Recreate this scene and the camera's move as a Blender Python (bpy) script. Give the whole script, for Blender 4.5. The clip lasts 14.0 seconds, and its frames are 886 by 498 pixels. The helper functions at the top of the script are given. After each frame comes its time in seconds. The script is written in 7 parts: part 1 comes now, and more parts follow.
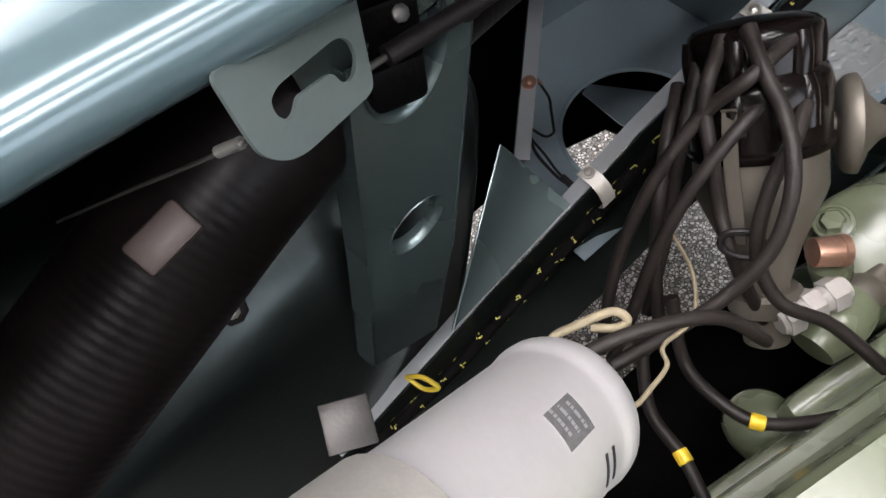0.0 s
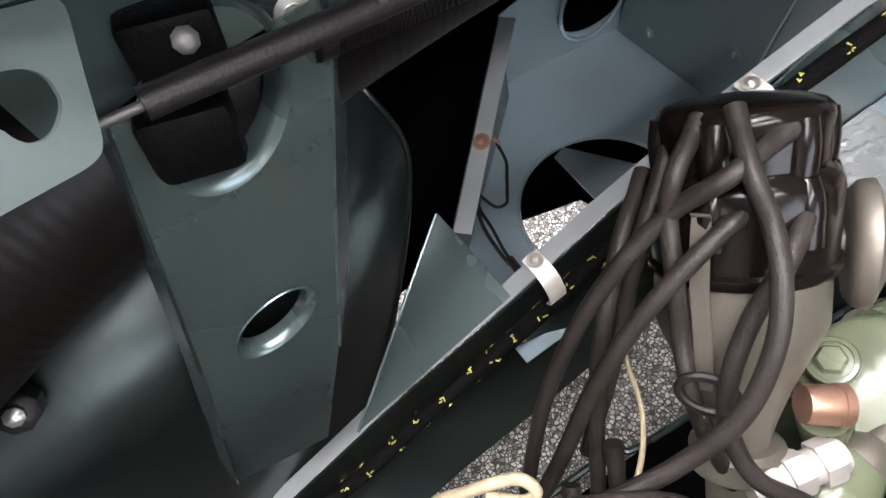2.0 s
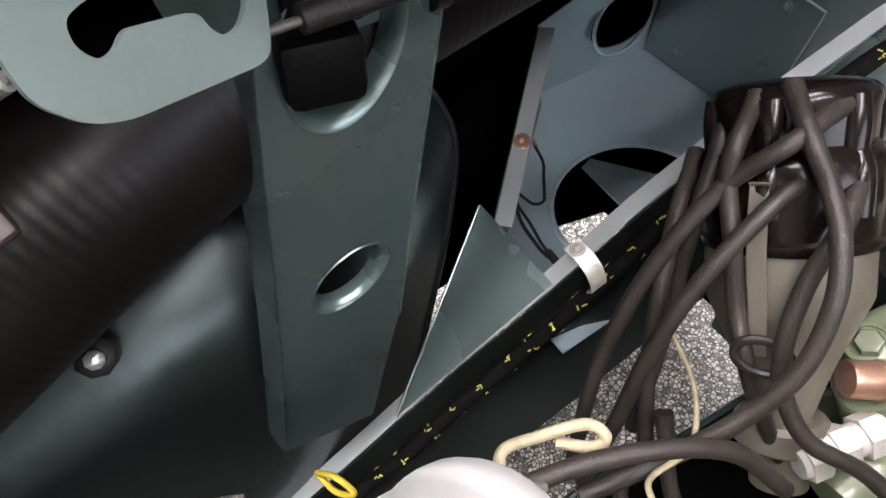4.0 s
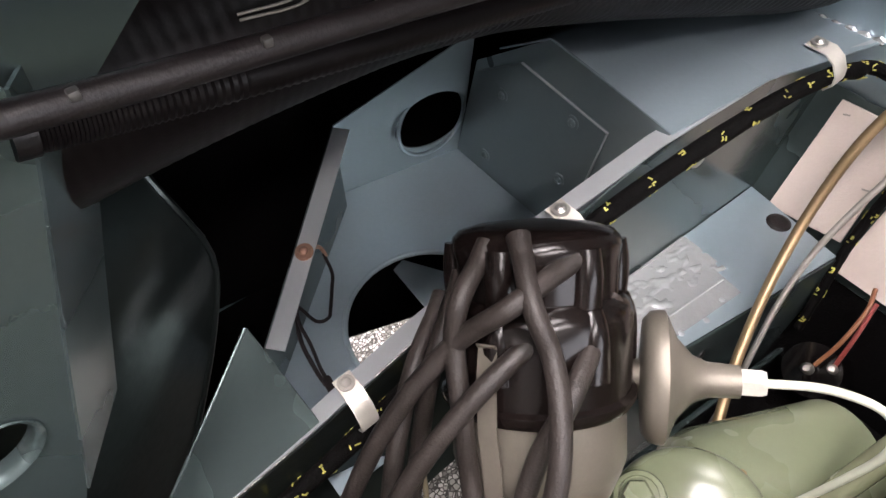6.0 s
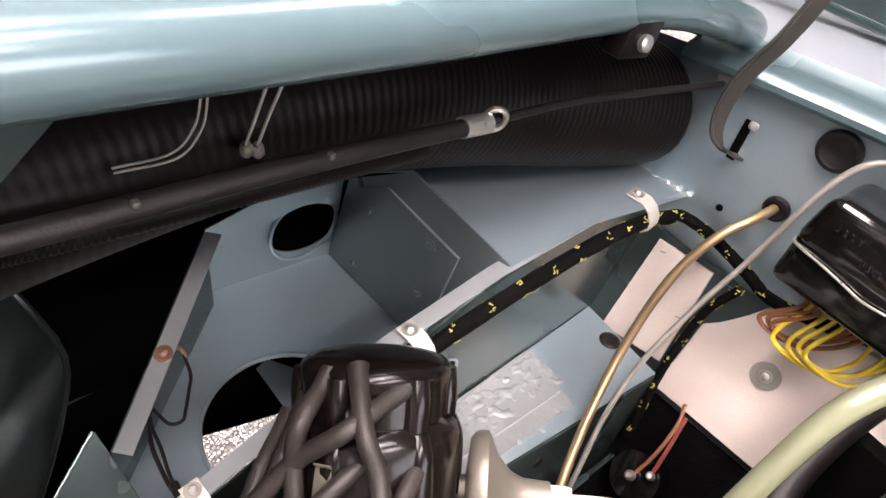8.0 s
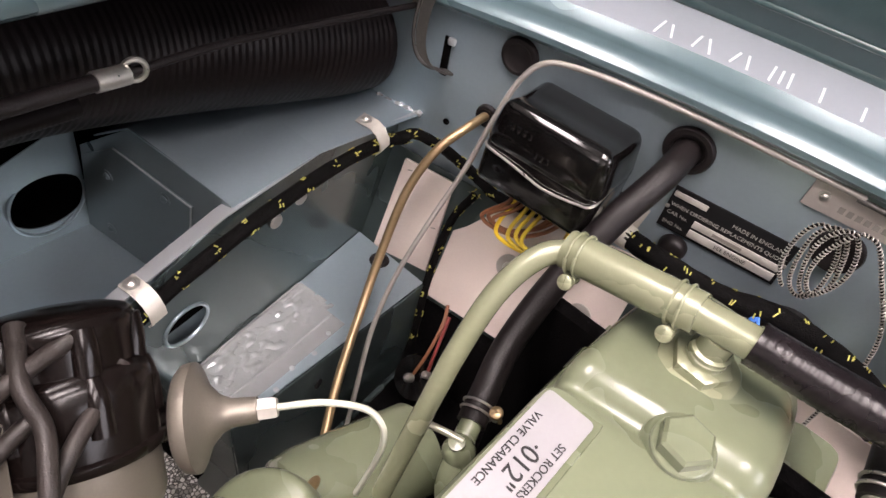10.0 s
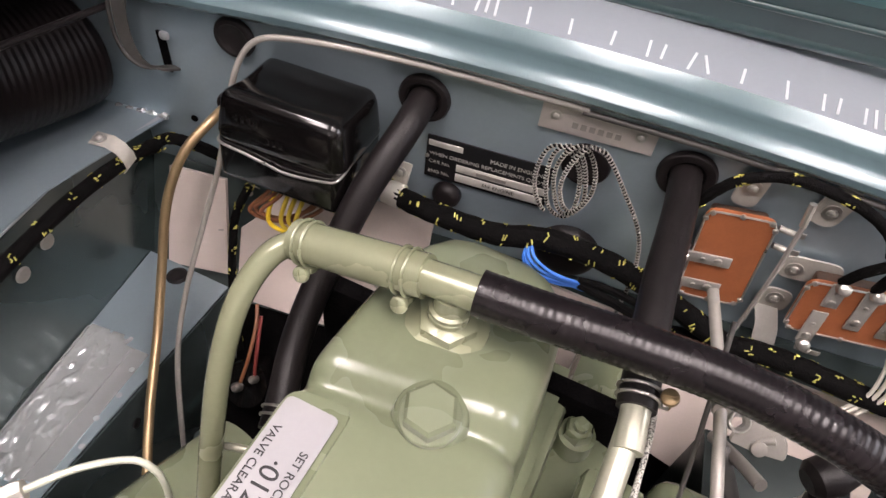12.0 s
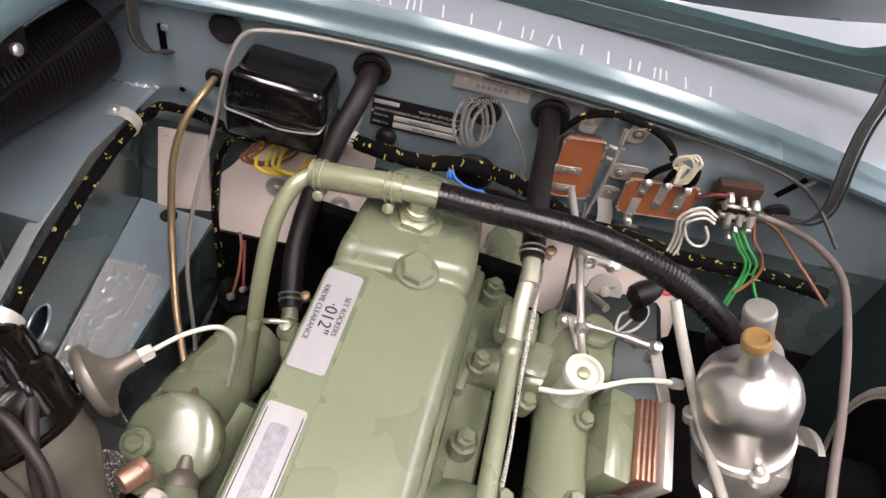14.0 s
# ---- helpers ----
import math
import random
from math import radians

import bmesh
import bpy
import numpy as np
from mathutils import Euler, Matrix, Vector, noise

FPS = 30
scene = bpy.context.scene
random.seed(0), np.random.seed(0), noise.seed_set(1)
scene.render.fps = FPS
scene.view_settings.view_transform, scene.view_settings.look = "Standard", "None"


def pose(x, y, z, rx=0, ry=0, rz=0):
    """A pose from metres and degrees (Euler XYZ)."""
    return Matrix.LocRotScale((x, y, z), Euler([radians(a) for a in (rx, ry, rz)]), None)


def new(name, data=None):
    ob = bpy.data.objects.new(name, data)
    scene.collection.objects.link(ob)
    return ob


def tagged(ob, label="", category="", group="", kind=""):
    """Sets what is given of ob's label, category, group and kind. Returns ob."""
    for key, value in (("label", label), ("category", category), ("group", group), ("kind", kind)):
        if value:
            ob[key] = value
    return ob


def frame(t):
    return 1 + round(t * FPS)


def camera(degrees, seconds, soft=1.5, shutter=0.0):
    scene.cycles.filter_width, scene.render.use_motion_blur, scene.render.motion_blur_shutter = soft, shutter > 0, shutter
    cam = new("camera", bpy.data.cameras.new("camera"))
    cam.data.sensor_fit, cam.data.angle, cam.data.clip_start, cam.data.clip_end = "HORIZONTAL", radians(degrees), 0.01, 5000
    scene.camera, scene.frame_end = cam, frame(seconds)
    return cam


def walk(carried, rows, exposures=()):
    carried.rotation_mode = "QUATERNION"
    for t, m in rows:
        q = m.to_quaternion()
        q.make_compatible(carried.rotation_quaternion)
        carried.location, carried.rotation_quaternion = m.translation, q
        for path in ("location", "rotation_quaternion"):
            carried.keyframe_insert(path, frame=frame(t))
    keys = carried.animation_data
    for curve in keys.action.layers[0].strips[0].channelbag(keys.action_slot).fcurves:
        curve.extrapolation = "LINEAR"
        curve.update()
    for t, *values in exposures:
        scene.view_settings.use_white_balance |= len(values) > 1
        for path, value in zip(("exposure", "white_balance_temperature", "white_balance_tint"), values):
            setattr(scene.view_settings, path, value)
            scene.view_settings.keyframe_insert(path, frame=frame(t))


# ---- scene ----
EXPOSURES = [(0, -0.5, 6300, 16), (0.5, -0.25, 6300, 16), (1.5, 0.28, 6300, 16), (2.5, 0.5, 6300, 16), (3.2, 0.45, 6350, 16), (5.3, 0.24, 6450, 18), (6.0, 0.4, 6550, 20), (6.5, 0.55, 6600, 22), (7.0, 0.75, 6700, 23), (9.5, 0.3, 6850, 25), (10, 0.12, 6800, 25), (12, -0.17, 6750, 24), (14, -0.24, 6650, 22)]
CAR, LIFT = 0.78, 0.12  # the car and the path round it are drawn in units of 0.78 m, from 0.12 units above the floor
cam = camera(66.93, 14.0)
# seconds, eye, yaw to the left of the bulkhead's normal, pitch, roll
ROWS = [
    (0, -0.0805, -0.8037, 1.2140, 74.76, -61.31, -26.68),
    (0.5, -0.0970, -0.7640, 1.1714, 73.42, -59.72, -22.61),
    (1, -0.0939, -0.7217, 1.1384, 71.25, -58.46, -19.05),
    (1.5, -0.1093, -0.7126, 1.1156, 71.08, -58.11, -18.85),
    (2, -0.1272, -0.7009, 1.1073, 72.43, -58.49, -19.11),
    (2.5, -0.1270, -0.6808, 1.0975, 71.77, -57.64, -18.86),
    (3, -0.1305, -0.7426, 1.0898, 71.30, -57.09, -17.07),
    (3.2, -0.1266, -0.7686, 1.1005, 71.38, -56.73, -17.17),
    (5.3, -0.1054, -0.7636, 1.1091, 62.82, -52.84, -7.45),
    (5.5, -0.1087, -0.7313, 1.0967, 60.20, -52.74, -7.33),
    (6, -0.1186, -0.6432, 1.0811, 52.58, -51.43, -0.75),
    (6.5, -0.1251, -0.6307, 1.1014, 46.06, -46.66, 7.23),
    (7, -0.1122, -0.6357, 1.1081, 43.25, -44.62, 9.12),
    (7.2, -0.1078, -0.6372, 1.1158, 42.68, -43.86, 9.47),
    (9.3, -0.0387, -0.6307, 1.1519, 31.25, -43.87, 15.64),
    (9.5, -0.0144, -0.6213, 1.1559, 29.38, -45.10, 13.44),
    (10, 0.0302, -0.5689, 1.1812, 23.91, -46.26, 13.71),
    (10.5, 0.0680, -0.5239, 1.2052, 21.45, -47.38, 10.00),
    (11, 0.0921, -0.5046, 1.2341, 17.51, -46.99, 8.94),
    (11.5, 0.1122, -0.4941, 1.2329, 14.52, -47.10, 7.88),
    (12, 0.1303, -0.4790, 1.1997, 11.54, -49.07, 8.11),
    (12.5, 0.1531, -0.4838, 1.1976, 6.66, -49.99, 9.23),
    (13, 0.1600, -0.4966, 1.2049, -2.62, -50.60, 11.64),
    (13.5, 0.1164, -0.5576, 1.2527, -4.41, -49.98, 10.89),
    (14, 0.0619, -0.6959, 1.3823, -7.61, -51.55, 18.05),
]
walk(cam, [(t, pose(CAR * x, CAR * y, CAR * (z + LIFT)) @ pose(0, 0, 0, 90 + pitch, 0, yaw) @ pose(0, 0, 0, 0, 0, roll)) for t, x, y, z, yaw, pitch, roll in ROWS], EXPOSURES)

# ---- light: ceiling panels of the workshop ----
world = bpy.data.worlds.new("world")
scene.world = world
world.use_nodes = True
world.node_tree.nodes["Background"].inputs[0].default_value = (0.75, 0.85, 1.0, 1)
world.node_tree.nodes["Background"].inputs[1].default_value = 0.02
ROOM = (-2.4, 3.4, -3.2, 3.6, 3.1)
WINDOW = (-1.5, 1.3, 1.35, 2.75)  # along y and up, in the east wall
PANELS = [(x, y) for x in (-0.9, 0.35, 1.5) for y in (-1.25, -0.25, 1.6)]
for px, py in PANELS:
    lamp = bpy.data.lights.new("ceiling_lamp", "AREA")
    lamp.shape, lamp.size, lamp.size_y, lamp.energy, lamp.color = "RECTANGLE", 0.4, 1.2, 20, (1.0, 0.97, 0.93)
    new("ceiling_lamp", lamp).matrix_world = pose(px, py, ROOM[4] - 0.09)
sky = bpy.data.lights.new("window_daylight", "AREA")
sky.shape, sky.size, sky.size_y, sky.energy, sky.color = "RECTANGLE", WINDOW[3] - WINDOW[2], WINDOW[1] - WINDOW[0], 27, (0.88, 0.95, 1.0)
new("window_daylight", sky).matrix_world = pose(ROOM[1] + 0.03, (WINDOW[0] + WINDOW[1]) / 2, (WINDOW[2] + WINDOW[3]) / 2, 0, 90, 0)

# ---- materials ----


def material(name, color, rough=0.5, metal=0.0, var=0.12, scale=30.0, fine=400.0, bump=0.0, coat=0.0, second=None, spec=0.5):
    """A paint, rubber or metal with stains at a broad scale and grain at a fine one."""
    m = bpy.data.materials.new(name)
    m.use_nodes = True
    nt = m.node_tree
    b = nt.nodes["Principled BSDF"]
    tc = nt.nodes.new("ShaderNodeTexCoord")
    n1, n2 = nt.nodes.new("ShaderNodeTexNoise"), nt.nodes.new("ShaderNodeTexNoise")
    n1.inputs["Scale"].default_value, n1.inputs["Detail"].default_value = scale, 3
    n2.inputs["Scale"].default_value, n2.inputs["Detail"].default_value = fine, 3
    mix = nt.nodes.new("ShaderNodeMix")
    mix.data_type = "RGBA"
    dark = second or [c * (1 - 2 * var) for c in color]
    light = [min(1, c * (1 + var)) for c in color]
    mix.inputs[6].default_value, mix.inputs[7].default_value = (*dark, 1), (*light, 1)
    add = nt.nodes.new("ShaderNodeMath")
    add.operation, add.inputs[1].default_value = "MULTIPLY_ADD", 0.7
    half = nt.nodes.new("ShaderNodeMath")
    half.operation, half.inputs[1].default_value = "MULTIPLY", 0.3
    ramp = nt.nodes.new("ShaderNodeMapRange")
    ramp.inputs[1].default_value, ramp.inputs[2].default_value = 0.22, 0.78
    rr = nt.nodes.new("ShaderNodeMapRange")
    rr.inputs[3].default_value, rr.inputs[4].default_value = max(0.02, rough - 0.09), min(1, rough + 0.09)
    L = nt.links.new
    for n in (n1, n2):
        L(tc.outputs["Object"], n.inputs["Vector"])
    L(n2.outputs[0], half.inputs[0])
    L(n1.outputs[0], add.inputs[0])
    L(half.outputs[0], add.inputs[2])
    L(add.outputs[0], ramp.inputs[0])
    L(ramp.outputs[0], mix.inputs[0])
    L(mix.outputs[2], b.inputs["Base Color"])
    L(n1.outputs[0], rr.inputs[0])
    L(rr.outputs[0], b.inputs["Roughness"])
    b.inputs["Metallic"].default_value = metal
    b.inputs["Coat Weight"].default_value = coat
    b.inputs["Coat Roughness"].default_value = max(0.06, rough * 0.6)
    b.inputs["Specular IOR Level"].default_value = spec
    if bump:
        bp = nt.nodes.new("ShaderNodeBump")
        bp.inputs["Strength"].default_value, bp.inputs["Distance"].default_value = bump, 0.002
        L(n2.outputs[0], bp.inputs["Height"])
        L(bp.outputs[0], b.inputs["Normal"])
    return m


def glow(name, color, strength):
    m = bpy.data.materials.new(name)
    m.use_nodes = True
    b = m.node_tree.nodes["Principled BSDF"]
    b.inputs["Base Color"].default_value = (0.8, 0.8, 0.8, 1)
    b.inputs["Emission Color"].default_value, b.inputs["Emission Strength"].default_value = (*color, 1), strength
    return m


def chips_material():
    """Terrazzo: pale stone chips in a dark ground."""
    m = bpy.data.materials.new("terrazzo")
    m.use_nodes = True
    nt = m.node_tree
    b = nt.nodes["Principled BSDF"]
    tc = nt.nodes.new("ShaderNodeTexCoord")
    v = nt.nodes.new("ShaderNodeTexVoronoi")
    v.inputs["Scale"].default_value = 165
    v2 = nt.nodes.new("ShaderNodeTexVoronoi")
    v2.feature, v2.inputs["Scale"].default_value = "DISTANCE_TO_EDGE", 165
    r = nt.nodes.new("ShaderNodeValToRGB")
    r.color_ramp.interpolation = "CONSTANT"
    els = r.color_ramp.elements
    els[0].position, els[0].color = 0.0, (0.34, 0.32, 0.30, 1)
    els[1].position, els[1].color = 0.36, (0.66, 0.64, 0.60, 1)
    for p, c in ((0.52, (0.90, 0.88, 0.85, 1)), (0.84, (0.16, 0.145, 0.13, 1)), (0.90, (0.80, 0.77, 0.70, 1))):
        els.new(p).color = c
    edge = nt.nodes.new("ShaderNodeMath")
    edge.operation, edge.inputs[1].default_value = "GREATER_THAN", 0.11
    mix = nt.nodes.new("ShaderNodeMix")
    mix.data_type = "RGBA"
    mix.inputs[6].default_value = (0.10, 0.092, 0.085, 1)
    L = nt.links.new
    L(tc.outputs["Object"], v.inputs["Vector"])
    L(tc.outputs["Object"], v2.inputs["Vector"])
    L(v.outputs["Color"], r.inputs[0])
    L(v2.outputs["Distance"], edge.inputs[0])
    L(edge.outputs[0], mix.inputs[0])
    L(r.outputs[0], mix.inputs[7])
    L(mix.outputs[2], b.inputs["Base Color"])
    b.inputs["Roughness"].default_value = 0.35
    return m


def weave_material(name, dark, light, scale):
    """Wire braid: slanting light and dark strands along a tube."""
    m = bpy.data.materials.new(name)
    m.use_nodes = True
    nt = m.node_tree
    b = nt.nodes["Principled BSDF"]
    tc = nt.nodes.new("ShaderNodeTexCoord")
    w = nt.nodes.new("ShaderNodeTexNoise")
    w.inputs["Scale"].default_value, w.inputs["Detail"].default_value = scale, 4
    r = nt.nodes.new("ShaderNodeMapRange")
    r.inputs[1].default_value, r.inputs[2].default_value = 0.42, 0.55
    mix = nt.nodes.new("ShaderNodeMix")
    mix.data_type = "RGBA"
    mix.inputs[6].default_value, mix.inputs[7].default_value = (*dark, 1), (*light, 1)
    L = nt.links.new
    L(tc.outputs["Object"], w.inputs["Vector"])
    L(w.outputs[0], r.inputs[0])
    L(r.outputs[0], mix.inputs[0])
    L(mix.outputs[2], b.inputs["Base Color"])
    b.inputs["Roughness"].default_value = 0.8
    return m


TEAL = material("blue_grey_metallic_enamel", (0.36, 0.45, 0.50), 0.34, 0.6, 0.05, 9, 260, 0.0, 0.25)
# The bay's blue-grey paint again, with shade put into the colour.
TEAL_SHADED = material("shaded_teal_enamel", (0.102, 0.138, 0.138), 0.27, 0.65, 0.06, 7, 240, 0.0, 0.4)
# The same paint darkened for upright faces that catch less light than the shelf.
PANEL_SHADED = material("shaded_panel_enamel", (0.20, 0.245, 0.26), 0.30, 0.6, 0.05, 9, 260, 0.0, 0.3)
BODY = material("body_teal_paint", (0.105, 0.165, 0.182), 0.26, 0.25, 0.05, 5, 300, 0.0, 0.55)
# Paler than the body paint: a bright reflection is put into the colour.
SCUTTLE_REFLECT = material("scuttle_reflection_tint", (0.30, 0.335, 0.37), 0.08, 0, 0.03, 4, 300, 0.0, 1.0)
# Body paint taken darker: the raised underside's shade is in the colour.
BONNET = material("shaded_bonnet_underside", (0.035, 0.075, 0.08), 0.3, 0, 0.08, 5, 300, 0.0, 0.7)
# Shade over the wheel arch is put into this darkened colour.
DARK_SHADED = material("dark_shaded_paint", (0.040, 0.050, 0.049), 0.34, 0.85, 0.12, 8, 120, 0.12, 0.15)
PATCH = material("lumpy_silver_paint", (0.66, 0.68, 0.69), 0.24, 0.65, 0.06, 30, 75, 0.2, 0.5)
DULL = material("dull_dark_steel", (0.095, 0.09, 0.085), 0.42, 0.5, 0.15, 40, 400, 0.1)
CATCH = material("grey_green_catch_paint", (0.15, 0.185, 0.18), 0.35, 0.3, 0.06, 12, 300, 0.05, 0.2)
LETTER_REFLECT = material("mirrored_lettering_tint", (0.62, 0.65, 0.68), 0.4, 0, 0.05, 40, 300)
W_TAN = material("tan_cloth_wire", (0.40, 0.335, 0.22), 0.65, 0, 0.2, 120, 700, 0.2)
RAW = material("silver_painted_steel", (0.52, 0.55, 0.57), 0.34, 0.6, 0.03, 25, 300, 0.0, 0.2)
# Near-black for black parts, and for the shade in gaps and voids.
BLACK_AND_SHADE = material("black_parts_and_shade", (0.0024, 0.0020, 0.0022), 0.85, 0, 0.3, 40, 500, 0.5, 0.0, None, 0.07)
DUCT = material("black_duct_fabric", (0.0060, 0.0042, 0.0043), 0.38, 0, 0.2, 30, 500, 0.05, 0.0, None, 0.15)
RUBBER = material("black_rubber", (0.0115, 0.0092, 0.0095), 0.42, 0, 0.2, 60, 700, 0.12, 0.0, None, 0.26)
HOSE_BLACK = material("sheened_black_hose", (0.0105, 0.0078, 0.0090), 0.26, 0, 0.15, 60, 700, 0.05, 0.0, None, 0.36)
LEADS = material("ignition_lead_rubber", (0.026, 0.021, 0.019), 0.42, 0, 0.25, 60, 900, 0.2, 0.0, None, 0.28)
BAKELITE = material("black_bakelite", (0.0045, 0.0038, 0.0038), 0.12, 0, 0.2, 20, 400, 0.0, 0.4)
CAPBLACK = material("distributor_cap_bakelite", (0.0062, 0.0042, 0.0038), 0.19, 0, 0.05, 30, 400, 0.0, 0.0, None, 0.26)
ENGINE = material("sage_green_engine_enamel", (0.158, 0.180, 0.112), 0.28, 0, 0.06, 12, 260, 0.0, 0.55)
ENGINE2 = material("green_gold_pipe_enamel", (0.26, 0.275, 0.175), 0.26, 0.2, 0.06, 20, 260, 0.0, 0.5)
DIST = material("grey_brown_cast_body", (0.17, 0.152, 0.125), 0.42, 0.45, 0.08, 40, 600, 0.04)
ZGREEN = material("green_tinged_steel_tube", (0.50, 0.50, 0.40), 0.3, 0.6, 0.08, 30, 400, 0.05)
ALU = material("cast_aluminium", (0.55, 0.53, 0.49), 0.42, 0.55, 0.10, 40, 600, 0.06)
ALU_BRIGHT = material("polished_aluminium", (0.58, 0.555, 0.535), 0.31, 0.9, 0.05, 20, 300, 0.05)
COIL = material("coil_aluminium_can", (0.86, 0.83, 0.83), 0.34, 0.6, 0.04, 15, 300, 0.0)
ZINC = material("zinc_plated_steel", (0.62, 0.60, 0.56), 0.3, 0.85, 0.12, 80, 500, 0.1)
CLIPW = material("pale_plated_clip", (0.58, 0.555, 0.50), 0.4, 0.35, 0.08, 60, 500, 0.1)
COPPER = material("copper", (0.42, 0.24, 0.17), 0.38, 0.7, 0.15, 60, 400, 0.1)
BRASSP = material("brass_fuel_pipe", (0.38, 0.27, 0.15), 0.40, 0.65, 0.12, 40, 400, 0.05)
GREYP = material("grey_capillary_pipe", (0.34, 0.32, 0.29), 0.4, 0.3, 0.1, 40, 400, 0.05)
PALEP = material("pale_green_vacuum_pipe", (0.58, 0.60, 0.50), 0.35, 0.1, 0.06, 30, 400, 0.03)
BOARD = material("cream_millboard", (0.62, 0.53, 0.48), 0.8, 0, 0.05, 18, 500, 0.12)
PAXOLIN = material("orange_brown_paxolin", (0.36, 0.115, 0.045), 0.45, 0, 0.12, 45, 400, 0.1)
TAPE = material("black_braided_loom", (0.0042, 0.0038, 0.0038), 0.8, 0, 0.3, 200, 900, 0.5, 0.0, None, 0.08)
YELLOW = material("yellow_tracer_thread", (0.62, 0.57, 0.13), 0.7, 0, 0.3, 200, 900, 0.1)
YSLEEVE = material("yellow_sleeve", (0.85, 0.58, 0.03), 0.45, 0, 0.08, 90, 500, 0.05)
W_BROWN = material("brown_wire", (0.22, 0.085, 0.04), 0.5, 0, 0.1, 90, 500)
W_YELLOW = material("yellow_wire", (0.62, 0.45, 0.04), 0.5, 0, 0.1, 90, 500)
W_BLUE = material("blue_wire", (0.05, 0.22, 0.75), 0.5, 0, 0.1, 90, 500)
W_GREEN = material("green_wire", (0.03, 0.30, 0.07), 0.5, 0, 0.1, 90, 500)
W_WHITE = material("white_wire", (0.72, 0.68, 0.60), 0.55, 0, 0.1, 90, 500)
W_CREAM = material("cream_wire", (0.62, 0.57, 0.42), 0.6, 0, 0.1, 90, 500)
W_RED = material("red_wire", (0.20, 0.035, 0.03), 0.5, 0, 0.1, 90, 500)
PLATEBLACK = material("black_plate_enamel", (0.008, 0.008, 0.009), 0.42, 0, 0.1, 60, 400, 0.0, 0.0, None, 0.25)
PLATESILVER = material("plate_silver", (0.62, 0.60, 0.55), 0.4, 0.3, 0.1, 60, 400)
LABELW = material("silver_paper_label", (0.36, 0.355, 0.365), 0.35, 0.25, 0.04, 30, 400)
FADED = material("worn_grey_print", (0.16, 0.155, 0.155), 0.5, 0.2, 0.25, 300, 900)
INK = material("black_ink", (0.015, 0.015, 0.016), 0.5, 0, 0.1, 60, 400)
CLOTH = weave_material("grey_braid", (0.10, 0.10, 0.09), (0.55, 0.53, 0.48), 900)
FLOOR = chips_material()
# Far inner panel nearly black: the shade beyond the carburettor is in the colour.
FAR_SHADE = material("shaded_far_panel", (0.010, 0.017, 0.018), 0.4, 0, 0.2, 10, 200, 0.0, 0.1)
PALEN = material("pale_moulded_nut", (0.50, 0.47, 0.44), 0.5, 0, 0.1, 60, 500, 0.03)
PAINTW = material("grey_wall_paint", (0.40, 0.40, 0.39), 0.7, 0, 0.04, 3, 200, 0.05)
PANEL_GLOW = glow("ceiling_panel_glow", (1.0, 0.97, 0.93), 8)
WINDOW_GLOW = glow("bright_daylight", (0.88, 0.95, 1.0), 3)

# ---- mesh helpers ----


def finish(name, bm, mat, parent=None, label="", sharp=38):
    me = bpy.data.meshes.new(name)
    bmesh.ops.recalc_face_normals(bm, faces=bm.faces)
    for fc in bm.faces:
        fc.smooth = True
    bm.to_mesh(me)
    bm.free()
    me.materials.append(mat)
    me.set_sharp_from_angle(angle=radians(sharp))
    ob = new(name, me)
    if parent is not None:
        ob.parent = parent
    if label:
        ob["label"] = label
    return ob


def part(name, bm, mat, parent, label="", sharp=38):
    return finish(name, bm, mat, parent, label, sharp)


def thing(name, label, category, group="", kind=""):
    return tagged(new(name), label, category, group, kind)


def frame_of(axis, hint=(0, 0, 1)):
    """Two directions square to an axis and to one another."""
    a = Vector(axis).normalized()
    h = Vector(hint)
    if abs(a.dot(h.normalized())) > 0.95:
        h = Vector((1, 0, 0))
    u = h.cross(a).normalized()
    return u, a.cross(u), a


def smooth_path(pts, steps=8):
    """A Catmull-Rom curve through points."""
    p = [Vector(q) for q in pts]
    if len(p) < 3:
        return [p[0].lerp(p[-1], k / steps) for k in range(steps + 1)]
    p = [2 * p[0] - p[1], *p, 2 * p[-1] - p[-2]]
    out = []
    for i in range(1, len(p) - 2):
        a, b, c, d = p[i - 1 : i + 3]
        for k in range(steps):
            t = k / steps
            out.append(0.5 * (2 * b + (c - a) * t + (2 * a - 5 * b + 4 * c - d) * t * t + (3 * b - a - 3 * c + d) * t**3))
    return out + [p[-2]]


def add_tube(bm, pts, r, sides=10, caps=True):
    """A tube along points; r is one radius or a function of the share of the way."""
    n = len(pts)
    rings, u = [], None
    for i, q in enumerate(pts):
        d = (pts[min(i + 1, n - 1)] - pts[max(i - 1, 0)]).normalized()
        if u is None:
            u = frame_of(d)[0]
        u = (u - d * u.dot(d)).normalized()
        v = d.cross(u)
        rad = r(i / (n - 1)) if callable(r) else r
        rings.append([bm.verts.new(q + rad * (math.cos(2 * math.pi * k / sides) * u + math.sin(2 * math.pi * k / sides) * v)) for k in range(sides)])
    for a, b in zip(rings, rings[1:]):
        for k in range(sides):
            bm.faces.new((a[k], a[(k + 1) % sides], b[(k + 1) % sides], b[k]))
    if caps:
        bm.faces.new(rings[0][::-1])
        bm.faces.new(rings[-1])
    return bm


def tube(pts, r, sides=10, steps=8, smooth=True):
    return add_tube(bmesh.new(), smooth_path(pts, steps) if smooth else [Vector(p) for p in pts], r, sides)


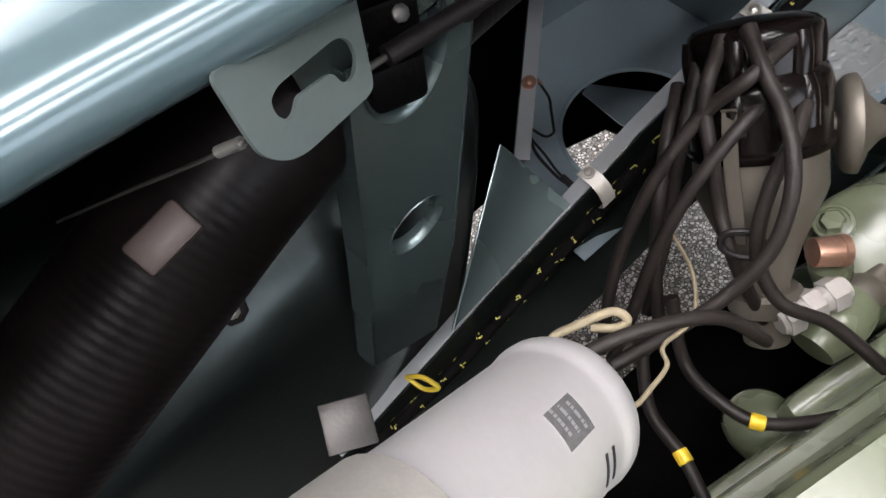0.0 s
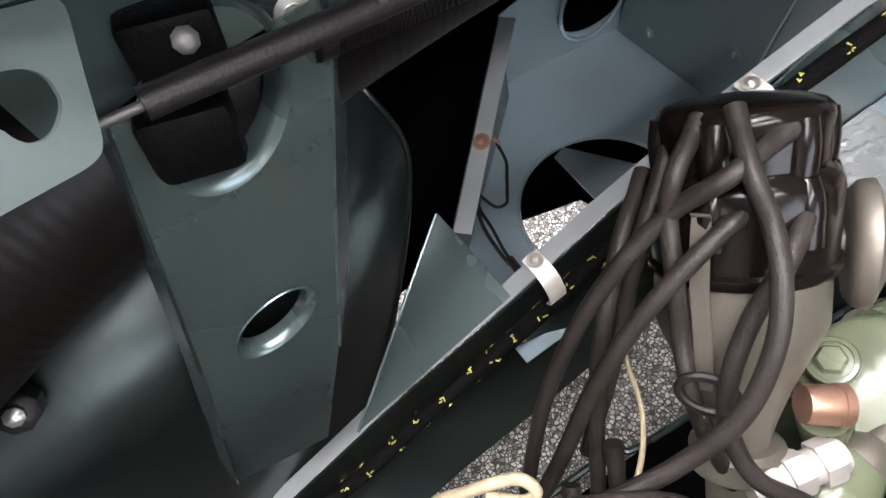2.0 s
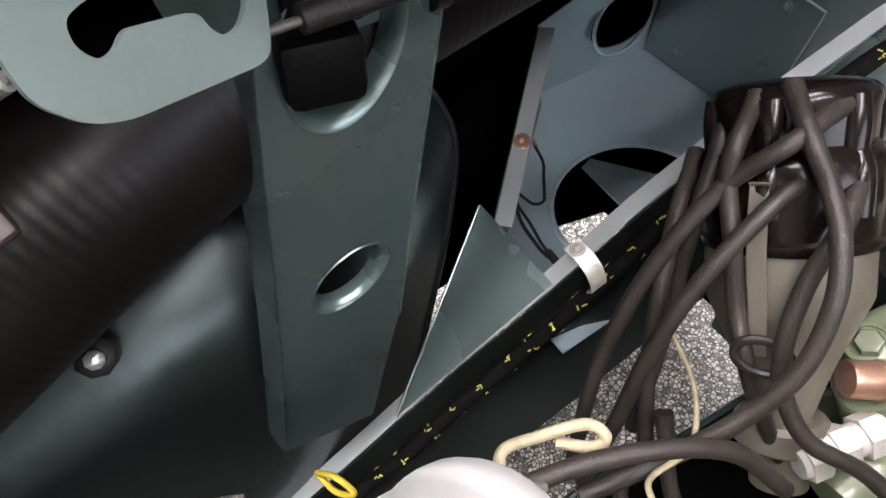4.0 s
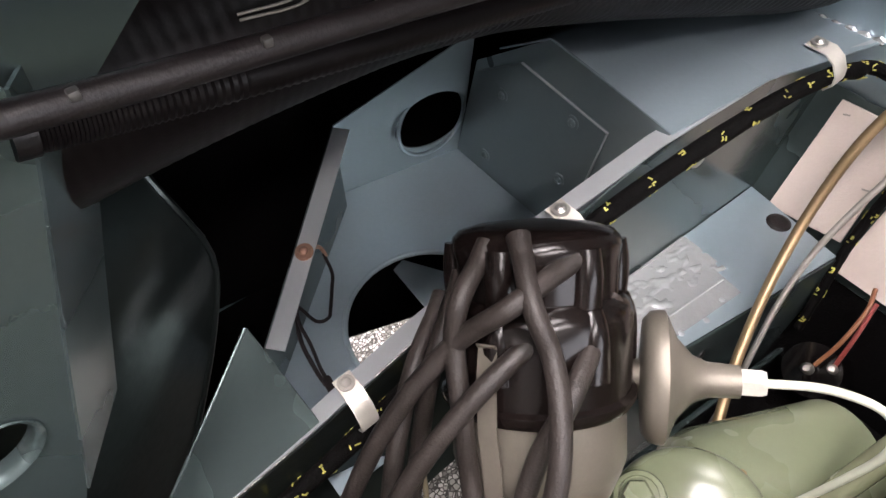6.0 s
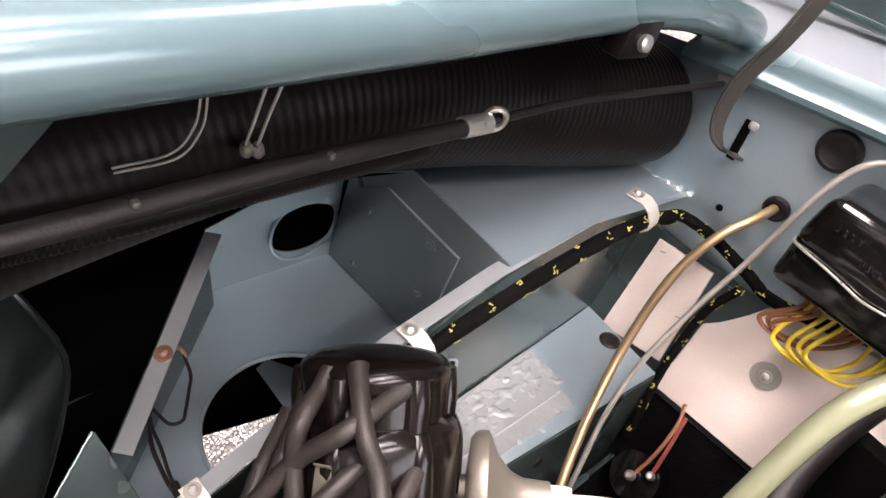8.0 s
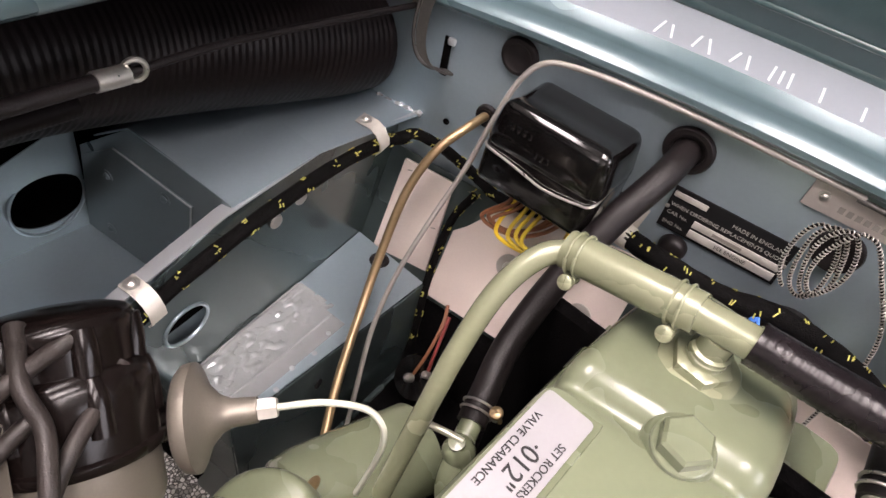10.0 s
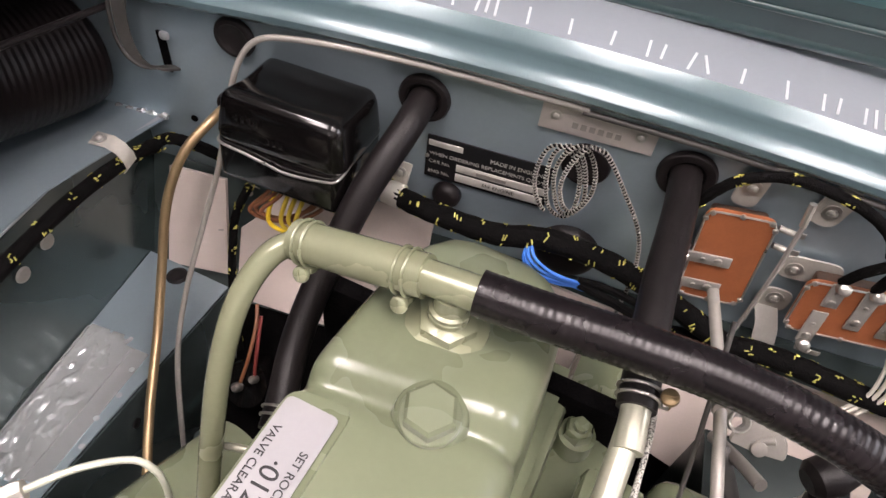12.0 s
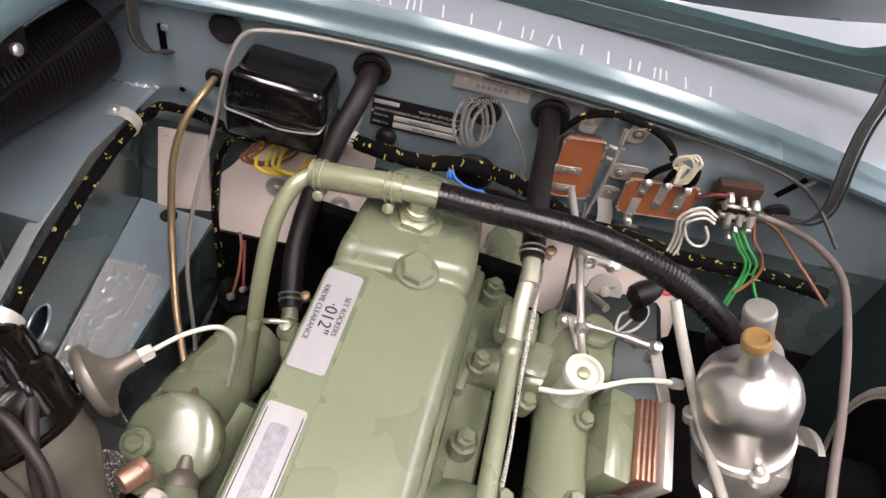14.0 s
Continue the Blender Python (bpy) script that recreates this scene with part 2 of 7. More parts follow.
def add_lathe(bm, profile, origin, axis, sides=24, hint=(0, 0, 1)):
    u, v, a = frame_of(axis, hint)
    o = Vector(origin)
    rings = []
    for r, h in profile:
        rings.append([bm.verts.new(o + a * h + max(r, 1e-5) * (math.cos(2 * math.pi * k / sides) * u + math.sin(2 * math.pi * k / sides) * v)) for k in range(sides)])
    for p, q in zip(rings, rings[1:]):
        for k in range(sides):
            bm.faces.new((p[k], p[(k + 1) % sides], q[(k + 1) % sides], q[k]))
    bm.faces.new(rings[0][::-1])
    bm.faces.new(rings[-1])
    return bm


def lathe(profile, origin, axis, sides=24, hint=(0, 0, 1)):
    return add_lathe(bmesh.new(), profile, origin, axis, sides, hint)


def add_box(bm, m, size, bevel=0.0, segs=2):
    """A box of that size with rounded edges, centred in the pose m."""
    made = bmesh.ops.create_cube(bm, size=1, matrix=m @ Matrix.Diagonal((*size, 1)))
    if bevel:
        edges = list({e for v in made["verts"] for e in v.link_edges})
        bmesh.ops.bevel(bm, geom=edges, offset=bevel, segments=segs, affect="EDGES", profile=0.5)
    return bm


def box(m, size, bevel=0.0, segs=2):
    return add_box(bmesh.new(), m, size, bevel, segs)


def even_path(path, step):
    """The same path with its points at even steps along it."""
    out, left = [Vector(path[0])], step
    for a, b in zip(path, path[1:]):
        a, b = Vector(a), Vector(b)
        run = (b - a).length
        at = left
        while at < run:
            out.append(a.lerp(b, at / run))
            at += step
        left = at - run
    return out


def axes_pose(origin, x, y):
    """A pose from its origin, its x direction and a rough y direction."""
    x = Vector(x).normalized()
    z = x.cross(Vector(y)).normalized()
    y = z.cross(x)
    m = Matrix((x, y, z)).transposed().to_4x4()
    m.translation = Vector(origin)
    return m


def sheet(corners, thick, holes=(), bevel=0.0, round_corners=0.0):
    """A flat plate through corners in space (the first three give its plane), with round holes: centre, radius along, radius across, turn.
    The plate's thickness goes away from the side from which the corners run counter-clockwise."""
    c = [Vector(p) for p in corners]
    m = axes_pose(c[0], c[1] - c[0], c[2] - c[0])
    inv = m.inverted()
    flat = [(inv @ p).to_2d() for p in c]
    if round_corners:
        rounded = []
        for i, p in enumerate(flat):
            a, b = flat[i - 1], flat[(i + 1) % len(flat)]
            da, db = (a - p), (b - p)
            ra, rb = min(round_corners, da.length * 0.45), min(round_corners, db.length * 0.45)
            s, e = p + da.normalized() * ra, p + db.normalized() * rb
            rounded += [s.lerp(p, t).lerp(p.lerp(e, t), t) for t in (0, 0.25, 0.5, 0.75, 1)]
        flat = rounded
    loops = [flat]
    for centre, ru, rv, turn in holes:
        h = (inv @ Vector(centre)).to_2d()
        ct, st = math.cos(radians(turn)), math.sin(radians(turn))
        loops.append([Vector((h.x + ru * math.cos(a) * ct - rv * math.sin(a) * st, h.y + ru * math.cos(a) * st + rv * math.sin(a) * ct)) for a in [2 * math.pi * k / 32 for k in range(32)]])
    bm = bmesh.new()
    edges = []
    for loop in loops:
        vs = [bm.verts.new((p.x, p.y, 0)) for p in loop]
        edges += [bm.edges.new((vs[i], vs[(i + 1) % len(vs)])) for i in range(len(vs))]
    bmesh.ops.triangle_fill(bm, edges=edges, use_beauty=True, use_dissolve=False)
    bmesh.ops.recalc_face_normals(bm, faces=bm.faces)
    got = bmesh.ops.extrude_face_region(bm, geom=list(bm.faces))
    bmesh.ops.translate(bm, verts=[g for g in got["geom"] if isinstance(g, bmesh.types.BMVert)], vec=(0, 0, -thick))
    bm.transform(m)
    return bm


def grid_sheet(rows, thick=0.0015):
    """A curved sheet through rows of points, with thickness."""
    bm = bmesh.new()
    vs = [[bm.verts.new(p) for p in row] for row in rows]
    for a, b in zip(vs, vs[1:]):
        for k in range(len(a) - 1):
            bm.faces.new((a[k], a[k + 1], b[k + 1], b[k]))
    bmesh.ops.recalc_face_normals(bm, faces=bm.faces)
    bmesh.ops.solidify(bm, geom=list(bm.faces), thickness=thick)
    return bm


def hex_profile(bm, origin, axis, r, h, hint=(0, 0, 1)):
    """A hexagon head with a chamfered top."""
    return add_lathe(bm, [(r, 0), (r, h * 0.8), (r * 0.86, h)], origin, axis, 6, hint)


def screw(name, origin, axis, r, mat, parent, label=""):
    """A round-headed cross or slot screw on a washer."""
    bm = lathe([(r * 1.7, 0), (r * 1.7, r * 0.25), (r, r * 0.3), (r, r * 0.6), (r * 0.7, r * 0.95), (r * 0.3, r * 1.05)], origin, axis, 16)
    u, v, a = frame_of(axis)
    add_box(bm, axes_pose(Vector(origin) + a * r * 1.02, u, v), (r * 1.3, r * 0.2, r * 0.12))
    return part(name, bm, mat, parent, label)


def hose_clip(origin, axis, r, parent, mat, width=0.009, screw_dir=(0, 0, -1)):
    """A double-wire hose clip with its tightening screw."""
    a = Vector(axis).normalized()
    u, v, _ = frame_of(a)
    bm = bmesh.new()
    for h in (-0.36, 0.36):
        add_tube(bm, [Vector(origin) + a * h * width + (r + 0.0008) * (math.cos(q) * u + math.sin(q) * v) for q in [2 * math.pi * k / 28 for k in range(29)]], 0.0013, 8, False)
    clip = part("hose_clip", bm, mat, parent, "double-wire hose clip")
    s = Vector(screw_dir)
    s = (s - a * s.dot(a)).normalized()
    o = Vector(origin) + s * (r + 0.006)
    t = a.cross(s)
    t = -t if t.y > 0 else t
    part("saddle", box(axes_pose(o - s * 0.002, a, t), (width * 1.1, 0.008, 0.005), 0.001), mat, clip)
    part("screw", add_box(add_tube(lathe([(0.0062, 0), (0.0066, 0.002), (0.006, 0.004), (0.0035, 0.0055)], o + t * 0.006, t, 16), [o - t * 0.013, o + t * 0.006], 0.0026, 8), axes_pose(o + t * 0.0116, a, s), (0.0011, 0.009, 0.0012)), BRASSP if mat is ZINC else mat, clip)
    return clip

# ---- the workshop ----
X0, X1, Y0, Y1, ZC = ROOM
floor = tagged(finish("floor", box(pose((X0 + X1) / 2, (Y0 + Y1) / 2, -0.05), (X1 - X0 + 0.4, Y1 - Y0 + 0.4, 0.1)), FLOOR), "speckled pale and dark terrazzo floor", "floor", kind="structure")
for wname, c, s in (("wall_south", ((X0 + X1) / 2, Y0 - 0.1, ZC / 2), (X1 - X0 + 0.4, 0.2, ZC)), ("wall_north", ((X0 + X1) / 2, Y1 + 0.1, ZC / 2), (X1 - X0 + 0.4, 0.2, ZC)), ("wall_west", (X0 - 0.1, (Y0 + Y1) / 2, ZC / 2), (0.2, Y1 - Y0, ZC))):
    tagged(finish(wname, box(pose(*c), s), PAINTW), "plain grey painted workshop wall", "wall", kind="structure")
W0, W1, W2, W3 = WINDOW
bm = bmesh.new()
for y0, y1, z0, z1 in ((Y0, W0, 0, ZC), (W1, Y1, 0, ZC), (W0, W1, 0, W2), (W0, W1, W3, ZC)):
    add_box(bm, pose(X1 + 0.1, (y0 + y1) / 2, (z0 + z1) / 2), (0.2, y1 - y0, z1 - z0))
tagged(finish("wall_east", bm, PAINTW), "plain grey painted workshop wall with a wide window", "wall", kind="structure")
tagged(finish("backdrop", box(pose(X1 + 0.35, (W0 + W1) / 2, (W2 + W3) / 2), (0.02, W1 - W0 + 0.6, W3 - W2 + 0.6)), WINDOW_GLOW), "bright overcast daylight outside the window", "backdrop", kind="structure")
window = thing("window_1", "wide workshop window with a pale frame", "window", kind="structure")
for y in (W0 + 0.03, (W0 + W1) / 2, W1 - 0.03):
    part("mullion", box(pose(X1 + 0.1, y, (W2 + W3) / 2), (0.06, 0.05, W3 - W2), 0.005), PAINTW, window)
part("window_sill", box(pose(X1 + 0.07, (W0 + W1) / 2, W2 + 0.015), (0.2, W1 - W0, 0.03), 0.005), PAINTW, window)
tagged(finish("ceiling", box(pose((X0 + X1) / 2, (Y0 + Y1) / 2, ZC + 0.1), (X1 - X0 + 0.4, Y1 - Y0 + 0.4, 0.2)), PAINTW), "plain grey workshop ceiling", "ceiling", kind="structure")
for px, py in PANELS:
    fixture = thing("ceiling_light", "white ceiling light panel, switched on", "ceiling light", "workshop ceiling lights")
    part("frame", box(pose(px, py, ZC - 0.03), (0.62, 1.42, 0.06), 0.01), PAINTW, fixture)
    part("diffuser", box(pose(px, py, ZC - 0.066), (0.56, 1.36, 0.01), 0.002), PANEL_GLOW, fixture)

workshop = {o.name for o in scene.objects}

# ---- body shell round the engine bay ----


def lip_z(x):
    """Height of the scuttle's front lip across the car."""
    return 0.888 - 0.15 * (x - 0.05) ** 2


XS = [-0.46 + 1.38 * k / 44 for k in range(45)]
bulkhead = thing("bulkhead", "pale teal-grey painted steel engine bulkhead", "bulkhead", kind="structure")
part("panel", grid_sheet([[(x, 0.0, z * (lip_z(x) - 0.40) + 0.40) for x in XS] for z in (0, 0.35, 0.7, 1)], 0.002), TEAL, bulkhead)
# the toe board repeats the bulkhead paint darker, shade included
part("toe_board", grid_sheet([[(x, -0.004 - 0.39 * (0.66 - z), z) for x in XS] for z in (0.66, 0.58, 0.505)], 0.002), TEAL_SHADED, bulkhead)
# black sheet in place of the shade below the boards
part("lower_board", grid_sheet([[(x, -0.004 - 0.39 * (0.66 - z), z) for x in XS] for z in (0.504, 0.40, 0.30, 0.18)], 0.002), BLACK_AND_SHADE, bulkhead)

scuttle = thing("scuttle", "glossy teal scuttle panel with a rolled front lip", "scuttle", kind="structure")
LIP = [(0.0, -0.012), (-0.012, -0.012), (-0.016, -0.007), (-0.016, -0.001), (-0.010, 0.006), (0.004, 0.009), (0.012, 0.008), (0.016, 0.010), (0.026, 0.018)]
XL = [-0.36 + 1.35 * k / 44 for k in range(45)]
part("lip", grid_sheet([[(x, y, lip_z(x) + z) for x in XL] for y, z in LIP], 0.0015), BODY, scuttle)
# the top's pale colour imitates bright surroundings mirrored in it
part("top", grid_sheet([[(x, y, lip_z(x) + z) for x in XL] for y, z in ((0.026, 0.018), (0.05, 0.026), (0.08, 0.032), (0.12, 0.036), (0.2, 0.05), (0.5, 0.12), (0.8, 0.15))], 0.0015), SCUTTLE_REFLECT, scuttle)

# the open bonnet, hinged behind the scuttle
bonnet = thing("bonnet", "raised teal bonnet seen from its underside", "bonnet", kind="structure")
BU = Vector((0, -0.34, 0.94)).normalized()
BO = Vector((0.2, 0.092, 0.922))


def bonnet_at(x, s, out=0.0):
    return BO + Vector((x, 0, 0)) + BU * s + Vector((0, -0.94, -0.34)) * out


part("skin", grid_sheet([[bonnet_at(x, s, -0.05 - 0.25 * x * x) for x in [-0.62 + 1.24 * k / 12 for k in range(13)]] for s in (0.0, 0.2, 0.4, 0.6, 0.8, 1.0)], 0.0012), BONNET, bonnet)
# edge of the bonnet opening along the wing
EDGE = [(-0.31, 0.02, 0.878), (-0.303, -0.02, 0.894), (-0.30, -0.14, 0.934), (-0.30, -0.24, 0.957), (-0.30, -0.42, 0.98), (-0.30, -0.60, 1.004), (-0.30, -0.75, 1.023), (-0.30, -0.87, 1.041), (-0.30, -1.05, 1.06), (-0.30, -1.4, 1.08)]
EDGE_S = smooth_path(EDGE, 6)
wing = thing("front_wing", "glossy teal front wing with a rolled bonnet-opening edge", "car wing", kind="structure")
EDGEP = [(-0.014, 0.002), (-0.011, -0.002), (-0.006, -0.003), (-0.001, -0.001), (0.003, 0.004), (0.0055, 0.010), (0.006, 0.016), (0.0045, 0.022), (0.001, 0.0275), (-0.005, 0.031), (-0.012, 0.0325), (-0.020, 0.0325), (-0.028, 0.034), (-0.04, 0.039), (-0.06, 0.046), (-0.12, 0.050), (-0.2, 0.03), (-0.3, 0.0), (-0.36, -0.08), (-0.38, -0.2), (-0.385, -0.5), (-0.37, -0.72)]
part("skin", grid_sheet([[p + Vector((dx, 0, dz * (1 if dz > -0.15 else 0.9))) for p in EDGE_S] for dx, dz in EDGEP], 0.0015), BODY, wing)
# black here is the shade inside the wing, put into the colour
part("inner_skin", grid_sheet([[p + Vector((dx, 0, dz)) for p in EDGE_S] for dx, dz in ((-0.05, -0.012), (-0.12, 0.004), (-0.2, 0.0), (-0.29, -0.03), (-0.34, -0.1), (-0.36, -0.3), (-0.36, -0.62))], 0.001), BLACK_AND_SHADE, wing)
part("flange_strip", grid_sheet([[p + Vector((dx, 0, dz)) for p in EDGE_S[26:]] for dx, dz in ((-0.012, 0.0), (-0.024, -0.006), (-0.027, -0.016))], 0.0015), TEAL_SHADED, wing)

far_wing = thing("far_wing", "glossy teal wing on the carburettor side", "car wing", kind="structure")
FARE = [(0.86, 0.02), (0.88, -0.3), (0.88, -0.7), (0.84, -1.2)]
part("skin", grid_sheet([[(x + dx, y, 0.82 + dz) for x, y in FARE] for dx, dz in ((-0.02, -0.03), (0.0, 0.0), (0.03, 0.006), (0.15, 0.0), (0.28, -0.1), (0.3, -0.55))], 0.0015), BODY, far_wing)
part("inner_panel", grid_sheet([[(x + dx, y, 0.80 + dz) for x, y in FARE] for dx, dz in ((0.0, 0.0), (-0.02, -0.15), (-0.06, -0.3), (-0.08, -0.6))], 0.002), FAR_SHADE, far_wing)
# a black sheet stands in for the dark opening beyond the bulkhead
part("rear_panel", sheet([(0.2, 0.25, 0.2), (1.15, 0.25, 0.2), (1.15, 0.25, 0.8), (0.2, 0.25, 0.8)], 0.002), BLACK_AND_SHADE, far_wing)
front = thing("front_panel", "dark radiator end of the engine bay", "front panel", kind="structure")
part("panel", box(pose(0.15, -1.5, 0.62), (1.5, 0.03, 0.75), 0.01), TEAL_SHADED, front)

# ---- footwell box and inner wing ----
footwell = thing("footwell_box", "teal-grey painted footwell box with riveted doubler plate", "footwell", kind="structure")
FY = -0.265
# upright faces carry their shade in the colour; the shelf above stays lighter
part("front_face", sheet([(-0.582, FY, 0.525), (-0.33, FY, 0.51), (-0.322, FY, 0.731), (-0.455, FY, 0.744), (-0.552, FY, 0.668)], 0.0015), PANEL_SHADED, footwell)
doubler = part("doubler_plate", sheet([(-0.566, FY - 0.0025, 0.532), (-0.40, FY - 0.0025, 0.535), (-0.392, FY - 0.0025, 0.60), (-0.376, FY - 0.0025, 0.694), (-0.485, FY - 0.0025, 0.704), (-0.545, FY - 0.0025, 0.66)], 0.002), PANEL_SHADED, footwell)
for x, z in ((-0.529, 0.556), (-0.419, 0.604), (-0.508, 0.653), (-0.415, 0.68)):
    screw("rivet_screw", (x, FY - 0.0022, z), (0, -1, 0), 0.0042, PANEL_SHADED, doubler)
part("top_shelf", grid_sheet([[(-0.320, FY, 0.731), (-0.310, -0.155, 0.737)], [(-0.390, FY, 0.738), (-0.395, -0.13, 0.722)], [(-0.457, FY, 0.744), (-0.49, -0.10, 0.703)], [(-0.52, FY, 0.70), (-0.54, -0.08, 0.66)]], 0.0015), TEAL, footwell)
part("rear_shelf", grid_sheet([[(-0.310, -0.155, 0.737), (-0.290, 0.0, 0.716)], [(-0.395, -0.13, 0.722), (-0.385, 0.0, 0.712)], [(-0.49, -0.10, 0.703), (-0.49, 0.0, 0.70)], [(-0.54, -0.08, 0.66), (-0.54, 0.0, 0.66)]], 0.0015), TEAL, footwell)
seam = [Vector((-0.288 - 0.18 * k / 40, -0.003, 0.7165 - 0.017 * k / 40 + 0.0015 * math.sin(k * 1.9))) for k in range(41)]
part("seam_sealer", add_tube(bmesh.new(), seam, lambda t: 0.0034 + 0.0014 * math.sin(t * 61) * math.sin(t * 23), 8), PATCH, footwell, "lumpy brushed seam sealer")
# thin pale line along the doubler plate's inner and top edges
part("worn_edge", add_tube(bmesh.new(), [Vector(p) for p in ((-0.400, FY - 0.0030, 0.535), (-0.392, FY - 0.0030, 0.60), (-0.376, FY - 0.0030, 0.694), (-0.485, FY - 0.0030, 0.704))], 0.0012, 6), RAW, doubler)
part("inner_side", sheet([(-0.319, -0.42, 0.53), (-0.319, 0.0, 0.53), (-0.319, 0.0, 0.712), (-0.319, -0.155, 0.733), (-0.319, -0.275, 0.725), (-0.319, -0.385, 0.698), (-0.319, -0.42, 0.68)], 0.0015, [((-0.319, -0.335, 0.622), 0.026, 0.022, 0)]), TEAL_SHADED, footwell)
hole3 = [Vector((-0.318, -0.335 + 0.026 * math.cos(a), 0.622 + 0.022 * math.sin(a))) for a in [2 * math.pi * k / 32 for k in range(33)]]
part("hole_rim", add_tube(bmesh.new(), hole3, 0.002, 8, False), TEAL, footwell)
# black box behind the hole, standing in for the shade inside
part("hole_back", box(pose(-0.345, -0.335, 0.622), (0.002, 0.08, 0.07)), BLACK_AND_SHADE, footwell)

ZP = 0.525
tray = thing("hole_tray", "teal-grey painted tray with a large flanged round hole", "inner wing tray", kind="structure")
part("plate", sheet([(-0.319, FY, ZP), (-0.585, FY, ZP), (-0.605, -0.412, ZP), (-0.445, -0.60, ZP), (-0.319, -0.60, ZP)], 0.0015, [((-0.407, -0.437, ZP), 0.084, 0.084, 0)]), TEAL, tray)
rim = [Vector((-0.407 + 0.085 * math.cos(a), -0.437 + 0.085 * math.sin(a), ZP + 0.001)) for a in [2 * math.pi * k / 40 for k in range(41)]]
part("hole_rim", add_tube(bmesh.new(), rim, 0.0028, 8, False), TEAL, tray)
part("side_wall", sheet([(-0.582, FY, 0.525), (-0.556, FY, 0.70), (-0.59, -0.418, 0.638), (-0.604, -0.412, 0.51)], 0.0015, [((-0.58, -0.305, 0.593), 0.041, 0.044, 0)]), PANEL_SHADED, tray)
hole2 = [Vector((-0.578 - 0.06 * (z - 0.593), -0.305 + dy, z)) for dy, z in [(0.045 * math.cos(a), 0.593 + 0.042 * math.sin(a)) for a in [2 * math.pi * k / 36 for k in range(37)]]]
part("hole_rim", add_tube(bmesh.new(), hole2, 0.0022, 8, False), TEAL, tray)
FL0, FL1 = Vector((-0.586, -0.420, 0.640)), Vector((-0.437, -0.588, 0.592))
fl_d = (FL1 - FL0).normalized()
fl_w = Vector((0.62, 0.55, 0.0)).normalized() * 0.017
part("flange", sheet([FL0, FL1, FL1 + fl_w, FL0 + fl_w], 0.0015), RAW, tray)
part("flange_wall", sheet([FL0, FL1, FL1 - Vector((0, 0, 0.07)), FL0 - Vector((0, 0, 0.13))], 0.0015), TEAL_SHADED, tray)
part("cross_strip", sheet([(-0.455, -0.405, 0.45), (-0.33, -0.36, 0.45), (-0.36, -0.275, 0.45), (-0.535, -0.385, 0.45), (-0.530, -0.402, 0.45)], 0.002), TEAL, tray)
# two added black sheets close the view and stand in for shade
part("splash_shield", sheet([(-0.72, -1.4, 0.36), (-0.72, 0.02, 0.36), (-0.30, 0.02, 0.36), (-0.30, -0.372, 0.36), (-0.481, -0.372, 0.36), (-0.508, -0.380, 0.36), (-0.545, -0.50, 0.36), (-0.545, -1.4, 0.36)], 0.003), BLACK_AND_SHADE, tray)
part("rear_closing_panel", sheet([(-0.72, 0.006, 0.30), (-0.45, 0.006, 0.30), (-0.45, 0.006, 0.93), (-0.72, 0.006, 0.96)], 0.003), BLACK_AND_SHADE, tray)

# top rail: a folded angle falling towards the front
RAIL = [(-0.293, 0.0, 0.716), (-0.311, -0.155, 0.736), (-0.318, -0.275, 0.727), (-0.326, -0.385, 0.700), (-0.340, -0.50, 0.645), (-0.347, -0.592, 0.597), (-0.356, -0.70, 0.549), (-0.358, -0.79, 0.51), (-0.36, -0.95, 0.45)]
rail = thing("inner_wing_rail", "bare-edged teal steel angle rail along the inner wing", "rail", kind="structure")
RAIL_V = [Vector(p) for p in RAIL]
part("top_flange", grid_sheet([[p + Vector((-0.017, 0, -0.003)) for p in RAIL_V], [p + Vector((-0.004, 0, 0.0)) for p in RAIL_V], [p for p in RAIL_V]], 0.0018), RAW, rail)
part("web", grid_sheet([[p + Vector((0.001, 0, -0.001)) for p in RAIL_V[3:]], [p + Vector((0.004, 0, -0.05)) for p in RAIL_V[3:]], [p + Vector((0.012, 0, -0.085)) for p in RAIL_V[3:]], [p + Vector((0.030, 0, -0.112)) for p in RAIL_V[3:]], [p + Vector((0.052, 0, -0.128)) for p in RAIL_V[3:]]], 0.002), DARK_SHADED, rail)
gusset = thing("gusset_plate", "teal-grey triangular gusset with folded edges", "gusset", kind="structure")
part("plate", sheet([(-0.349, -0.588, 0.600), (-0.446, -0.594, 0.618), (-0.359, -0.757, 0.527)], 0.002), TEAL_SHADED, gusset)
part("folded_edge", tube([(-0.447, -0.595, 0.618), (-0.403, -0.677, 0.5725), (-0.359, -0.759, 0.527)], 0.0016, 8), TEAL_SHADED, gusset)

# chassis flange under the footwell with its patched silver top
ledge = thing("chassis_ledge", "silver-patched chassis ledge below the footwell side", "chassis rail", kind="structure")
part("top", sheet([(-0.318, -0.36, 0.540), (-0.318, -0.06, 0.540), (-0.205, -0.075, 0.540), (-0.243, -0.36, 0.540)], 0.002), TEAL, ledge)
part("silver_patch", sheet([(-0.318, -0.350, 0.5415), (-0.318, -0.182, 0.5415), (-0.237, -0.188, 0.5415), (-0.248, -0.345, 0.5415)], 0.0012), PATCH, ledge, "bare silver patch with brushed lumpy paint")
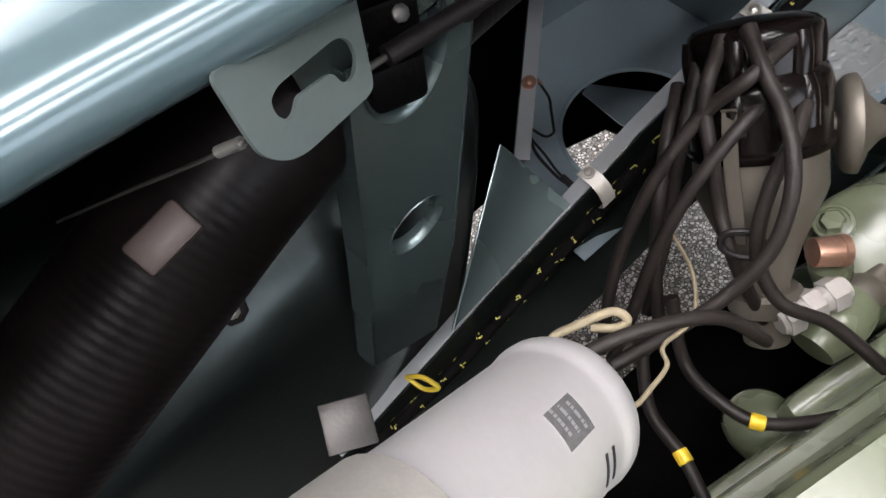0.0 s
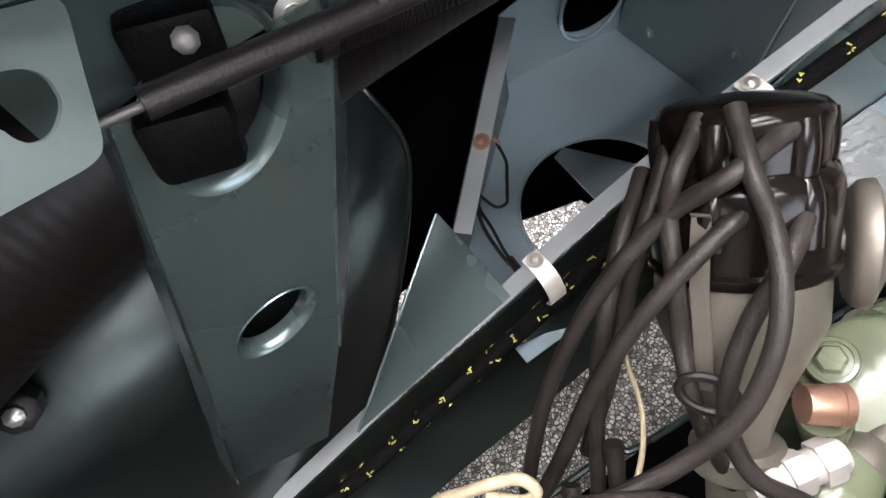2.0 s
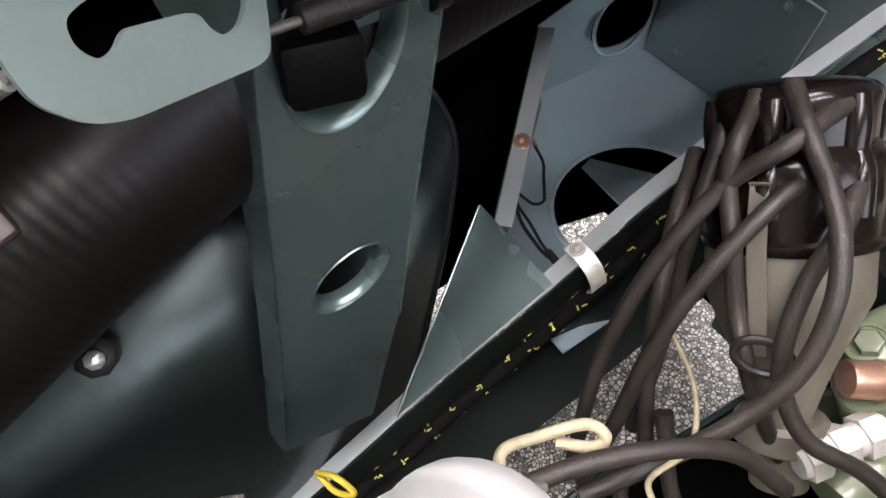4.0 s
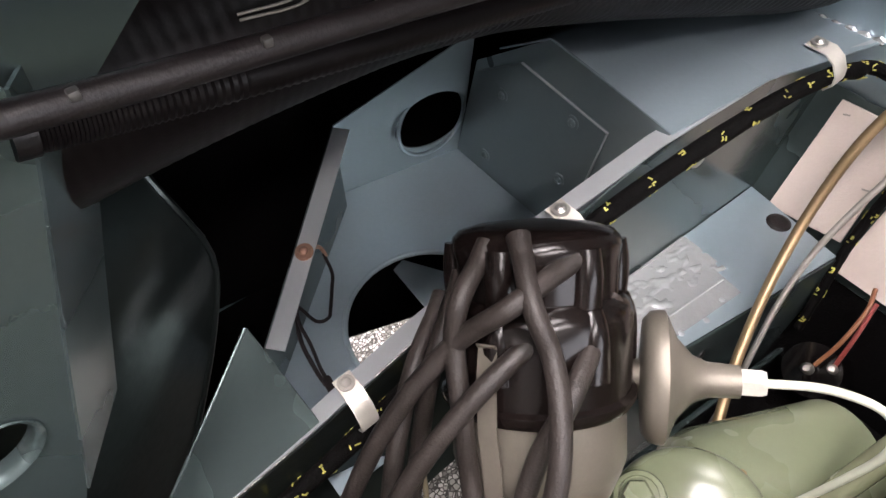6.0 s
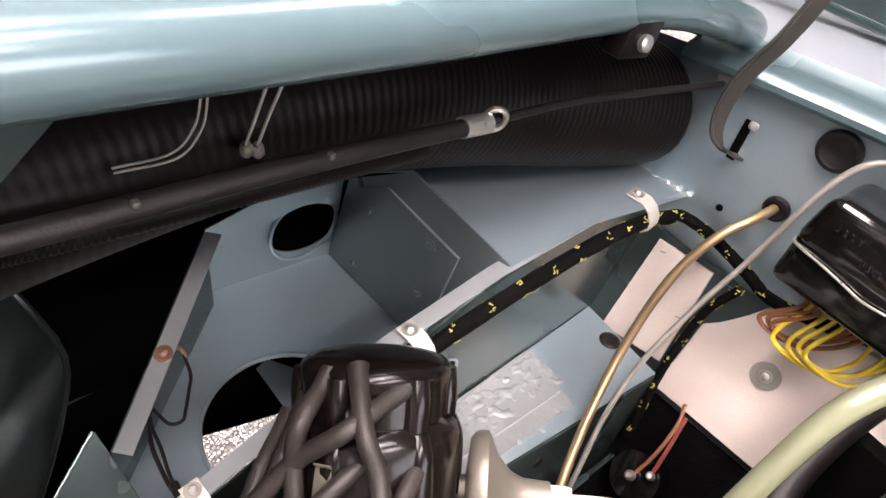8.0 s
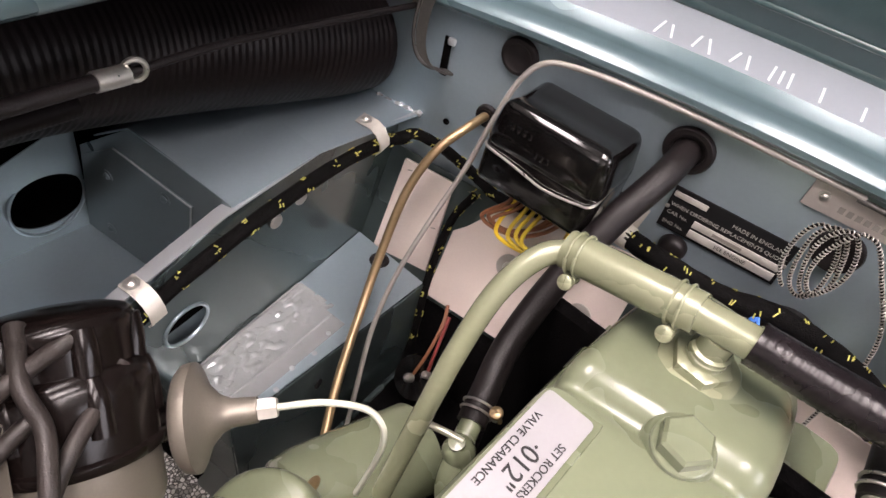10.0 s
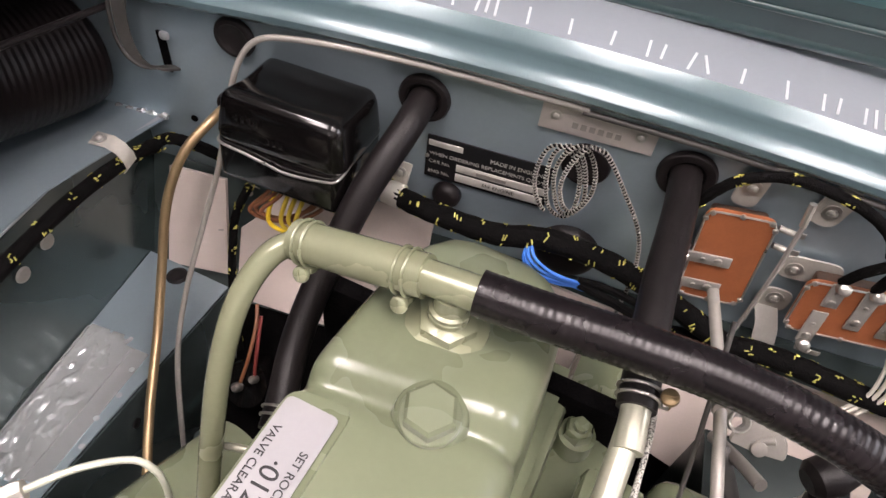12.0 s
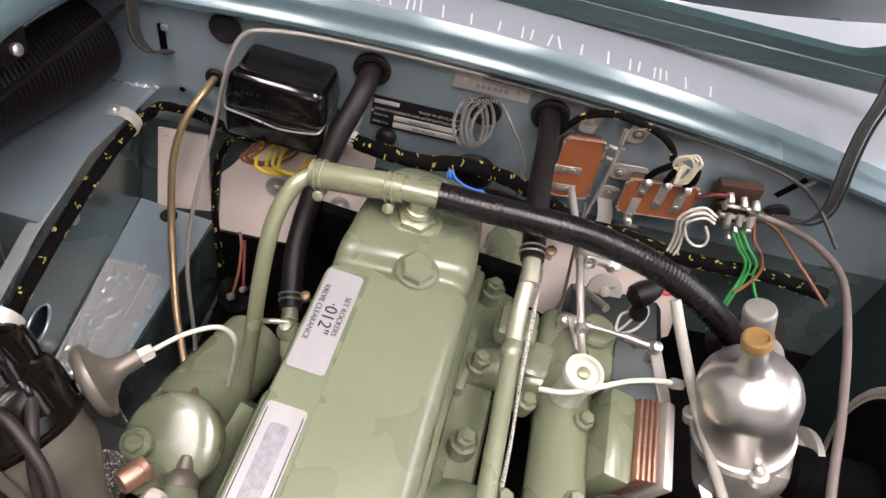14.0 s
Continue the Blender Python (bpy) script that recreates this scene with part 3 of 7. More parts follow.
def sealer(x, y):
    """Brushed-on sealer: uneven lumps along the wall, dying out at its edges."""
    h = noise.fractal(Vector((x * 130, y * 75, 0.3)), 1.0, 2.1, 4)
    edge = min(1, (x + 0.318) / 0.006, (-0.262 - x) / 0.014, (y + 0.357) / 0.01, (-0.172 - y) / 0.016)
    return 0.5418 + max(0, edge) * max(0.0, 0.0010 + 0.0026 * h)


part("brushed_sealer", grid_sheet([[(-0.318 + 0.0016 * i, -0.357 + 0.0024 * k, sealer(-0.318 + 0.0016 * i, -0.357 + 0.0024 * k)) for k in range(77)] for i in range(36)], 0.0006), PATCH, ledge, "lumpy wet-looking silver sealer")
for pts in ([(-0.268, -0.345, 0.5432), (-0.262, -0.26, 0.5434), (-0.258, -0.19, 0.5432)], [(-0.3165, -0.35, 0.545), (-0.3160, -0.26, 0.5455), (-0.3165, -0.18, 0.545)]):
    part("sealer_ridge", tube(pts, 0.0014, 6, 12), PATCH, ledge)
part("face", sheet([(-0.243, -0.36, 0.538), (-0.205, -0.075, 0.538), (-0.195, -0.085, 0.30), (-0.235, -0.36, 0.30)], 0.002), TEAL_SHADED, ledge)
part("end_face", sheet([(-0.318, -0.36, 0.538), (-0.243, -0.36, 0.538), (-0.235, -0.36, 0.30), (-0.318, -0.36, 0.30)], 0.002), TEAL_SHADED, ledge)
for k in range(5):
    part("weld_spot", lathe([(0.0035, 0), (0.003, 0.0012), (0.001, 0.0016)], (-0.243 + 0.0055 * (k % 2), -0.33 + 0.03 * k, 0.5415), (0, 0, 1), 10), RAW, ledge)
part("grommet", lathe([(0.013, 0), (0.013, 0.002), (0.009, 0.004), (0.005, 0.003)], (-0.268, -0.082, 0.540), (0, 0, 1), 20), RUBBER, ledge, "black rubber grommet")
part("side_plug", lathe([(0.008, 0), (0.008, 0.002), (0.004, 0.003)], (-0.226, -0.245, 0.50), (1, 0.1, 0), 16), RUBBER, ledge)

# wheel arch behind the pillar
arch = thing("wheel_arch", "dark teal curved inner wheel arch panel", "wheel arch", kind="structure")
REAR = smooth_path([(-0.66, 0.86, 0), (-0.627, 0.834, 0), (-0.608, 0.765, 0), (-0.590, 0.674, 0), (-0.615, 0.611, 0), (-0.683, 0.521, 0), (-0.74, 0.44, 0), (-0.80, 0.34, 0)], 4)


def arch_at(y, z):
    """The arch bulges inwards ahead of the pillar and rolls outwards at its top."""
    x = -0.372 - 0.105 * (min(max((y + 0.9) / 0.3, 0), 1.2)) ** 2 - 0.032 * (max(z - 0.69, 0) / 0.067) ** 2
    return Vector((max(x, -0.62), y, z))


rows = [[arch_at(r.x + (-1.45 - r.x) * (k / 24) ** 1.3, r.y) for k in range(25)] for r in REAR]
part("panel", grid_sheet(rows, 0.0015), DARK_SHADED, arch)
part("rim", add_tube(bmesh.new(), [r[0] for r in rows], 0.003, 8), DARK_SHADED, arch)

# added sheet in place of shade and unbuilt chassis parts below the engine
under = thing("engine_undertray", "black filler sheet below the engine", "undertray", kind="structure")
part("tray", sheet([(-0.236, -1.40, 0.40), (0.80, -1.40, 0.40), (0.80, -0.10, 0.40), (-0.190, -0.10, 0.40), (-0.218, -0.52, 0.40)], 0.004), BLACK_AND_SHADE, under)
part("edge", tube([(-0.236, -1.40, 0.404), (-0.236, -0.64, 0.404), (-0.218, -0.52, 0.404), (-0.19, -0.10, 0.404)], 0.004, 8), TEAL_SHADED, under)

pillar = thing("support_pillar", "dark teal pressed steel pillar with two flanged holes", "pillar", kind="structure")
PX = -0.345
OUT = [(-0.736, 0.945), (-0.760, 0.870), (-0.793, 0.765), (-0.843, 0.62), (-0.775, 0.59), (-0.723, 0.706), (-0.692, 0.799), (-0.652, 0.915), (-0.648, 0.945)]
# the plate's own first edge slopes; its holes are turned back by that slope
PTURN = -math.degrees(math.atan2(OUT[1][1] - OUT[0][1], OUT[1][0] - OUT[0][0]))
part("plate", sheet([(PX, y, z) for y, z in OUT], 0.0015, [((PX, -0.700, 0.926), 0.044, 0.030, PTURN + 62), ((PX, -0.742, 0.773), 0.029, 0.0205, PTURN + 25)]), TEAL_SHADED, pillar)
part("front_flange", grid_sheet([[Vector((PX + dx, y - dy, z)) for y, z in OUT[:4]] for dx, dy in ((0.0, 0.0), (0.003, 0.002), (-0.022, 0.006))], 0.0015), TEAL_SHADED, pillar)
part("rear_flange", grid_sheet([[Vector((PX + dx, y + dy, z)) for y, z in OUT[5:]] for dx, dy in ((0.0, 0.0), (-0.006, 0.004), (-0.05, 0.035))], 0.0015), TEAL_SHADED, pillar)


def ellipse_ring(cy, cz, ru, rv, turn, r, inset):
    ct, st = math.cos(radians(turn)), math.sin(radians(turn))
    pts = []
    for k in range(41):
        a = 2 * math.pi * k / 40
        u, v = ru * math.cos(a), rv * math.sin(a)
        pts.append(Vector((PX + inset, cy + u * ct - v * st, cz + u * st + v * ct)))
    return add_tube(bmesh.new(), pts, r, 8, False)


def flange_ring(cy, cz, ru, rv, turn, depth):
    """The rim of a pressed hole, turned inwards."""
    ct, st = math.cos(radians(turn)), math.sin(radians(turn))
    rows = []
    for g, dx in ((1.10, 0.001), (1.0, -0.0005), (0.94, -0.004), (0.90, -depth)):
        rows.append([Vector((PX + dx, cy + g * (ru * math.cos(a) * ct - rv * math.sin(a) * st), cz + g * (ru * math.cos(a) * st + rv * math.sin(a) * ct))) for a in [2 * math.pi * k / 40 for k in range(41)]])
    return grid_sheet(rows, 0.001)


part("hole_rim", flange_ring(-0.700, 0.926, 0.042, 0.028, 62, 0.012), TEAL_SHADED, pillar)
part("hole_rim", flange_ring(-0.742, 0.773, 0.0275, 0.019, 25, 0.010), TEAL_SHADED, pillar)

# hook plate below the wing edge
hook = thing("catch_plate", "teal bonnet catch plate with a keyhole slot", "catch plate")
hm = axes_pose((-0.290, -0.798, 1.038), (-0.403, 0.879, -0.457), (0.424, -0.38, -0.667))


KEYHOLE = [(0.0237, 0.0169), (0.0302, 0.0138), (0.0706, 0.0102), (0.0769, 0.0112), (0.0819, 0.0154), (0.0829, 0.0234), (0.0772, 0.0302), (0.0707, 0.0313), (0.0662, 0.0281), (0.0639, 0.0234), (0.0599, 0.0222), (0.0379, 0.0228), (0.0337, 0.0279), (0.0283, 0.0291), (0.0235, 0.0248), (0.0227, 0.0203)]


def cut_plate(outline, opening, thick):
    """A flat plate in a pose's xy plane with one opening of free shape."""
    bm = bmesh.new()
    edges = []
    for loop in (outline, opening) if opening else (outline,):
        vs = [bm.verts.new((u, v, 0)) for u, v in loop]
        edges += [bm.edges.new((vs[i], vs[(i + 1) % len(vs)])) for i in range(len(vs))]
    bmesh.ops.triangle_fill(bm, edges=edges, use_beauty=True)
    got = bmesh.ops.extrude_face_region(bm, geom=list(bm.faces))
    bmesh.ops.translate(bm, verts=[g for g in got["geom"] if isinstance(g, bmesh.types.BMVert)], vec=(0, 0, thick))
    return bm


def round_loop(pts, r):
    """A closed outline with each corner cut to a small arc."""
    out = []
    for i, p in enumerate(pts):
        p, a, b = Vector(p), Vector(pts[i - 1]), Vector(pts[(i + 1) % len(pts)])
        s, e = p + (a - p).normalized() * min(r, (a - p).length * 0.45), p + (b - p).normalized() * min(r, (b - p).length * 0.45)
        out += [s.lerp(p, t).lerp(p.lerp(e, t), t) for t in (0, 0.25, 0.5, 0.75, 1)]
    return out


bm = cut_plate(round_loop([(0, -0.004), (0.0955, -0.004), (0.0917, 0.019), (0.0888, 0.0396), (0.0832, 0.043), (0.0315, 0.0465), (0.019, 0.044), (0.0079, 0.0354), (0.0052, 0.0263)], 0.006), round_loop(KEYHOLE, 0.003), 0.0025)
bm.transform(hm)
part("plate", bm, CATCH, hook)

# pale plain bars laid on the scuttle in place of a sign's mirrored lettering
letters = thing("scuttle_lettering", "row of pale bars in place of letters mirrored in the scuttle", "lettering")
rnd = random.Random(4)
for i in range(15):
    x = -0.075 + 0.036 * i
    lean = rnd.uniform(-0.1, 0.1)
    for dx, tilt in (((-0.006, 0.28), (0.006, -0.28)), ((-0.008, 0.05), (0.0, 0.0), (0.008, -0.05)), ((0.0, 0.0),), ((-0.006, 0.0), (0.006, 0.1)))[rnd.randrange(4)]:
        part("bar", box(axes_pose((x + dx, 0.0385, lip_z(x) + 0.0226), (lean + tilt, 1, 0.333), (1, 0, 0)), (rnd.uniform(0.015, 0.019), 0.0022, 0.0008)), LETTER_REFLECT, letters)

# pressed inner frame of the bonnet with its rounded recess
bm = cut_plate([(-0.6, 0.0), (0.6, 0.0), (0.6, 0.95), (-0.6, 0.95)], round_loop([(0.02, 0.056), (0.42, 0.056), (0.42, 0.42), (0.02, 0.42)], 0.06), 0.012)
bm.transform(axes_pose(BO, (1, 0, 0), BU))
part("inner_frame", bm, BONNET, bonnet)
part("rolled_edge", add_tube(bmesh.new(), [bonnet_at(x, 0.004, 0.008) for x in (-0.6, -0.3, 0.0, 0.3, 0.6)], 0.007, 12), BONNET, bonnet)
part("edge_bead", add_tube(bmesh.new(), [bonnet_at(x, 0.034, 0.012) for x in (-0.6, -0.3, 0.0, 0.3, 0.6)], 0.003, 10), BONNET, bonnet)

# ---- engine ----
EDIR = Vector((-0.135, -0.99, 0.0)).normalized()  # towards the front of the engine
ESIDE = Vector((0.99, -0.135, 0.0)).normalized()
EO = Vector((0.098, -0.185, 0.0))  # rear end of the rocker cover on its centre line


def eng(f_, s_, z_):
    """A place by metres ahead of the rocker cover's rear end, to its carburettor side, and up."""
    return EO + EDIR * f_ + ESIDE * s_ + Vector((0, 0, z_))


def rounded_section(half, z_top, z_low, r, n=6, bulge=0.0):
    """Outline points (side, height) of a cover with rounded shoulders, wider on the carburettor side, from one foot to the other."""
    rr = r * 1.7
    pts = [(-half - 0.004, z_low)]
    for k in range(n + 1):
        a = math.pi - (math.pi / 2) * k / n
        pts.append((-half + r + r * math.cos(a), z_top - r + r * math.sin(a)))
    pts += [(-half * 0.4, z_top + bulge), (0, z_top + bulge), (half * 0.35, z_top + bulge)]
    for k in range(n + 1):
        a = math.pi / 2 - (math.pi / 2) * k / n
        pts.append((half - rr + rr * math.cos(a), z_top - rr + rr * math.sin(a)))
    return pts + [(half + 0.005, z_low)]


engine = thing("engine", "sage green enamelled six-cylinder engine block and head", "engine")
cover = thing("rocker_cover", "sage green enamelled rocker cover with paper labels on top", "rocker cover")
bm = bmesh.new()
# metres ahead of the rear end, half width, height of the top: a rounded tail, a rolled step down by the nut, then the long flat front
STATIONS = [(-0.090, 0.018, 0.752), (-0.087, 0.030, 0.766), (-0.080, 0.041, 0.777), (-0.067, 0.052, 0.787), (-0.045, 0.062, 0.796), (-0.015, 0.069, 0.803), (0.02, 0.072, 0.809), (0.055, 0.074, 0.8145), (0.074, 0.0745, 0.8170), (0.081, 0.0745, 0.8172), (0.086, 0.0745, 0.8160), (0.091, 0.0743, 0.8128), (0.095, 0.0740, 0.8085), (0.098, 0.0738, 0.8055), (0.101, 0.0738, 0.8040), (0.104, 0.0745, 0.8042), (0.108, 0.0760, 0.8070), (0.113, 0.0770, 0.8092), (0.12, 0.0775, 0.8102), (0.16, 0.078, 0.8111), (0.3, 0.079, 0.8142), (0.55, 0.079, 0.8197), (0.68, 0.078, 0.8225), (0.70, 0.07, 0.810)]


def skew(f_, s_):
    """The step runs square to the car, not to the engine."""
    w = min(max((f_ + 0.02) / 0.08, 0), 1) * min(max((0.2 - f_) / 0.08, 0), 1)
    return f_ - 0.14 * s_ * w


def cover_top(f_):
    for (f0, _, z0), (f1, _, z1) in zip(STATIONS, STATIONS[1:]):
        if f0 <= f_ <= f1:
            return z0 + (z1 - z0) * (f_ - f0) / (f1 - f0)
    return STATIONS[-1][2]


rings = []
for fwd, half, zt in STATIONS:
    rings.append([bm.verts.new(eng(skew(fwd, s), s, z)) for s, z in rounded_section(half, zt, 0.69, min(0.017, half * 0.5))])
for a, b in zip(rings, rings[1:]):
    for k in range(len(a) - 1):
        bm.faces.new((a[k], a[k + 1], b[k + 1], b[k]))
bm.faces.new(rings[0])
bm.faces.new(rings[-1][::-1])
part("cover", bm, ENGINE, cover, sharp=70)
NUT = eng(0.1005, 0.0135, 0.0)
part("nut_boss", lathe([(0.027, -0.016), (0.0255, -0.004), (0.0235, 0.003), (0.021, 0.006), (0.0, 0.006)], NUT + Vector((0, 0.004, 0.8095)), (0, -0.12, 1), 32), ENGINE, cover, sharp=70)
bm = lathe([(0.0205, -0.004), (0.0205, 0.0012), (0.0195, 0.002), (0.017, 0.002)], NUT + Vector((0, 0, 0.8155)), (0, -0.12, 1), 32)
hex_profile(bm, NUT + Vector((0, 0, 0.8170)), (0, -0.12, 1), 0.0185, 0.0125, (0.3, 1, 0))
part("cap_nut", bm, ENGINE, cover, "large hexagon nut enamelled green")
# raised pad under the labels
PAD = cut_plate(round_loop([(0.112, -0.0745), (0.66, -0.0745), (0.66, -0.030), (0.112, -0.030)], 0.012), (), 0.0016)
for vtx in PAD.verts:
    up_ = vtx.co.z
    f_, s_ = vtx.co.x, vtx.co.y
    k = 1.0 if up_ < 0.0008 else 0.965
    vtx.co = eng(f_ - (0.14 * s_ * 0.9 if f_ < 0.2 else 0), -0.052 + (s_ + 0.052) * k, cover_top(f_) - 0.0003 + up_)
part("label_pad", PAD, ENGINE, cover, sharp=50)


def label_plate(f0, f1, s0, s1, mat, lift):
    pts = [eng(f, s, cover_top(f) + 0.0015 + lift) for f, s in ((f0, s0), (f1, s0), (f1, s1), (f0, s1))]
    return sheet([pts[3], pts[2], pts[1], pts[0]], 0.0008, (), 0.0, 0.005)


lab1 = part("label", label_plate(0.128, 0.246, -0.0715, -0.0345, LABELW, 0.0012), LABELW, cover, "silver paper label on rocker clearance")


def engine_text(name, body, size, f, s, parent, mat=INK):
    cu = bpy.data.curves.new(name, "FONT")
    cu.body, cu.size, cu.extrude, cu.align_x, cu.align_y = body, size, 0.0002, "CENTER", "CENTER"
    tmp = bpy.data.objects.new(name, cu)
    scene.collection.objects.link(tmp)
    me = bpy.data.meshes.new_from_object(tmp.evaluated_get(bpy.context.evaluated_depsgraph_get()))
    bpy.data.objects.remove(tmp)
    slope = (cover_top(f + 0.04) - cover_top(f - 0.04)) / 0.08
    me.transform(axes_pose(eng(f, s, cover_top(f) + 0.0042), EDIR + Vector((0, 0, slope)), ESIDE))
    me.materials.append(mat)
    ob = new(name, me)
    ob.parent = parent
    return ob


engine_text("writing", "VALVE CLEARANCE", 0.0076, 0.182, -0.0655, lab1)
engine_text("writing", "·012\"", 0.0175, 0.186, -0.0535, lab1)
engine_text("writing", "SET ROCKERS", 0.0076, 0.180, -0.0415, lab1)
lab2 = part("label", label_plate(0.282, 0.425, -0.0715, -0.0345, LABELW, 0.0012), LABELW, cover, "silver label with a dark printed panel")
part("print_panel", label_plate(0.30, 0.415, -0.062, -0.044, INK, 0.0018), material("grey_print", (0.25, 0.25, 0.27), 0.4, 0, 0.25, 160, 600), lab2)
part("border", label_plate(0.288, 0.42, -0.0700, -0.0690, INK, 0.0018), INK, lab2)
part("border", label_plate(0.288, 0.42, -0.0370, -0.0360, INK, 0.0018), INK, lab2)
part("base_flange", sheet([eng(f, s, 0.70) for f, s in ((-0.05, -0.088), (-0.05, 0.085), (0.70, 0.092), (0.70, -0.092))], 0.004), ENGINE, cover)

part("cylinder_head", box(axes_pose(eng(0.34, 0.0, 0.645), -EDIR, -ESIDE), (0.74, 0.19, 0.10), 0.008), ENGINE, engine)
part("block", box(axes_pose(eng(0.36, -0.005, 0.45), -EDIR, -ESIDE), (0.76, 0.20, 0.30), 0.012), ENGINE, engine)
part("sump", box(axes_pose(eng(0.36, 0.0, 0.25), -EDIR, -ESIDE), (0.74, 0.22, 0.12), 0.02), ENGINE, engine)
part("rear_plate", box(axes_pose(eng(-0.03, 0.0, 0.53), -EDIR, -ESIDE), (0.02, 0.30, 0.36), 0.006), BLACK_AND_SHADE, engine)
part("side_cover", box(axes_pose(eng(0.30, -0.112, 0.53), -EDIR, -ESIDE), (0.26, 0.03, 0.11), 0.012), ENGINE, engine)
part("head_ledge", box(axes_pose(eng(0.32, 0.116, 0.620), -EDIR, -ESIDE), (0.92, 0.060, 0.09), 0.016), ENGINE, engine)
part("manifold_casting", box(axes_pose(Vector((0.315, -0.262, 0.672)), -EDIR, -ESIDE), (0.09, 0.10, 0.075), 0.018, 3), ENGINE, engine)
part("casting_cap", lathe([(0.024, 0), (0.024, 0.008), (0.020, 0.012), (0.012, 0.013)], (0.335, -0.245, 0.708), (0, 0, 1), 24), ENGINE, engine)
part("casting_lug", box(axes_pose(Vector((0.262, -0.30, 0.70)), -EDIR, -ESIDE), (0.05, 0.045, 0.03), 0.008), ENGINE, engine)
# head studs and nuts on the carburettor side
for fwd, side, z in ((-0.060, 0.108, 0.678), (-0.006, 0.110, 0.702), (0.105, 0.116, 0.704), (0.205, 0.120, 0.704), (0.32, 0.120, 0.704)):
    o = eng(fwd, side, z)
    st = part("stud", add_tube(bmesh.new(), [o - Vector((0, 0, 0.06)), o + Vector((0, 0, 0.001))], 0.0062, 12), ENGINE, engine)
    bm = lathe([(0.017, -0.045), (0.016, -0.020), (0.016, -0.016), (0.013, -0.016)], o, (0, 0, 1), 20)
    hex_profile(bm, o - Vector((0, 0, 0.017)), (0, 0, 1), 0.0125, 0.013)
    part("nut", bm, ENGINE, st)
# thermostat-style flange with a copper plug below the distributor
FLN = Vector((-0.1, -0.35, 0.9)).normalized()
fl_o = Vector((-0.125, -0.435, 0.61))
part("drive_flange", lathe([(0.054, -0.012), (0.054, 0.006), (0.052, 0.010), (0.047, 0.013), (0.030, 0.015), (0.0, 0.0155)], fl_o, FLN, 36), ENGINE, engine)
bo = Vector((-0.158, -0.451, 0.628))
bm = lathe([(0.0175, -0.02), (0.0175, 0.0), (0.0165, 0.0025), (0.0135, 0.003), (0.0130, 0.001), (0.0115, 0.001)], bo, FLN, 28)
hex_profile(bm, bo, FLN, 0.0105, 0.0095)
part("flange_bolt", bm, ENGINE, engine, "hexagon bolt on a round washer")
cup_o = Vector((-0.1475, -0.504, 0.661))
cup_d = (Vector((-0.131, -0.481, 0.655)) - cup_o).normalized()
part("copper_plug", lathe([(0.0, -0.001), (0.0120, 0), (0.0128, 0.002), (0.0130, 0.021), (0.0140, 0.0215), (0.0140, 0.0275), (0.0125, 0.0285), (0.004, 0.029), (0.003, 0.032), (0.0, 0.032)], cup_o, cup_d, 28), COPPER, engine, "bare copper sleeve plug")
part("plug_seat", lathe([(0.0165, 0), (0.0175, 0.003), (0.0175, 0.012), (0.016, 0.030)], (-0.136, -0.488, 0.638), (0.3, 0.1, -0.9), 24), ENGINE, engine)
# pale adjuster nuts and the green gland with its thin brown pipe
na, nb = Vector((-0.128, -0.562, 0.640)), Vector((-0.113, -0.502, 0.640))
nd = (nb - na).normalized()
part("adjuster_barrel", lathe([(0.0105, 0.0), (0.0115, 0.002), (0.0115, 0.062), (0.010, 0.064), (0.0, 0.0645)], na, nd, 20), PALEN, engine, "pale moulded adjuster")
for k in (0.004, 0.024, 0.045):
    bm = bmesh.new()
    hex_profile(bm, na + nd * k, nd, 0.0150, 0.015)
    part("adjuster_nut", bm, PALEN, engine, "pale moulded nut")
ga, gb = Vector((-0.099, -0.525, 0.605)), Vector((-0.102, -0.467, 0.612))
gd = (gb - ga).normalized()
part("gland_cone", lathe([(0.020, -0.02), (0.026, 0.0), (0.027, 0.012), (0.024, 0.030), (0.020, 0.040), (0.018, 0.041)], ga, gd, 28), ENGINE, engine, "green cast gland cone")
part("gland_neck", lathe([(0.0185, 0.040), (0.0185, 0.050), (0.015, 0.056), (0.0105, 0.060), (0.0095, 0.074), (0.007, 0.076)], ga, gd, 24), DIST, engine, "grey cast gland neck")
part("oil_pipe", tube([ga + gd * 0.072, (-0.106, -0.440, 0.612), (-0.113, -0.415, 0.611), (-0.121, -0.390, 0.606), (-0.128, -0.355, 0.585), (-0.130, -0.32, 0.55)], 0.0052, 12), BRASSP, engine, "thin brown metal pipe")
# dynamo and starter side bodies
part("oil_filter_bowl", lathe([(0.03, 0), (0.046, 0.006), (0.048, 0.02), (0.048, 0.14), (0.05, 0.15), (0.04, 0.16), (0.0, 0.165)], (-0.085, -0.33, 0.52), Vector((-0.25, -0.75, -0.3)), 32), ENGINE, engine)
part("round_housing", lathe([(0.0, 0.0), (0.03, 0.004), (0.046, 0.012), (0.05, 0.03), (0.05, 0.16)], (-0.145, -0.40, 0.555), Vector((0.35, 0.9, -0.2)), 36), ENGINE, engine)
for o, r, ax in (((-0.085, -0.600, 0.515), 0.034, (-0.5, -0.2, 0.8)), ((-0.05, -0.54, 0.50), 0.030, (-0.6, 0.1, 0.8))):
    part("casting_boss", lathe([(r, -0.10), (r, 0.0), (r * 0.93, 0.012), (r * 0.7, 0.022), (r * 0.3, 0.027)], o, ax, 28), ENGINE, engine)
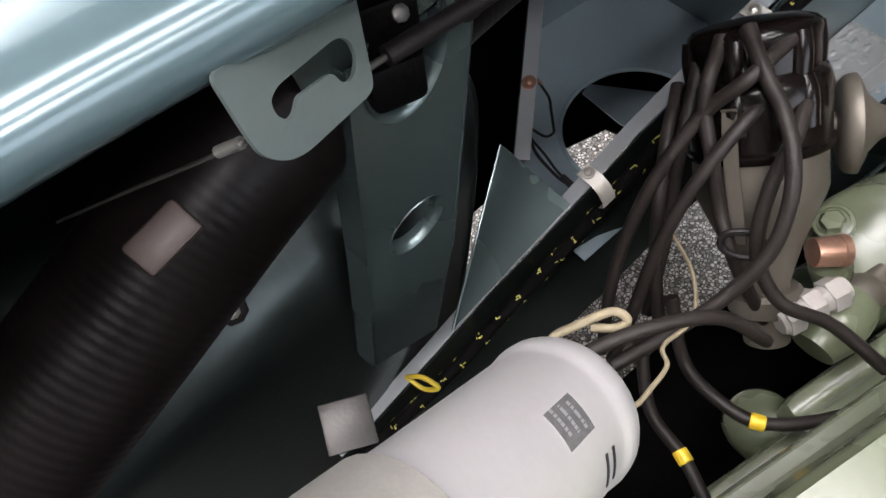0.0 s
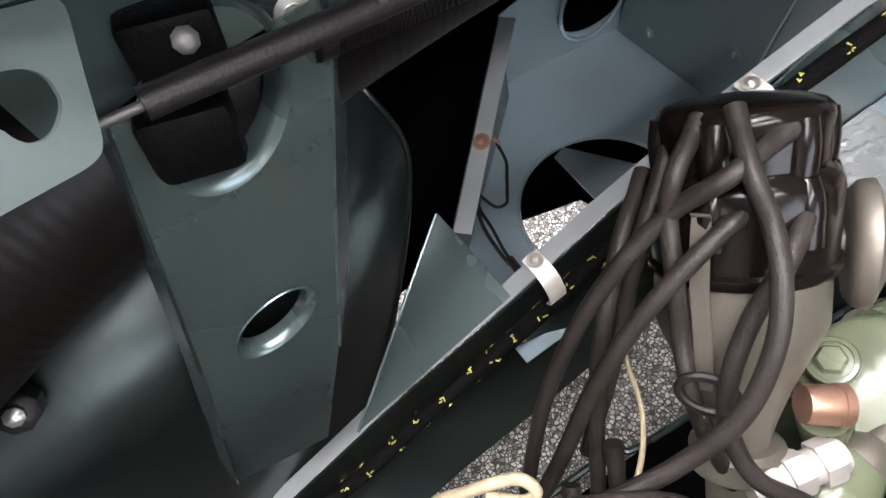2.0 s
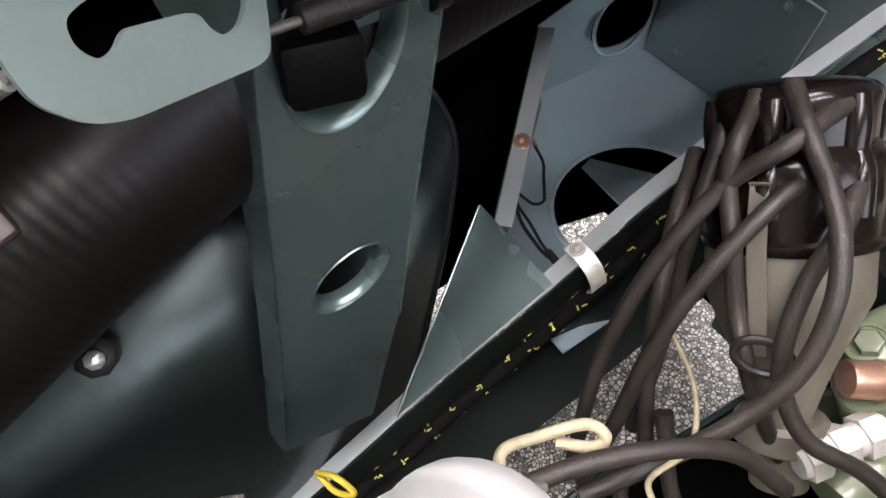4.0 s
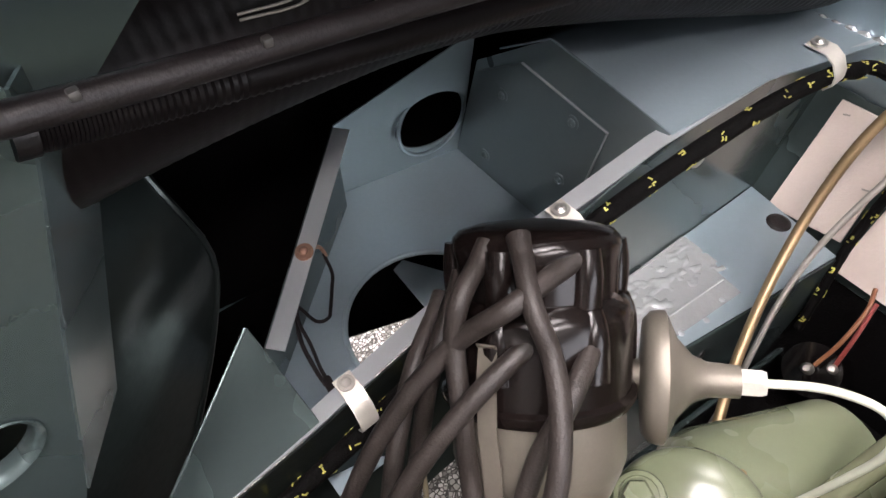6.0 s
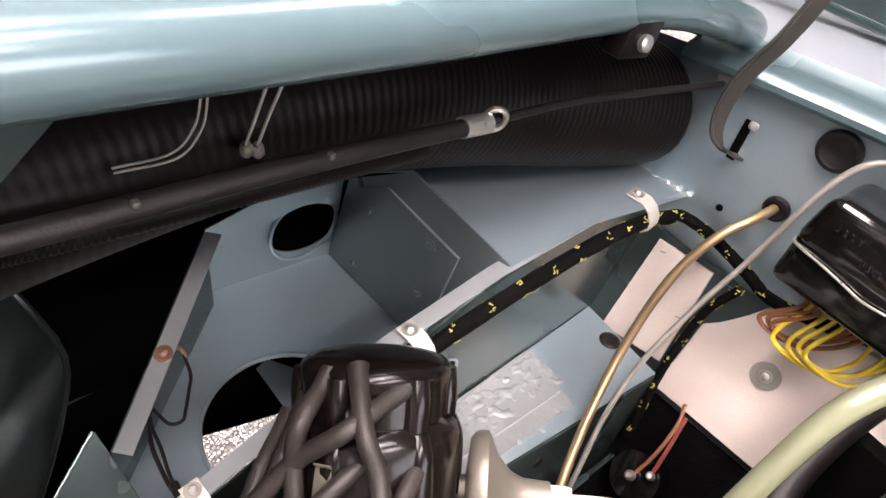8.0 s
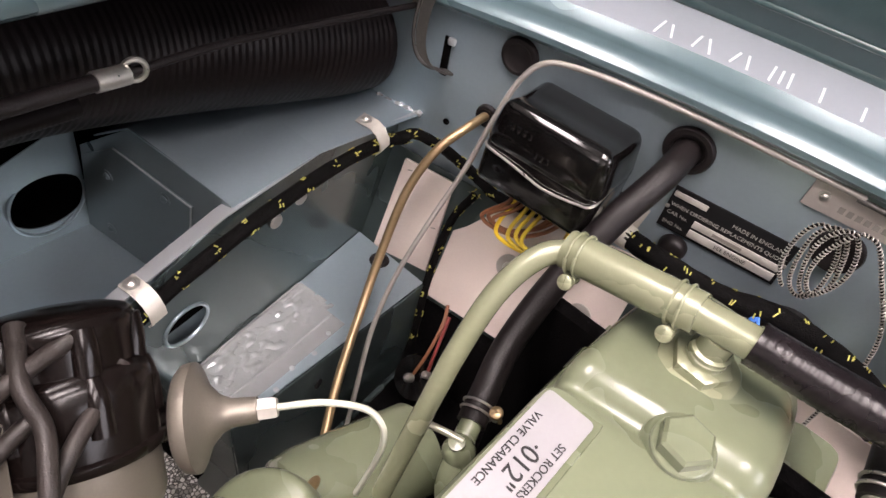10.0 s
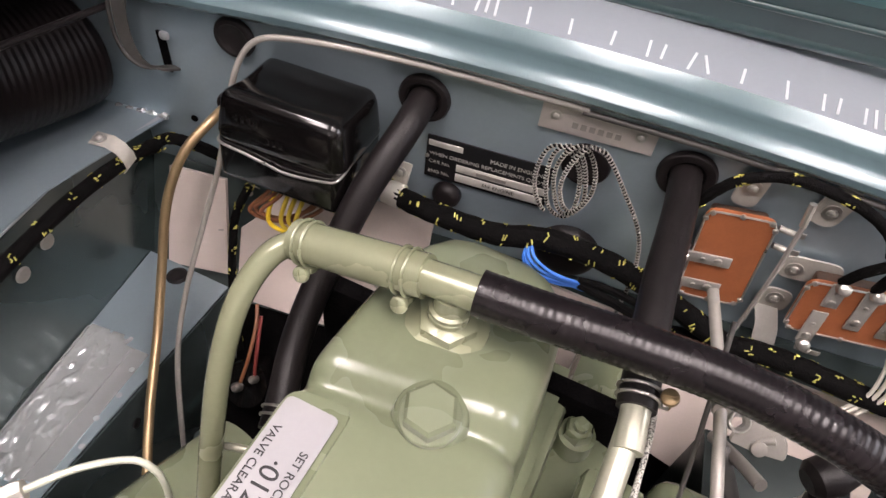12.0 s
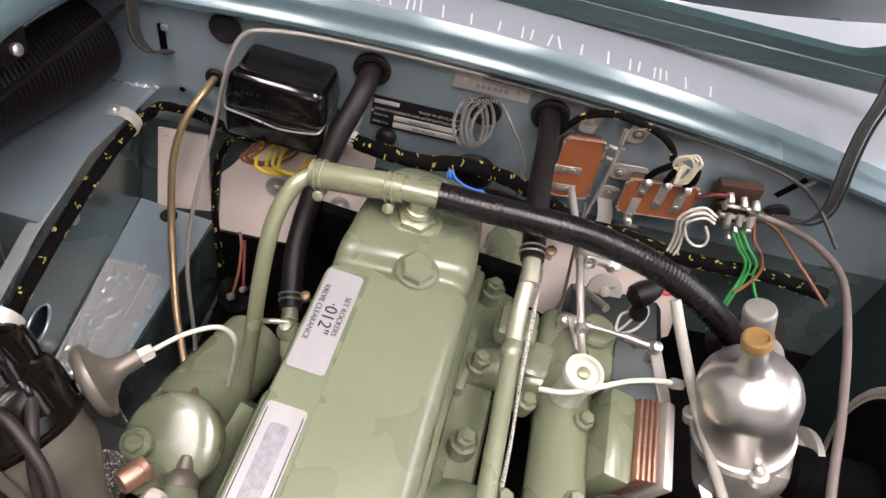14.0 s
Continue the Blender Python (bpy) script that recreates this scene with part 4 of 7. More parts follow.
part("starter_motor", lathe([(0.0, 0.0), (0.04, 0.003), (0.044, 0.01), (0.044, 0.19), (0.05, 0.2), (0.05, 0.23)], (-0.135, -0.44, 0.44), Vector((0.14, 0.99, 0.0)), 28), BLACK_AND_SHADE, engine)
# manifold, cap and exhaust on the carburettor side
part("inlet_manifold", tube([(0.305, -0.26, 0.68), (0.300, -0.30, 0.692), (0.295, -0.36, 0.698), (0.288, -0.44, 0.70), (0.27, -0.58, 0.70), (0.255, -0.75, 0.69)], 0.033, 22), ENGINE, engine)
for fwd in (0.10, 0.27, 0.45):
    part("inlet_branch", tube([eng(fwd, 0.09, 0.65), eng(fwd, 0.14, 0.675), eng(fwd + 0.01, 0.20, 0.69)], 0.026, 16), ENGINE, engine)
    part("branch_flange", box(axes_pose(eng(fwd, 0.10, 0.655), -EDIR, -ESIDE), (0.09, 0.014, 0.055), 0.005), ENGINE, engine)
cap_o = Vector((0.291, -0.347, 0.764))
part("filler_neck", lathe([(0.017, -0.09), (0.017, 0.010), (0.0215, 0.012), (0.0225, 0.018), (0.0210, 0.023), (0.0175, 0.023), (0.0165, 0.017), (0.0, 0.016)], cap_o, (0, 0, 1), 30), PALEP, engine, "pale round cap with a raised rim")
part("cap_screw", lathe([(0.007, 0.015), (0.007, 0.021), (0.004, 0.023)], cap_o, (0, 0, 1), 12), ENGINE2, engine)
part("heater_tap", box(axes_pose(eng(0.06, 0.145, 0.715), -EDIR, -ESIDE), (0.05, 0.05, 0.03), 0.01), ENGINE, engine)
part("manifold_flange", box(axes_pose(Vector((0.337, -0.388, 0.712)), -EDIR, (0.25, 0, 1)), (0.104, 0.074, 0.036), 0.008), ENGINE, engine)
for i in range(4):
    part("copper_gasket", box(axes_pose(Vector((0.359 + 0.006 * i, -0.388, 0.718)), -EDIR, (0.25, 0, 1)), (0.095, 0.062, 0.004), 0.0012), COPPER, engine)
part("carburettor_spacer", box(axes_pose(Vector((0.388, -0.392, 0.716)), -EDIR, (0.25, 0, 1)), (0.10, 0.075, 0.012), 0.003), ALU, engine, "dull aluminium carburettor spacer")
for f_, s_ in ((0.16, 0.235), (0.25, 0.235), (0.16, 0.17), (0.27, 0.165)):
    o = eng(f_, s_, 0.735)
    bm = lathe([(0.011, -0.02), (0.011, 0.0), (0.009, 0.002)], o, (0.1, 0, 1), 18)
    hex_profile(bm, o, (0.1, 0, 1), 0.0085, 0.009)
    part("manifold_nut", bm, ENGINE, engine)

# breather fitting: elbow pipe, sleeve with two clips, tee and hexagon base
breather = thing("breather_pipe", "green-gold enamelled breather pipe with clipped sleeve", "pipe")
part("elbow", tube([(-0.080, -0.345, 0.52), (-0.076, -0.323, 0.60), (-0.072, -0.297, 0.68), (-0.069, -0.270, 0.745), (-0.064, -0.240, 0.792), (-0.052, -0.214, 0.819), (-0.036, -0.200, 0.829), (-0.012, -0.198, 0.834)], 0.0095, 18), ENGINE2, breather)
SL0, SL1 = Vector((-0.034, -0.197, 0.831)), Vector((0.068, -0.212, 0.854))
part("sleeve", add_tube(bmesh.new(), [SL0, SL0.lerp(SL1, 0.02), SL0.lerp(SL1, 0.98), SL1], 0.0155, 24), ENGINE2, breather)
for t in (0.10, 0.86):
    hose_clip(SL0.lerp(SL1, t), SL1 - SL0, 0.0157, breather, ENGINE2, 0.010, (0.1, -0.5, -0.9))
TE = Vector((0.087, -0.2145, 0.8575))
part("tee", add_tube(bmesh.new(), [SL1 - Vector((0.003, 0, 0)), Vector((0.118, -0.219, 0.861))], 0.0122, 20), ENGINE2, breather)
part("stem", lathe([(0.0125, -0.008), (0.0125, -0.022), (0.0150, -0.0235), (0.0150, -0.0265), (0.0138, -0.0275), (0.0150, -0.0285), (0.0150, -0.0315), (0.0138, -0.0325), (0.0150, -0.034), (0.0150, -0.042)], TE, (0, 0, 1), 20), ENGINE2, breather)
bm = bmesh.new()
add_lathe(bm, [(0.031, -0.006), (0.030, 0.001), (0.026, 0.003), (0.0, 0.003)], Vector((TE.x, TE.y, 0.812)), (0, -0.05, 1), 28)
hex_profile(bm, Vector((TE.x, TE.y, 0.8135)), (0, 0, 1), 0.0225, 0.0105, (0.2, 1, 0))
part("hex_base", bm, ENGINE2, breather)
hose = thing("breather_hose", "thick ribbed black rubber breather hose", "hose")
HOSE = smooth_path([(0.104, -0.2165, 0.8595), (0.15, -0.220, 0.861), (0.205, -0.222, 0.862), (0.272, -0.224, 0.858), (0.343, -0.232, 0.845), (0.410, -0.238, 0.815), (0.470, -0.238, 0.772), (0.545, -0.228, 0.700)], 52)
HQ = even_path(HOSE, 0.0014)
part("hose", add_tube(bmesh.new(), HQ, lambda t: 0.0156 + (0.00025 if int(t * (len(HQ) - 1) + 0.5) % 4 < 2 else 0.0), 22), HOSE_BLACK, hose)
part("hose_end_bore", add_tube(bmesh.new(), [HOSE[0] - Vector((0.001, 0, 0)), HOSE[0] + Vector((0.003, 0, 0))], 0.0125, 18), ENGINE2, hose)

# ---- distributor ----
DA = Vector((-0.56, 0.40, 0.72)).normalized()
DT = Vector((-0.280, -0.455, 0.796))  # crown of the cap
dist = thing("distributor", "black bakelite distributor cap on a tapered grey body", "distributor")
du, dv, _ = frame_of(DA, (1, 0, 0))
toward = (Vector((-0.12, -0.70, 1.12)) - DT)
toward = (toward - DA * toward.dot(DA)).normalized()
part("cap_skirt", lathe([(0.053, -0.098), (0.0555, -0.094), (0.0555, -0.091), (0.0525, -0.089), (0.0535, -0.056), (0.0535, -0.046), (0.0515, -0.040), (0.047, -0.036), (0.0, -0.036)], DT, DA, 40), CAPBLACK, dist)
part("cap_crown", lathe([(0.0455, -0.040), (0.0465, -0.016), (0.0475, -0.010), (0.0465, -0.005), (0.043, -0.0015), (0.034, 0.0012), (0.018, 0.003), (0.0, 0.0035)], DT, DA, 40), CAPBLACK, dist, "glossy crown with lead towers")
for k in range(6):
    ang = radians(60 * k + 12)
    rad = math.cos(ang) * du + math.sin(ang) * dv
    part("tower", tube([DT + rad * 0.041 - DA * 0.040, DT + rad * 0.0435 - DA * 0.022, DT + rad * 0.043 - DA * 0.008], lambda t: 0.0098 - 0.0020 * t, 14, 4), CAPBLACK, dist)
    part("shoulder_lug", tube([DT + rad * 0.046 - DA * 0.075, DT + rad * 0.0475 - DA * 0.052, DT + rad * 0.045 - DA * 0.040], lambda t: 0.0105 - 0.003 * t, 12, 4), CAPBLACK, dist)
part("body", lathe([(0.019, -0.27), (0.020, -0.215), (0.024, -0.20), (0.032, -0.175), (0.048, -0.136), (0.050, -0.130), (0.050, -0.098), (0.0, -0.098)], DT, DA, 36), DIST, dist, "grey cast aluminium tapered body")
part("clamp_collar", lathe([(0.026, -0.24), (0.030, -0.237), (0.030, -0.222), (0.026, -0.218)], DT, DA, 24), DIST, dist)
side = DA.cross(toward)
clip_dir = (toward * 0.93 - side * 0.36).normalized()
cl = part("spring_clip", grid_sheet([[DT + clip_dir * r + DA * h + DA.cross(clip_dir) * w for r, h in ((0.052, -0.160), (0.054, -0.125), (0.0585, -0.098), (0.058, -0.07), (0.0555, -0.056), (0.058, -0.054))] for w in (-0.0055, 0.0055)], 0.0012), DIST, dist, "pale plated spring clip")
part("screw_boss", lathe([(0.004, 0), (0.004, 0.004), (0.002, 0.005)], DT + (toward * 0.8 - side * 0.6) * 0.046 - DA * 0.07, toward, 12), ZINC, dist)

# vacuum advance capsule
vac = thing("vacuum_advance", "dull plated vacuum advance capsule with a thin pale pipe", "vacuum capsule")
VC = Vector((-0.190, -0.428, 0.722))
VA = Vector((0.72, 0.66, 0.15)).normalized()
part("capsule", lathe([(0.010, -0.030), (0.010, -0.012), (0.034, -0.010), (0.0385, -0.006), (0.0395, -0.001), (0.0395, 0.002), (0.036, 0.004), (0.024, 0.009), (0.014, 0.018), (0.0105, 0.026), (0.0095, 0.044), (0.0, 0.046)], VC, VA, 40), DIST, vac)
part("mount", lathe([(0.013, -0.045), (0.015, -0.036), (0.013, -0.028), (0.015, -0.022), (0.011, -0.016)], VC, VA, 24), CAPBLACK, vac)
bm = bmesh.new()
hex_profile(bm, VC + VA * 0.044, VA, 0.0085, 0.014)
part("union_nut", bm, CLIPW, vac)
part("vacuum_pipe", tube([VC + VA * 0.055, (-0.125, -0.366, 0.731), (-0.100, -0.347, 0.724), (-0.085, -0.344, 0.714), (-0.079, -0.346, 0.693), (-0.082, -0.349, 0.655), (-0.090, -0.356, 0.60)], 0.0027, 10), PALEP, vac)

# high tension leads, gathered and looping down
leads = [
    [(-0.292, -0.473, 0.785), (-0.273, -0.508, 0.789), (-0.257, -0.529, 0.782), (-0.235, -0.541, 0.757), (-0.209, -0.558, 0.732), (-0.184, -0.570, 0.712), (-0.166, -0.569, 0.679), (-0.137, -0.563, 0.627)],
    [(-0.257, -0.448, 0.790), (-0.252, -0.493, 0.795), (-0.254, -0.533, 0.785), (-0.256, -0.570, 0.752), (-0.254, -0.601, 0.709), (-0.244, -0.634, 0.657), (-0.220, -0.672, 0.586)],
    [(-0.240, -0.476, 0.774), (-0.230, -0.531, 0.777), (-0.226, -0.576, 0.751), (-0.221, -0.611, 0.708), (-0.212, -0.641, 0.659), (-0.204, -0.675, 0.605)],
    [(-0.278, -0.463, 0.797), (-0.240, -0.492, 0.804), (-0.210, -0.509, 0.802), (-0.188, -0.524, 0.794), (-0.168, -0.544, 0.775), (-0.156, -0.571, 0.746), (-0.159, -0.605, 0.720), (-0.167, -0.640, 0.706), (-0.180, -0.70, 0.705)],
    [(-0.226, -0.448, 0.778), (-0.204, -0.496, 0.773), (-0.191, -0.530, 0.757), (-0.174, -0.557, 0.732), (-0.158, -0.567, 0.710), (-0.131, -0.568, 0.688), (-0.098, -0.548, 0.670), (-0.05, -0.54, 0.65)],
    [(-0.296, -0.510, 0.754), (-0.273, -0.546, 0.751), (-0.248, -0.579, 0.724), (-0.224, -0.605, 0.678), (-0.186, -0.634, 0.615)],
    [(-0.298, -0.485, 0.761), (-0.273, -0.526, 0.742), (-0.252, -0.558, 0.721), (-0.235, -0.581, 0.676), (-0.212, -0.622, 0.611)],
    [(-0.195, -0.615, 0.66), (-0.159, -0.635, 0.622), (-0.124, -0.640, 0.620), (-0.086, -0.631, 0.620), (-0.056, -0.596, 0.620), (-0.033, -0.549, 0.620)],
    [(-0.195, -0.65, 0.63), (-0.151, -0.682, 0.600), (-0.106, -0.691, 0.600), (-0.070, -0.704, 0.600)],
]


def clear_of_cap(p, r):
    """The place moved out of the distributor cap towards its open side."""
    p = Vector(p)
    h = (p - DT).dot(DA)
    q = p - DT - DA * h
    if -0.12 < h < 0.012 and q.length < r:
        s = q.dot(toward)
        rest = (q - toward * s).length
        p += toward * (math.sqrt(max(r * r - rest * rest, 0)) - s)
    return p


for pts in leads:
    if (Vector(pts[0]) - DT).length < 0.08:
        pts = [clear_of_cap(pts[0], 0.043)] + [clear_of_cap(p, 0.064) for p in pts[1:]]
    ld = thing("ignition_lead", "dark rubber ignition lead hanging in a loop", "ignition lead", "ignition leads")
    part("cable", tube(pts, 0.0056, 12, 10), LEADS, ld)
    a, b = Vector(pts[0]), Vector(pts[1])
    part("boot", tube([a - (b - a).normalized() * 0.004, a.lerp(b, 0.28)], lambda t: 0.0066 - 0.0008 * t, 12, 4), LEADS, ld)
strap = thing("lead_strap", "black rubber ring gathering the ignition leads", "strap")
part("ring", add_tube(bmesh.new(), [Vector((-0.178, -0.566, 0.722)) + 0.016 * (math.cos(a) * Vector((0.8, 0.6, 0)) + math.sin(a) * Vector((-0.3, 0.3, 0.5))) for a in [2 * math.pi * k / 24 for k in range(25)]], 0.0028, 8, False), RUBBER, strap)
for o, d in (((-0.106, -0.691, 0.600), (0.95, -0.25, 0.0)), ((-0.086, -0.631, 0.620), (0.85, 0.5, 0.0))):
    sl = thing("cable_marker", "yellow plastic cable marker sleeve", "cable marker", "yellow cable markers")
    part("sleeve", lathe([(0.0060, -0.006), (0.0068, -0.005), (0.0068, 0.005), (0.0060, 0.006)], o, d, 16), YSLEEVE, sl)

# ---- ignition coil ----
coil = thing("ignition_coil", "brushed aluminium ignition coil with a dark printed mark", "ignition coil")
CF, CN = Vector((-0.149, -0.765, 0.863)), Vector((-0.129, -0.858, 0.954))
cd = (CN - CF).normalized()
part("can", lathe([(0.0365, 0.0), (0.0400, 0.002), (0.0415, 0.006), (0.0418, 0.012), (0.0412, 0.016), (0.0400, 0.019), (0.0398, 0.022), (0.0400, 0.026), (0.0400, 0.21), (0.03, 0.215)], CF, cd, 40), COIL, coil)
part("cap", lathe([(0.0, -0.03), (0.014, -0.03), (0.016, -0.01), (0.036, -0.004), (0.039, 0.001)], CF, cd, 28), BAKELITE, coil)
cu_, cv_, _ = frame_of(cd)
up = Vector((0.35, -0.1, 1.0))
up = (up - cd * up.dot(cd)).normalized()
sd = cd.cross(up)


def coil_print(name, h, ang, r, dh, da, mat):
    """A patch printed on the can: a strip bent round it."""
    rows = []
    for i in range(5):
        hh = h - dh / 2 + dh * i / 4
        rows.append([CF + cd * hh + 0.0402 * (math.cos(ang + a) * up + math.sin(ang + a) * sd) for a in [-da / 2 + da * k / 8 for k in range(9)]])
    return part(name, grid_sheet(rows, 0.0004), mat, coil)


coil_print("printed_mark", 0.052, 0.10, 0, 0.022, 0.46, FADED)
for k in range(3):
    coil_print("printed_bar", 0.046 + 0.006 * k, 0.10 + 0.03 * k, 0, 0.0022, 0.34, LABELW)
coil_print("printed_line", 0.040, -0.65, 0, 0.002, 0.40, INK)
coil_print("printed_line", 0.033, -0.65, 0, 0.002, 0.40, INK)
part("clamp_band", lathe([(0.0425, 0.13), (0.0435, 0.13), (0.0435, 0.165), (0.0425, 0.165)], CF, cd, 36), ALU, coil)
part("bracket", box(axes_pose((-0.262, -0.874, 0.760), (0.35, 0.9, -0.28), Vector((0.18, 0.07, 0.456)).cross(Vector((0.35, 0.9, -0.28)))), (0.036, 0.036, 0.004), 0.0015), DULL, coil, "dull grey bracket with a bolt hole")
for o in ((-0.165, -0.742, 0.852), (-0.140, -0.748, 0.838)):
    part("terminal", lathe([(0.004, 0), (0.004, 0.008), (0.0025, 0.009), (0.0025, 0.014)], o, -cd, 10), ZINC, coil)
for nm, lab, mt, pts, r in (
    ("coil_wire", "tan sleeved wire looped beside the coil", W_TAN, [(-0.165, -0.76, 0.775), (-0.190, -0.74, 0.755), (-0.213, -0.727, 0.749), (-0.208, -0.706, 0.752), (-0.198, -0.682, 0.755), (-0.188, -0.677, 0.750), (-0.189, -0.685, 0.745), (-0.202, -0.699, 0.746)], 0.0034),
    ("coil_wire", "thin pale wire rising from below to the coil terminal", W_TAN, [(-0.275, -0.545, 0.60), (-0.256, -0.557, 0.653), (-0.232, -0.571, 0.663), (-0.195, -0.593, 0.68), (-0.166, -0.629, 0.705), (-0.162, -0.667, 0.727), (-0.148, -0.68, 0.742), (-0.142, -0.704, 0.758), (-0.139, -0.722, 0.775), (-0.145, -0.742, 0.805), (-0.145, -0.75, 0.835)], 0.0018),
    ("coil_wire", "thick dark cable beside the coil", LEADS, [(-0.20, -0.76, 0.75), (-0.18, -0.69, 0.755), (-0.15, -0.63, 0.74), (-0.12, -0.60, 0.69)], 0.0055),
    ("coil_wire", "flat yellow tag looped under the coil", W_YELLOW, [(-0.295, -0.825, 0.672), (-0.282, -0.815, 0.682), (-0.268, -0.81, 0.675), (-0.278, -0.82, 0.668), (-0.295, -0.825, 0.672)], 0.0022),
):
    w = thing(nm, lab, "wire", "wires by the coil")
    part("wire", tube(pts, r, 10, 8), mt, w)

# ---- on the bulkhead ----


def grommet(x, z, r, label="black rubber bulkhead grommet", bore=0.0, dome=0.0):
    g = thing("grommet", label, "grommet", "bulkhead grommets")
    prof = [(r, 0.0), (r, 0.003), (r * 0.93, 0.0055), (r * 0.75, 0.006)]
    prof += [(bore, 0.0045), (bore, -0.004)] if bore else [(r * 0.6, 0.004), (0.0, 0.0035)]
    if dome:
        prof = [(r, 0.0), (r, 0.002), (r * 0.96, dome * 0.5), (r * 0.8, dome * 0.8), (r * 0.5, dome * 0.96), (0.0, dome)]
    part("ring", lathe(prof, (x, -0.0015, z), (0, -1, 0), 30), RUBBER, g)
    return g


grommet(-0.189, 0.842, 0.0205)
grommet(-0.207, 0.760, 0.0135, "small black rubber pipe grommet")
grommet(-0.003, 0.832, 0.0245, bore=0.016)
grommet(0.235, 0.826, 0.0255, bore=0.016)
grommet(0.151, 0.808, 0.0225)
grommet(0.029, 0.724, 0.015, "domed black rubber bulkhead plug", dome=0.013)
grommet(0.160, 0.695, 0.033, "large black rubber bulkhead plug", dome=0.016)
grommet(0.600, 0.745, 0.020)
# a black disc stands in for the shade inside the drilled hole
for x, z, r in ((-0.256, 0.724, 0.004),):
    hd = thing("bulkhead_hole", "small dark drilled hole in the bulkhead", "hole")
    part("bore", lathe([(r, 0), (r, 0.0012), (r * 0.5, 0.0014)], (x, 0.0, z), (0, -1, 0), 14), BLACK_AND_SHADE, hd)

slot_ = thing("hinge_slot", "keyhole slot with a raised rim in the bulkhead", "slot")
# no slot is cut: a black box takes the place of its shade
part("opening", box(pose(-0.272, -0.001, 0.802), (0.009, 0.003, 0.046), 0.001), BLACK_AND_SHADE, slot_)
part("raised_rim", box(pose(-0.266, -0.004, 0.823), (0.010, 0.006, 0.009), 0.003), RAW, slot_)
stay = thing("bonnet_stay", "dull grey flat bonnet stay curving through the slot", "bonnet stay")
ARM = smooth_path([(-0.262, 0.004, 0.782), (-0.272, -0.020, 0.793), (-0.284, -0.027, 0.806), (-0.291, -0.027, 0.828), (-0.290, -0.025, 0.860), (-0.281, -0.025, 0.890), (-0.272, -0.025, 0.915), (-0.262, -0.024, 0.96), (-0.25, -0.02, 1.05), (-0.24, 0.0, 1.15)], 8)
part("arm", grid_sheet([[p + Vector((w, 0.5 * w, -0.4 * w)) for p in ARM] for w in (-0.005, 0.005)], 0.003), DULL, stay)
part("arm_rib", add_tube(bmesh.new(), [p + Vector((-0.007, -0.004, 0.003)) for p in ARM], 0.002, 8), DULL, stay)

# heater hoses
for name_pts, r, lab in (
    ([(-0.003, 0.012, 0.832), (-0.009, -0.035, 0.818), (-0.028, -0.085, 0.778), (-0.045, -0.14, 0.720), (-0.050, -0.19, 0.680), (-0.044, -0.234, 0.656), (-0.039, -0.262, 0.648)], 0.0138, "matt black rubber heater hose going down behind the engine"),
    ([(0.235, 0.012, 0.826), (0.233, -0.05, 0.823), (0.227, -0.13, 0.813), (0.227, -0.20, 0.799), (0.227, -0.222, 0.794)], 0.0140, "matt black rubber heater hose running forward from the bulkhead"),
):
    hh = thing("heater_hose", lab, "hose", "heater hoses")
    part("hose", tube(name_pts, r, 18, 10), RUBBER, hh)
    a, b = Vector(name_pts[-1]), Vector(name_pts[-2])
    hose_clip(a.lerp(b, 0.5), a - b, r + 0.0002, hh, ZINC, 0.010, (0.9, -0.4, 0.1))
    part("spigot", tube([a - (a - b) * 0.2, a + (a - b).normalized() * 0.03], 0.0105, 16, 3), ENGINE if "down" in lab else ZGREEN, hh)
tap = thing("water_tap", "green painted water tap with a thin lever", "tap")
part("tap_body", lathe([(0.0, -0.020), (0.010, -0.017), (0.0145, -0.006), (0.015, 0.004), (0.012, 0.013), (0.0075, 0.017), (0.0075, 0.021), (0.0, 0.022)], (-0.033, -0.290, 0.645), (-0.2, -0.2, 1), 20), ENGINE, tap)
part("outlet", tube([(-0.033, -0.290, 0.645), (-0.028, -0.310, 0.625), (-0.015, -0.315, 0.60), (0.02, -0.315, 0.59)], 0.011, 14), ENGINE, tap)
part("lever", tube([(-0.033, -0.290, 0.665), (-0.050, -0.2915, 0.664), (-0.072, -0.294, 0.660)], 0.0032, 10, 4), ZGREEN, tap)
wt = thing("water_tube", "bright steel water tube along the cylinder head", "pipe")
part("tube", tube([(0.2275, -0.222, 0.793), (0.225, -0.245, 0.785), (0.219, -0.30, 0.768), (0.213, -0.40, 0.752), (0.20, -0.52, 0.745), (0.18, -0.7, 0.74)], 0.0094, 18), ZGREEN, wt)
part("collar", lathe([(0.0100, -0.01), (0.0115, -0.008), (0.0115, 0.008), (0.0100, 0.01)], (0.217, -0.325, 0.763), (-0.13, -0.96, -0.2), 20), ENGINE, wt)
part("lower_tube", tube([(0.217, -0.325, 0.763), (0.212, -0.40, 0.752), (0.20, -0.52, 0.745), (0.18, -0.7, 0.74)], 0.0104, 18), ENGINE, wt)

# regulator box
reg = thing("voltage_regulator", "glossy black bakelite voltage regulator with a retaining wire", "regulator box")
RM = pose(-0.103, -0.048, 0.800, -7, 0, -4)
bm = box(RM @ pose(0, -0.002, 0.013), (0.126, 0.088, 0.054), 0.013, 4)
bmesh.ops.subdivide_edges(bm, edges=list(bm.edges), cuts=2, use_grid_fill=True)
for vtx in bm.verts:
    loc = RM.inverted() @ vtx.co
    k = 1 - 0.10 * max(0, loc.z) / 0.045
    vtx.co = RM @ Vector((loc.x * k, loc.y * k, loc.z + (0.006 * (loc.y / 0.044) ** 2 - 0.003 if loc.z > 0 else 0.0)))
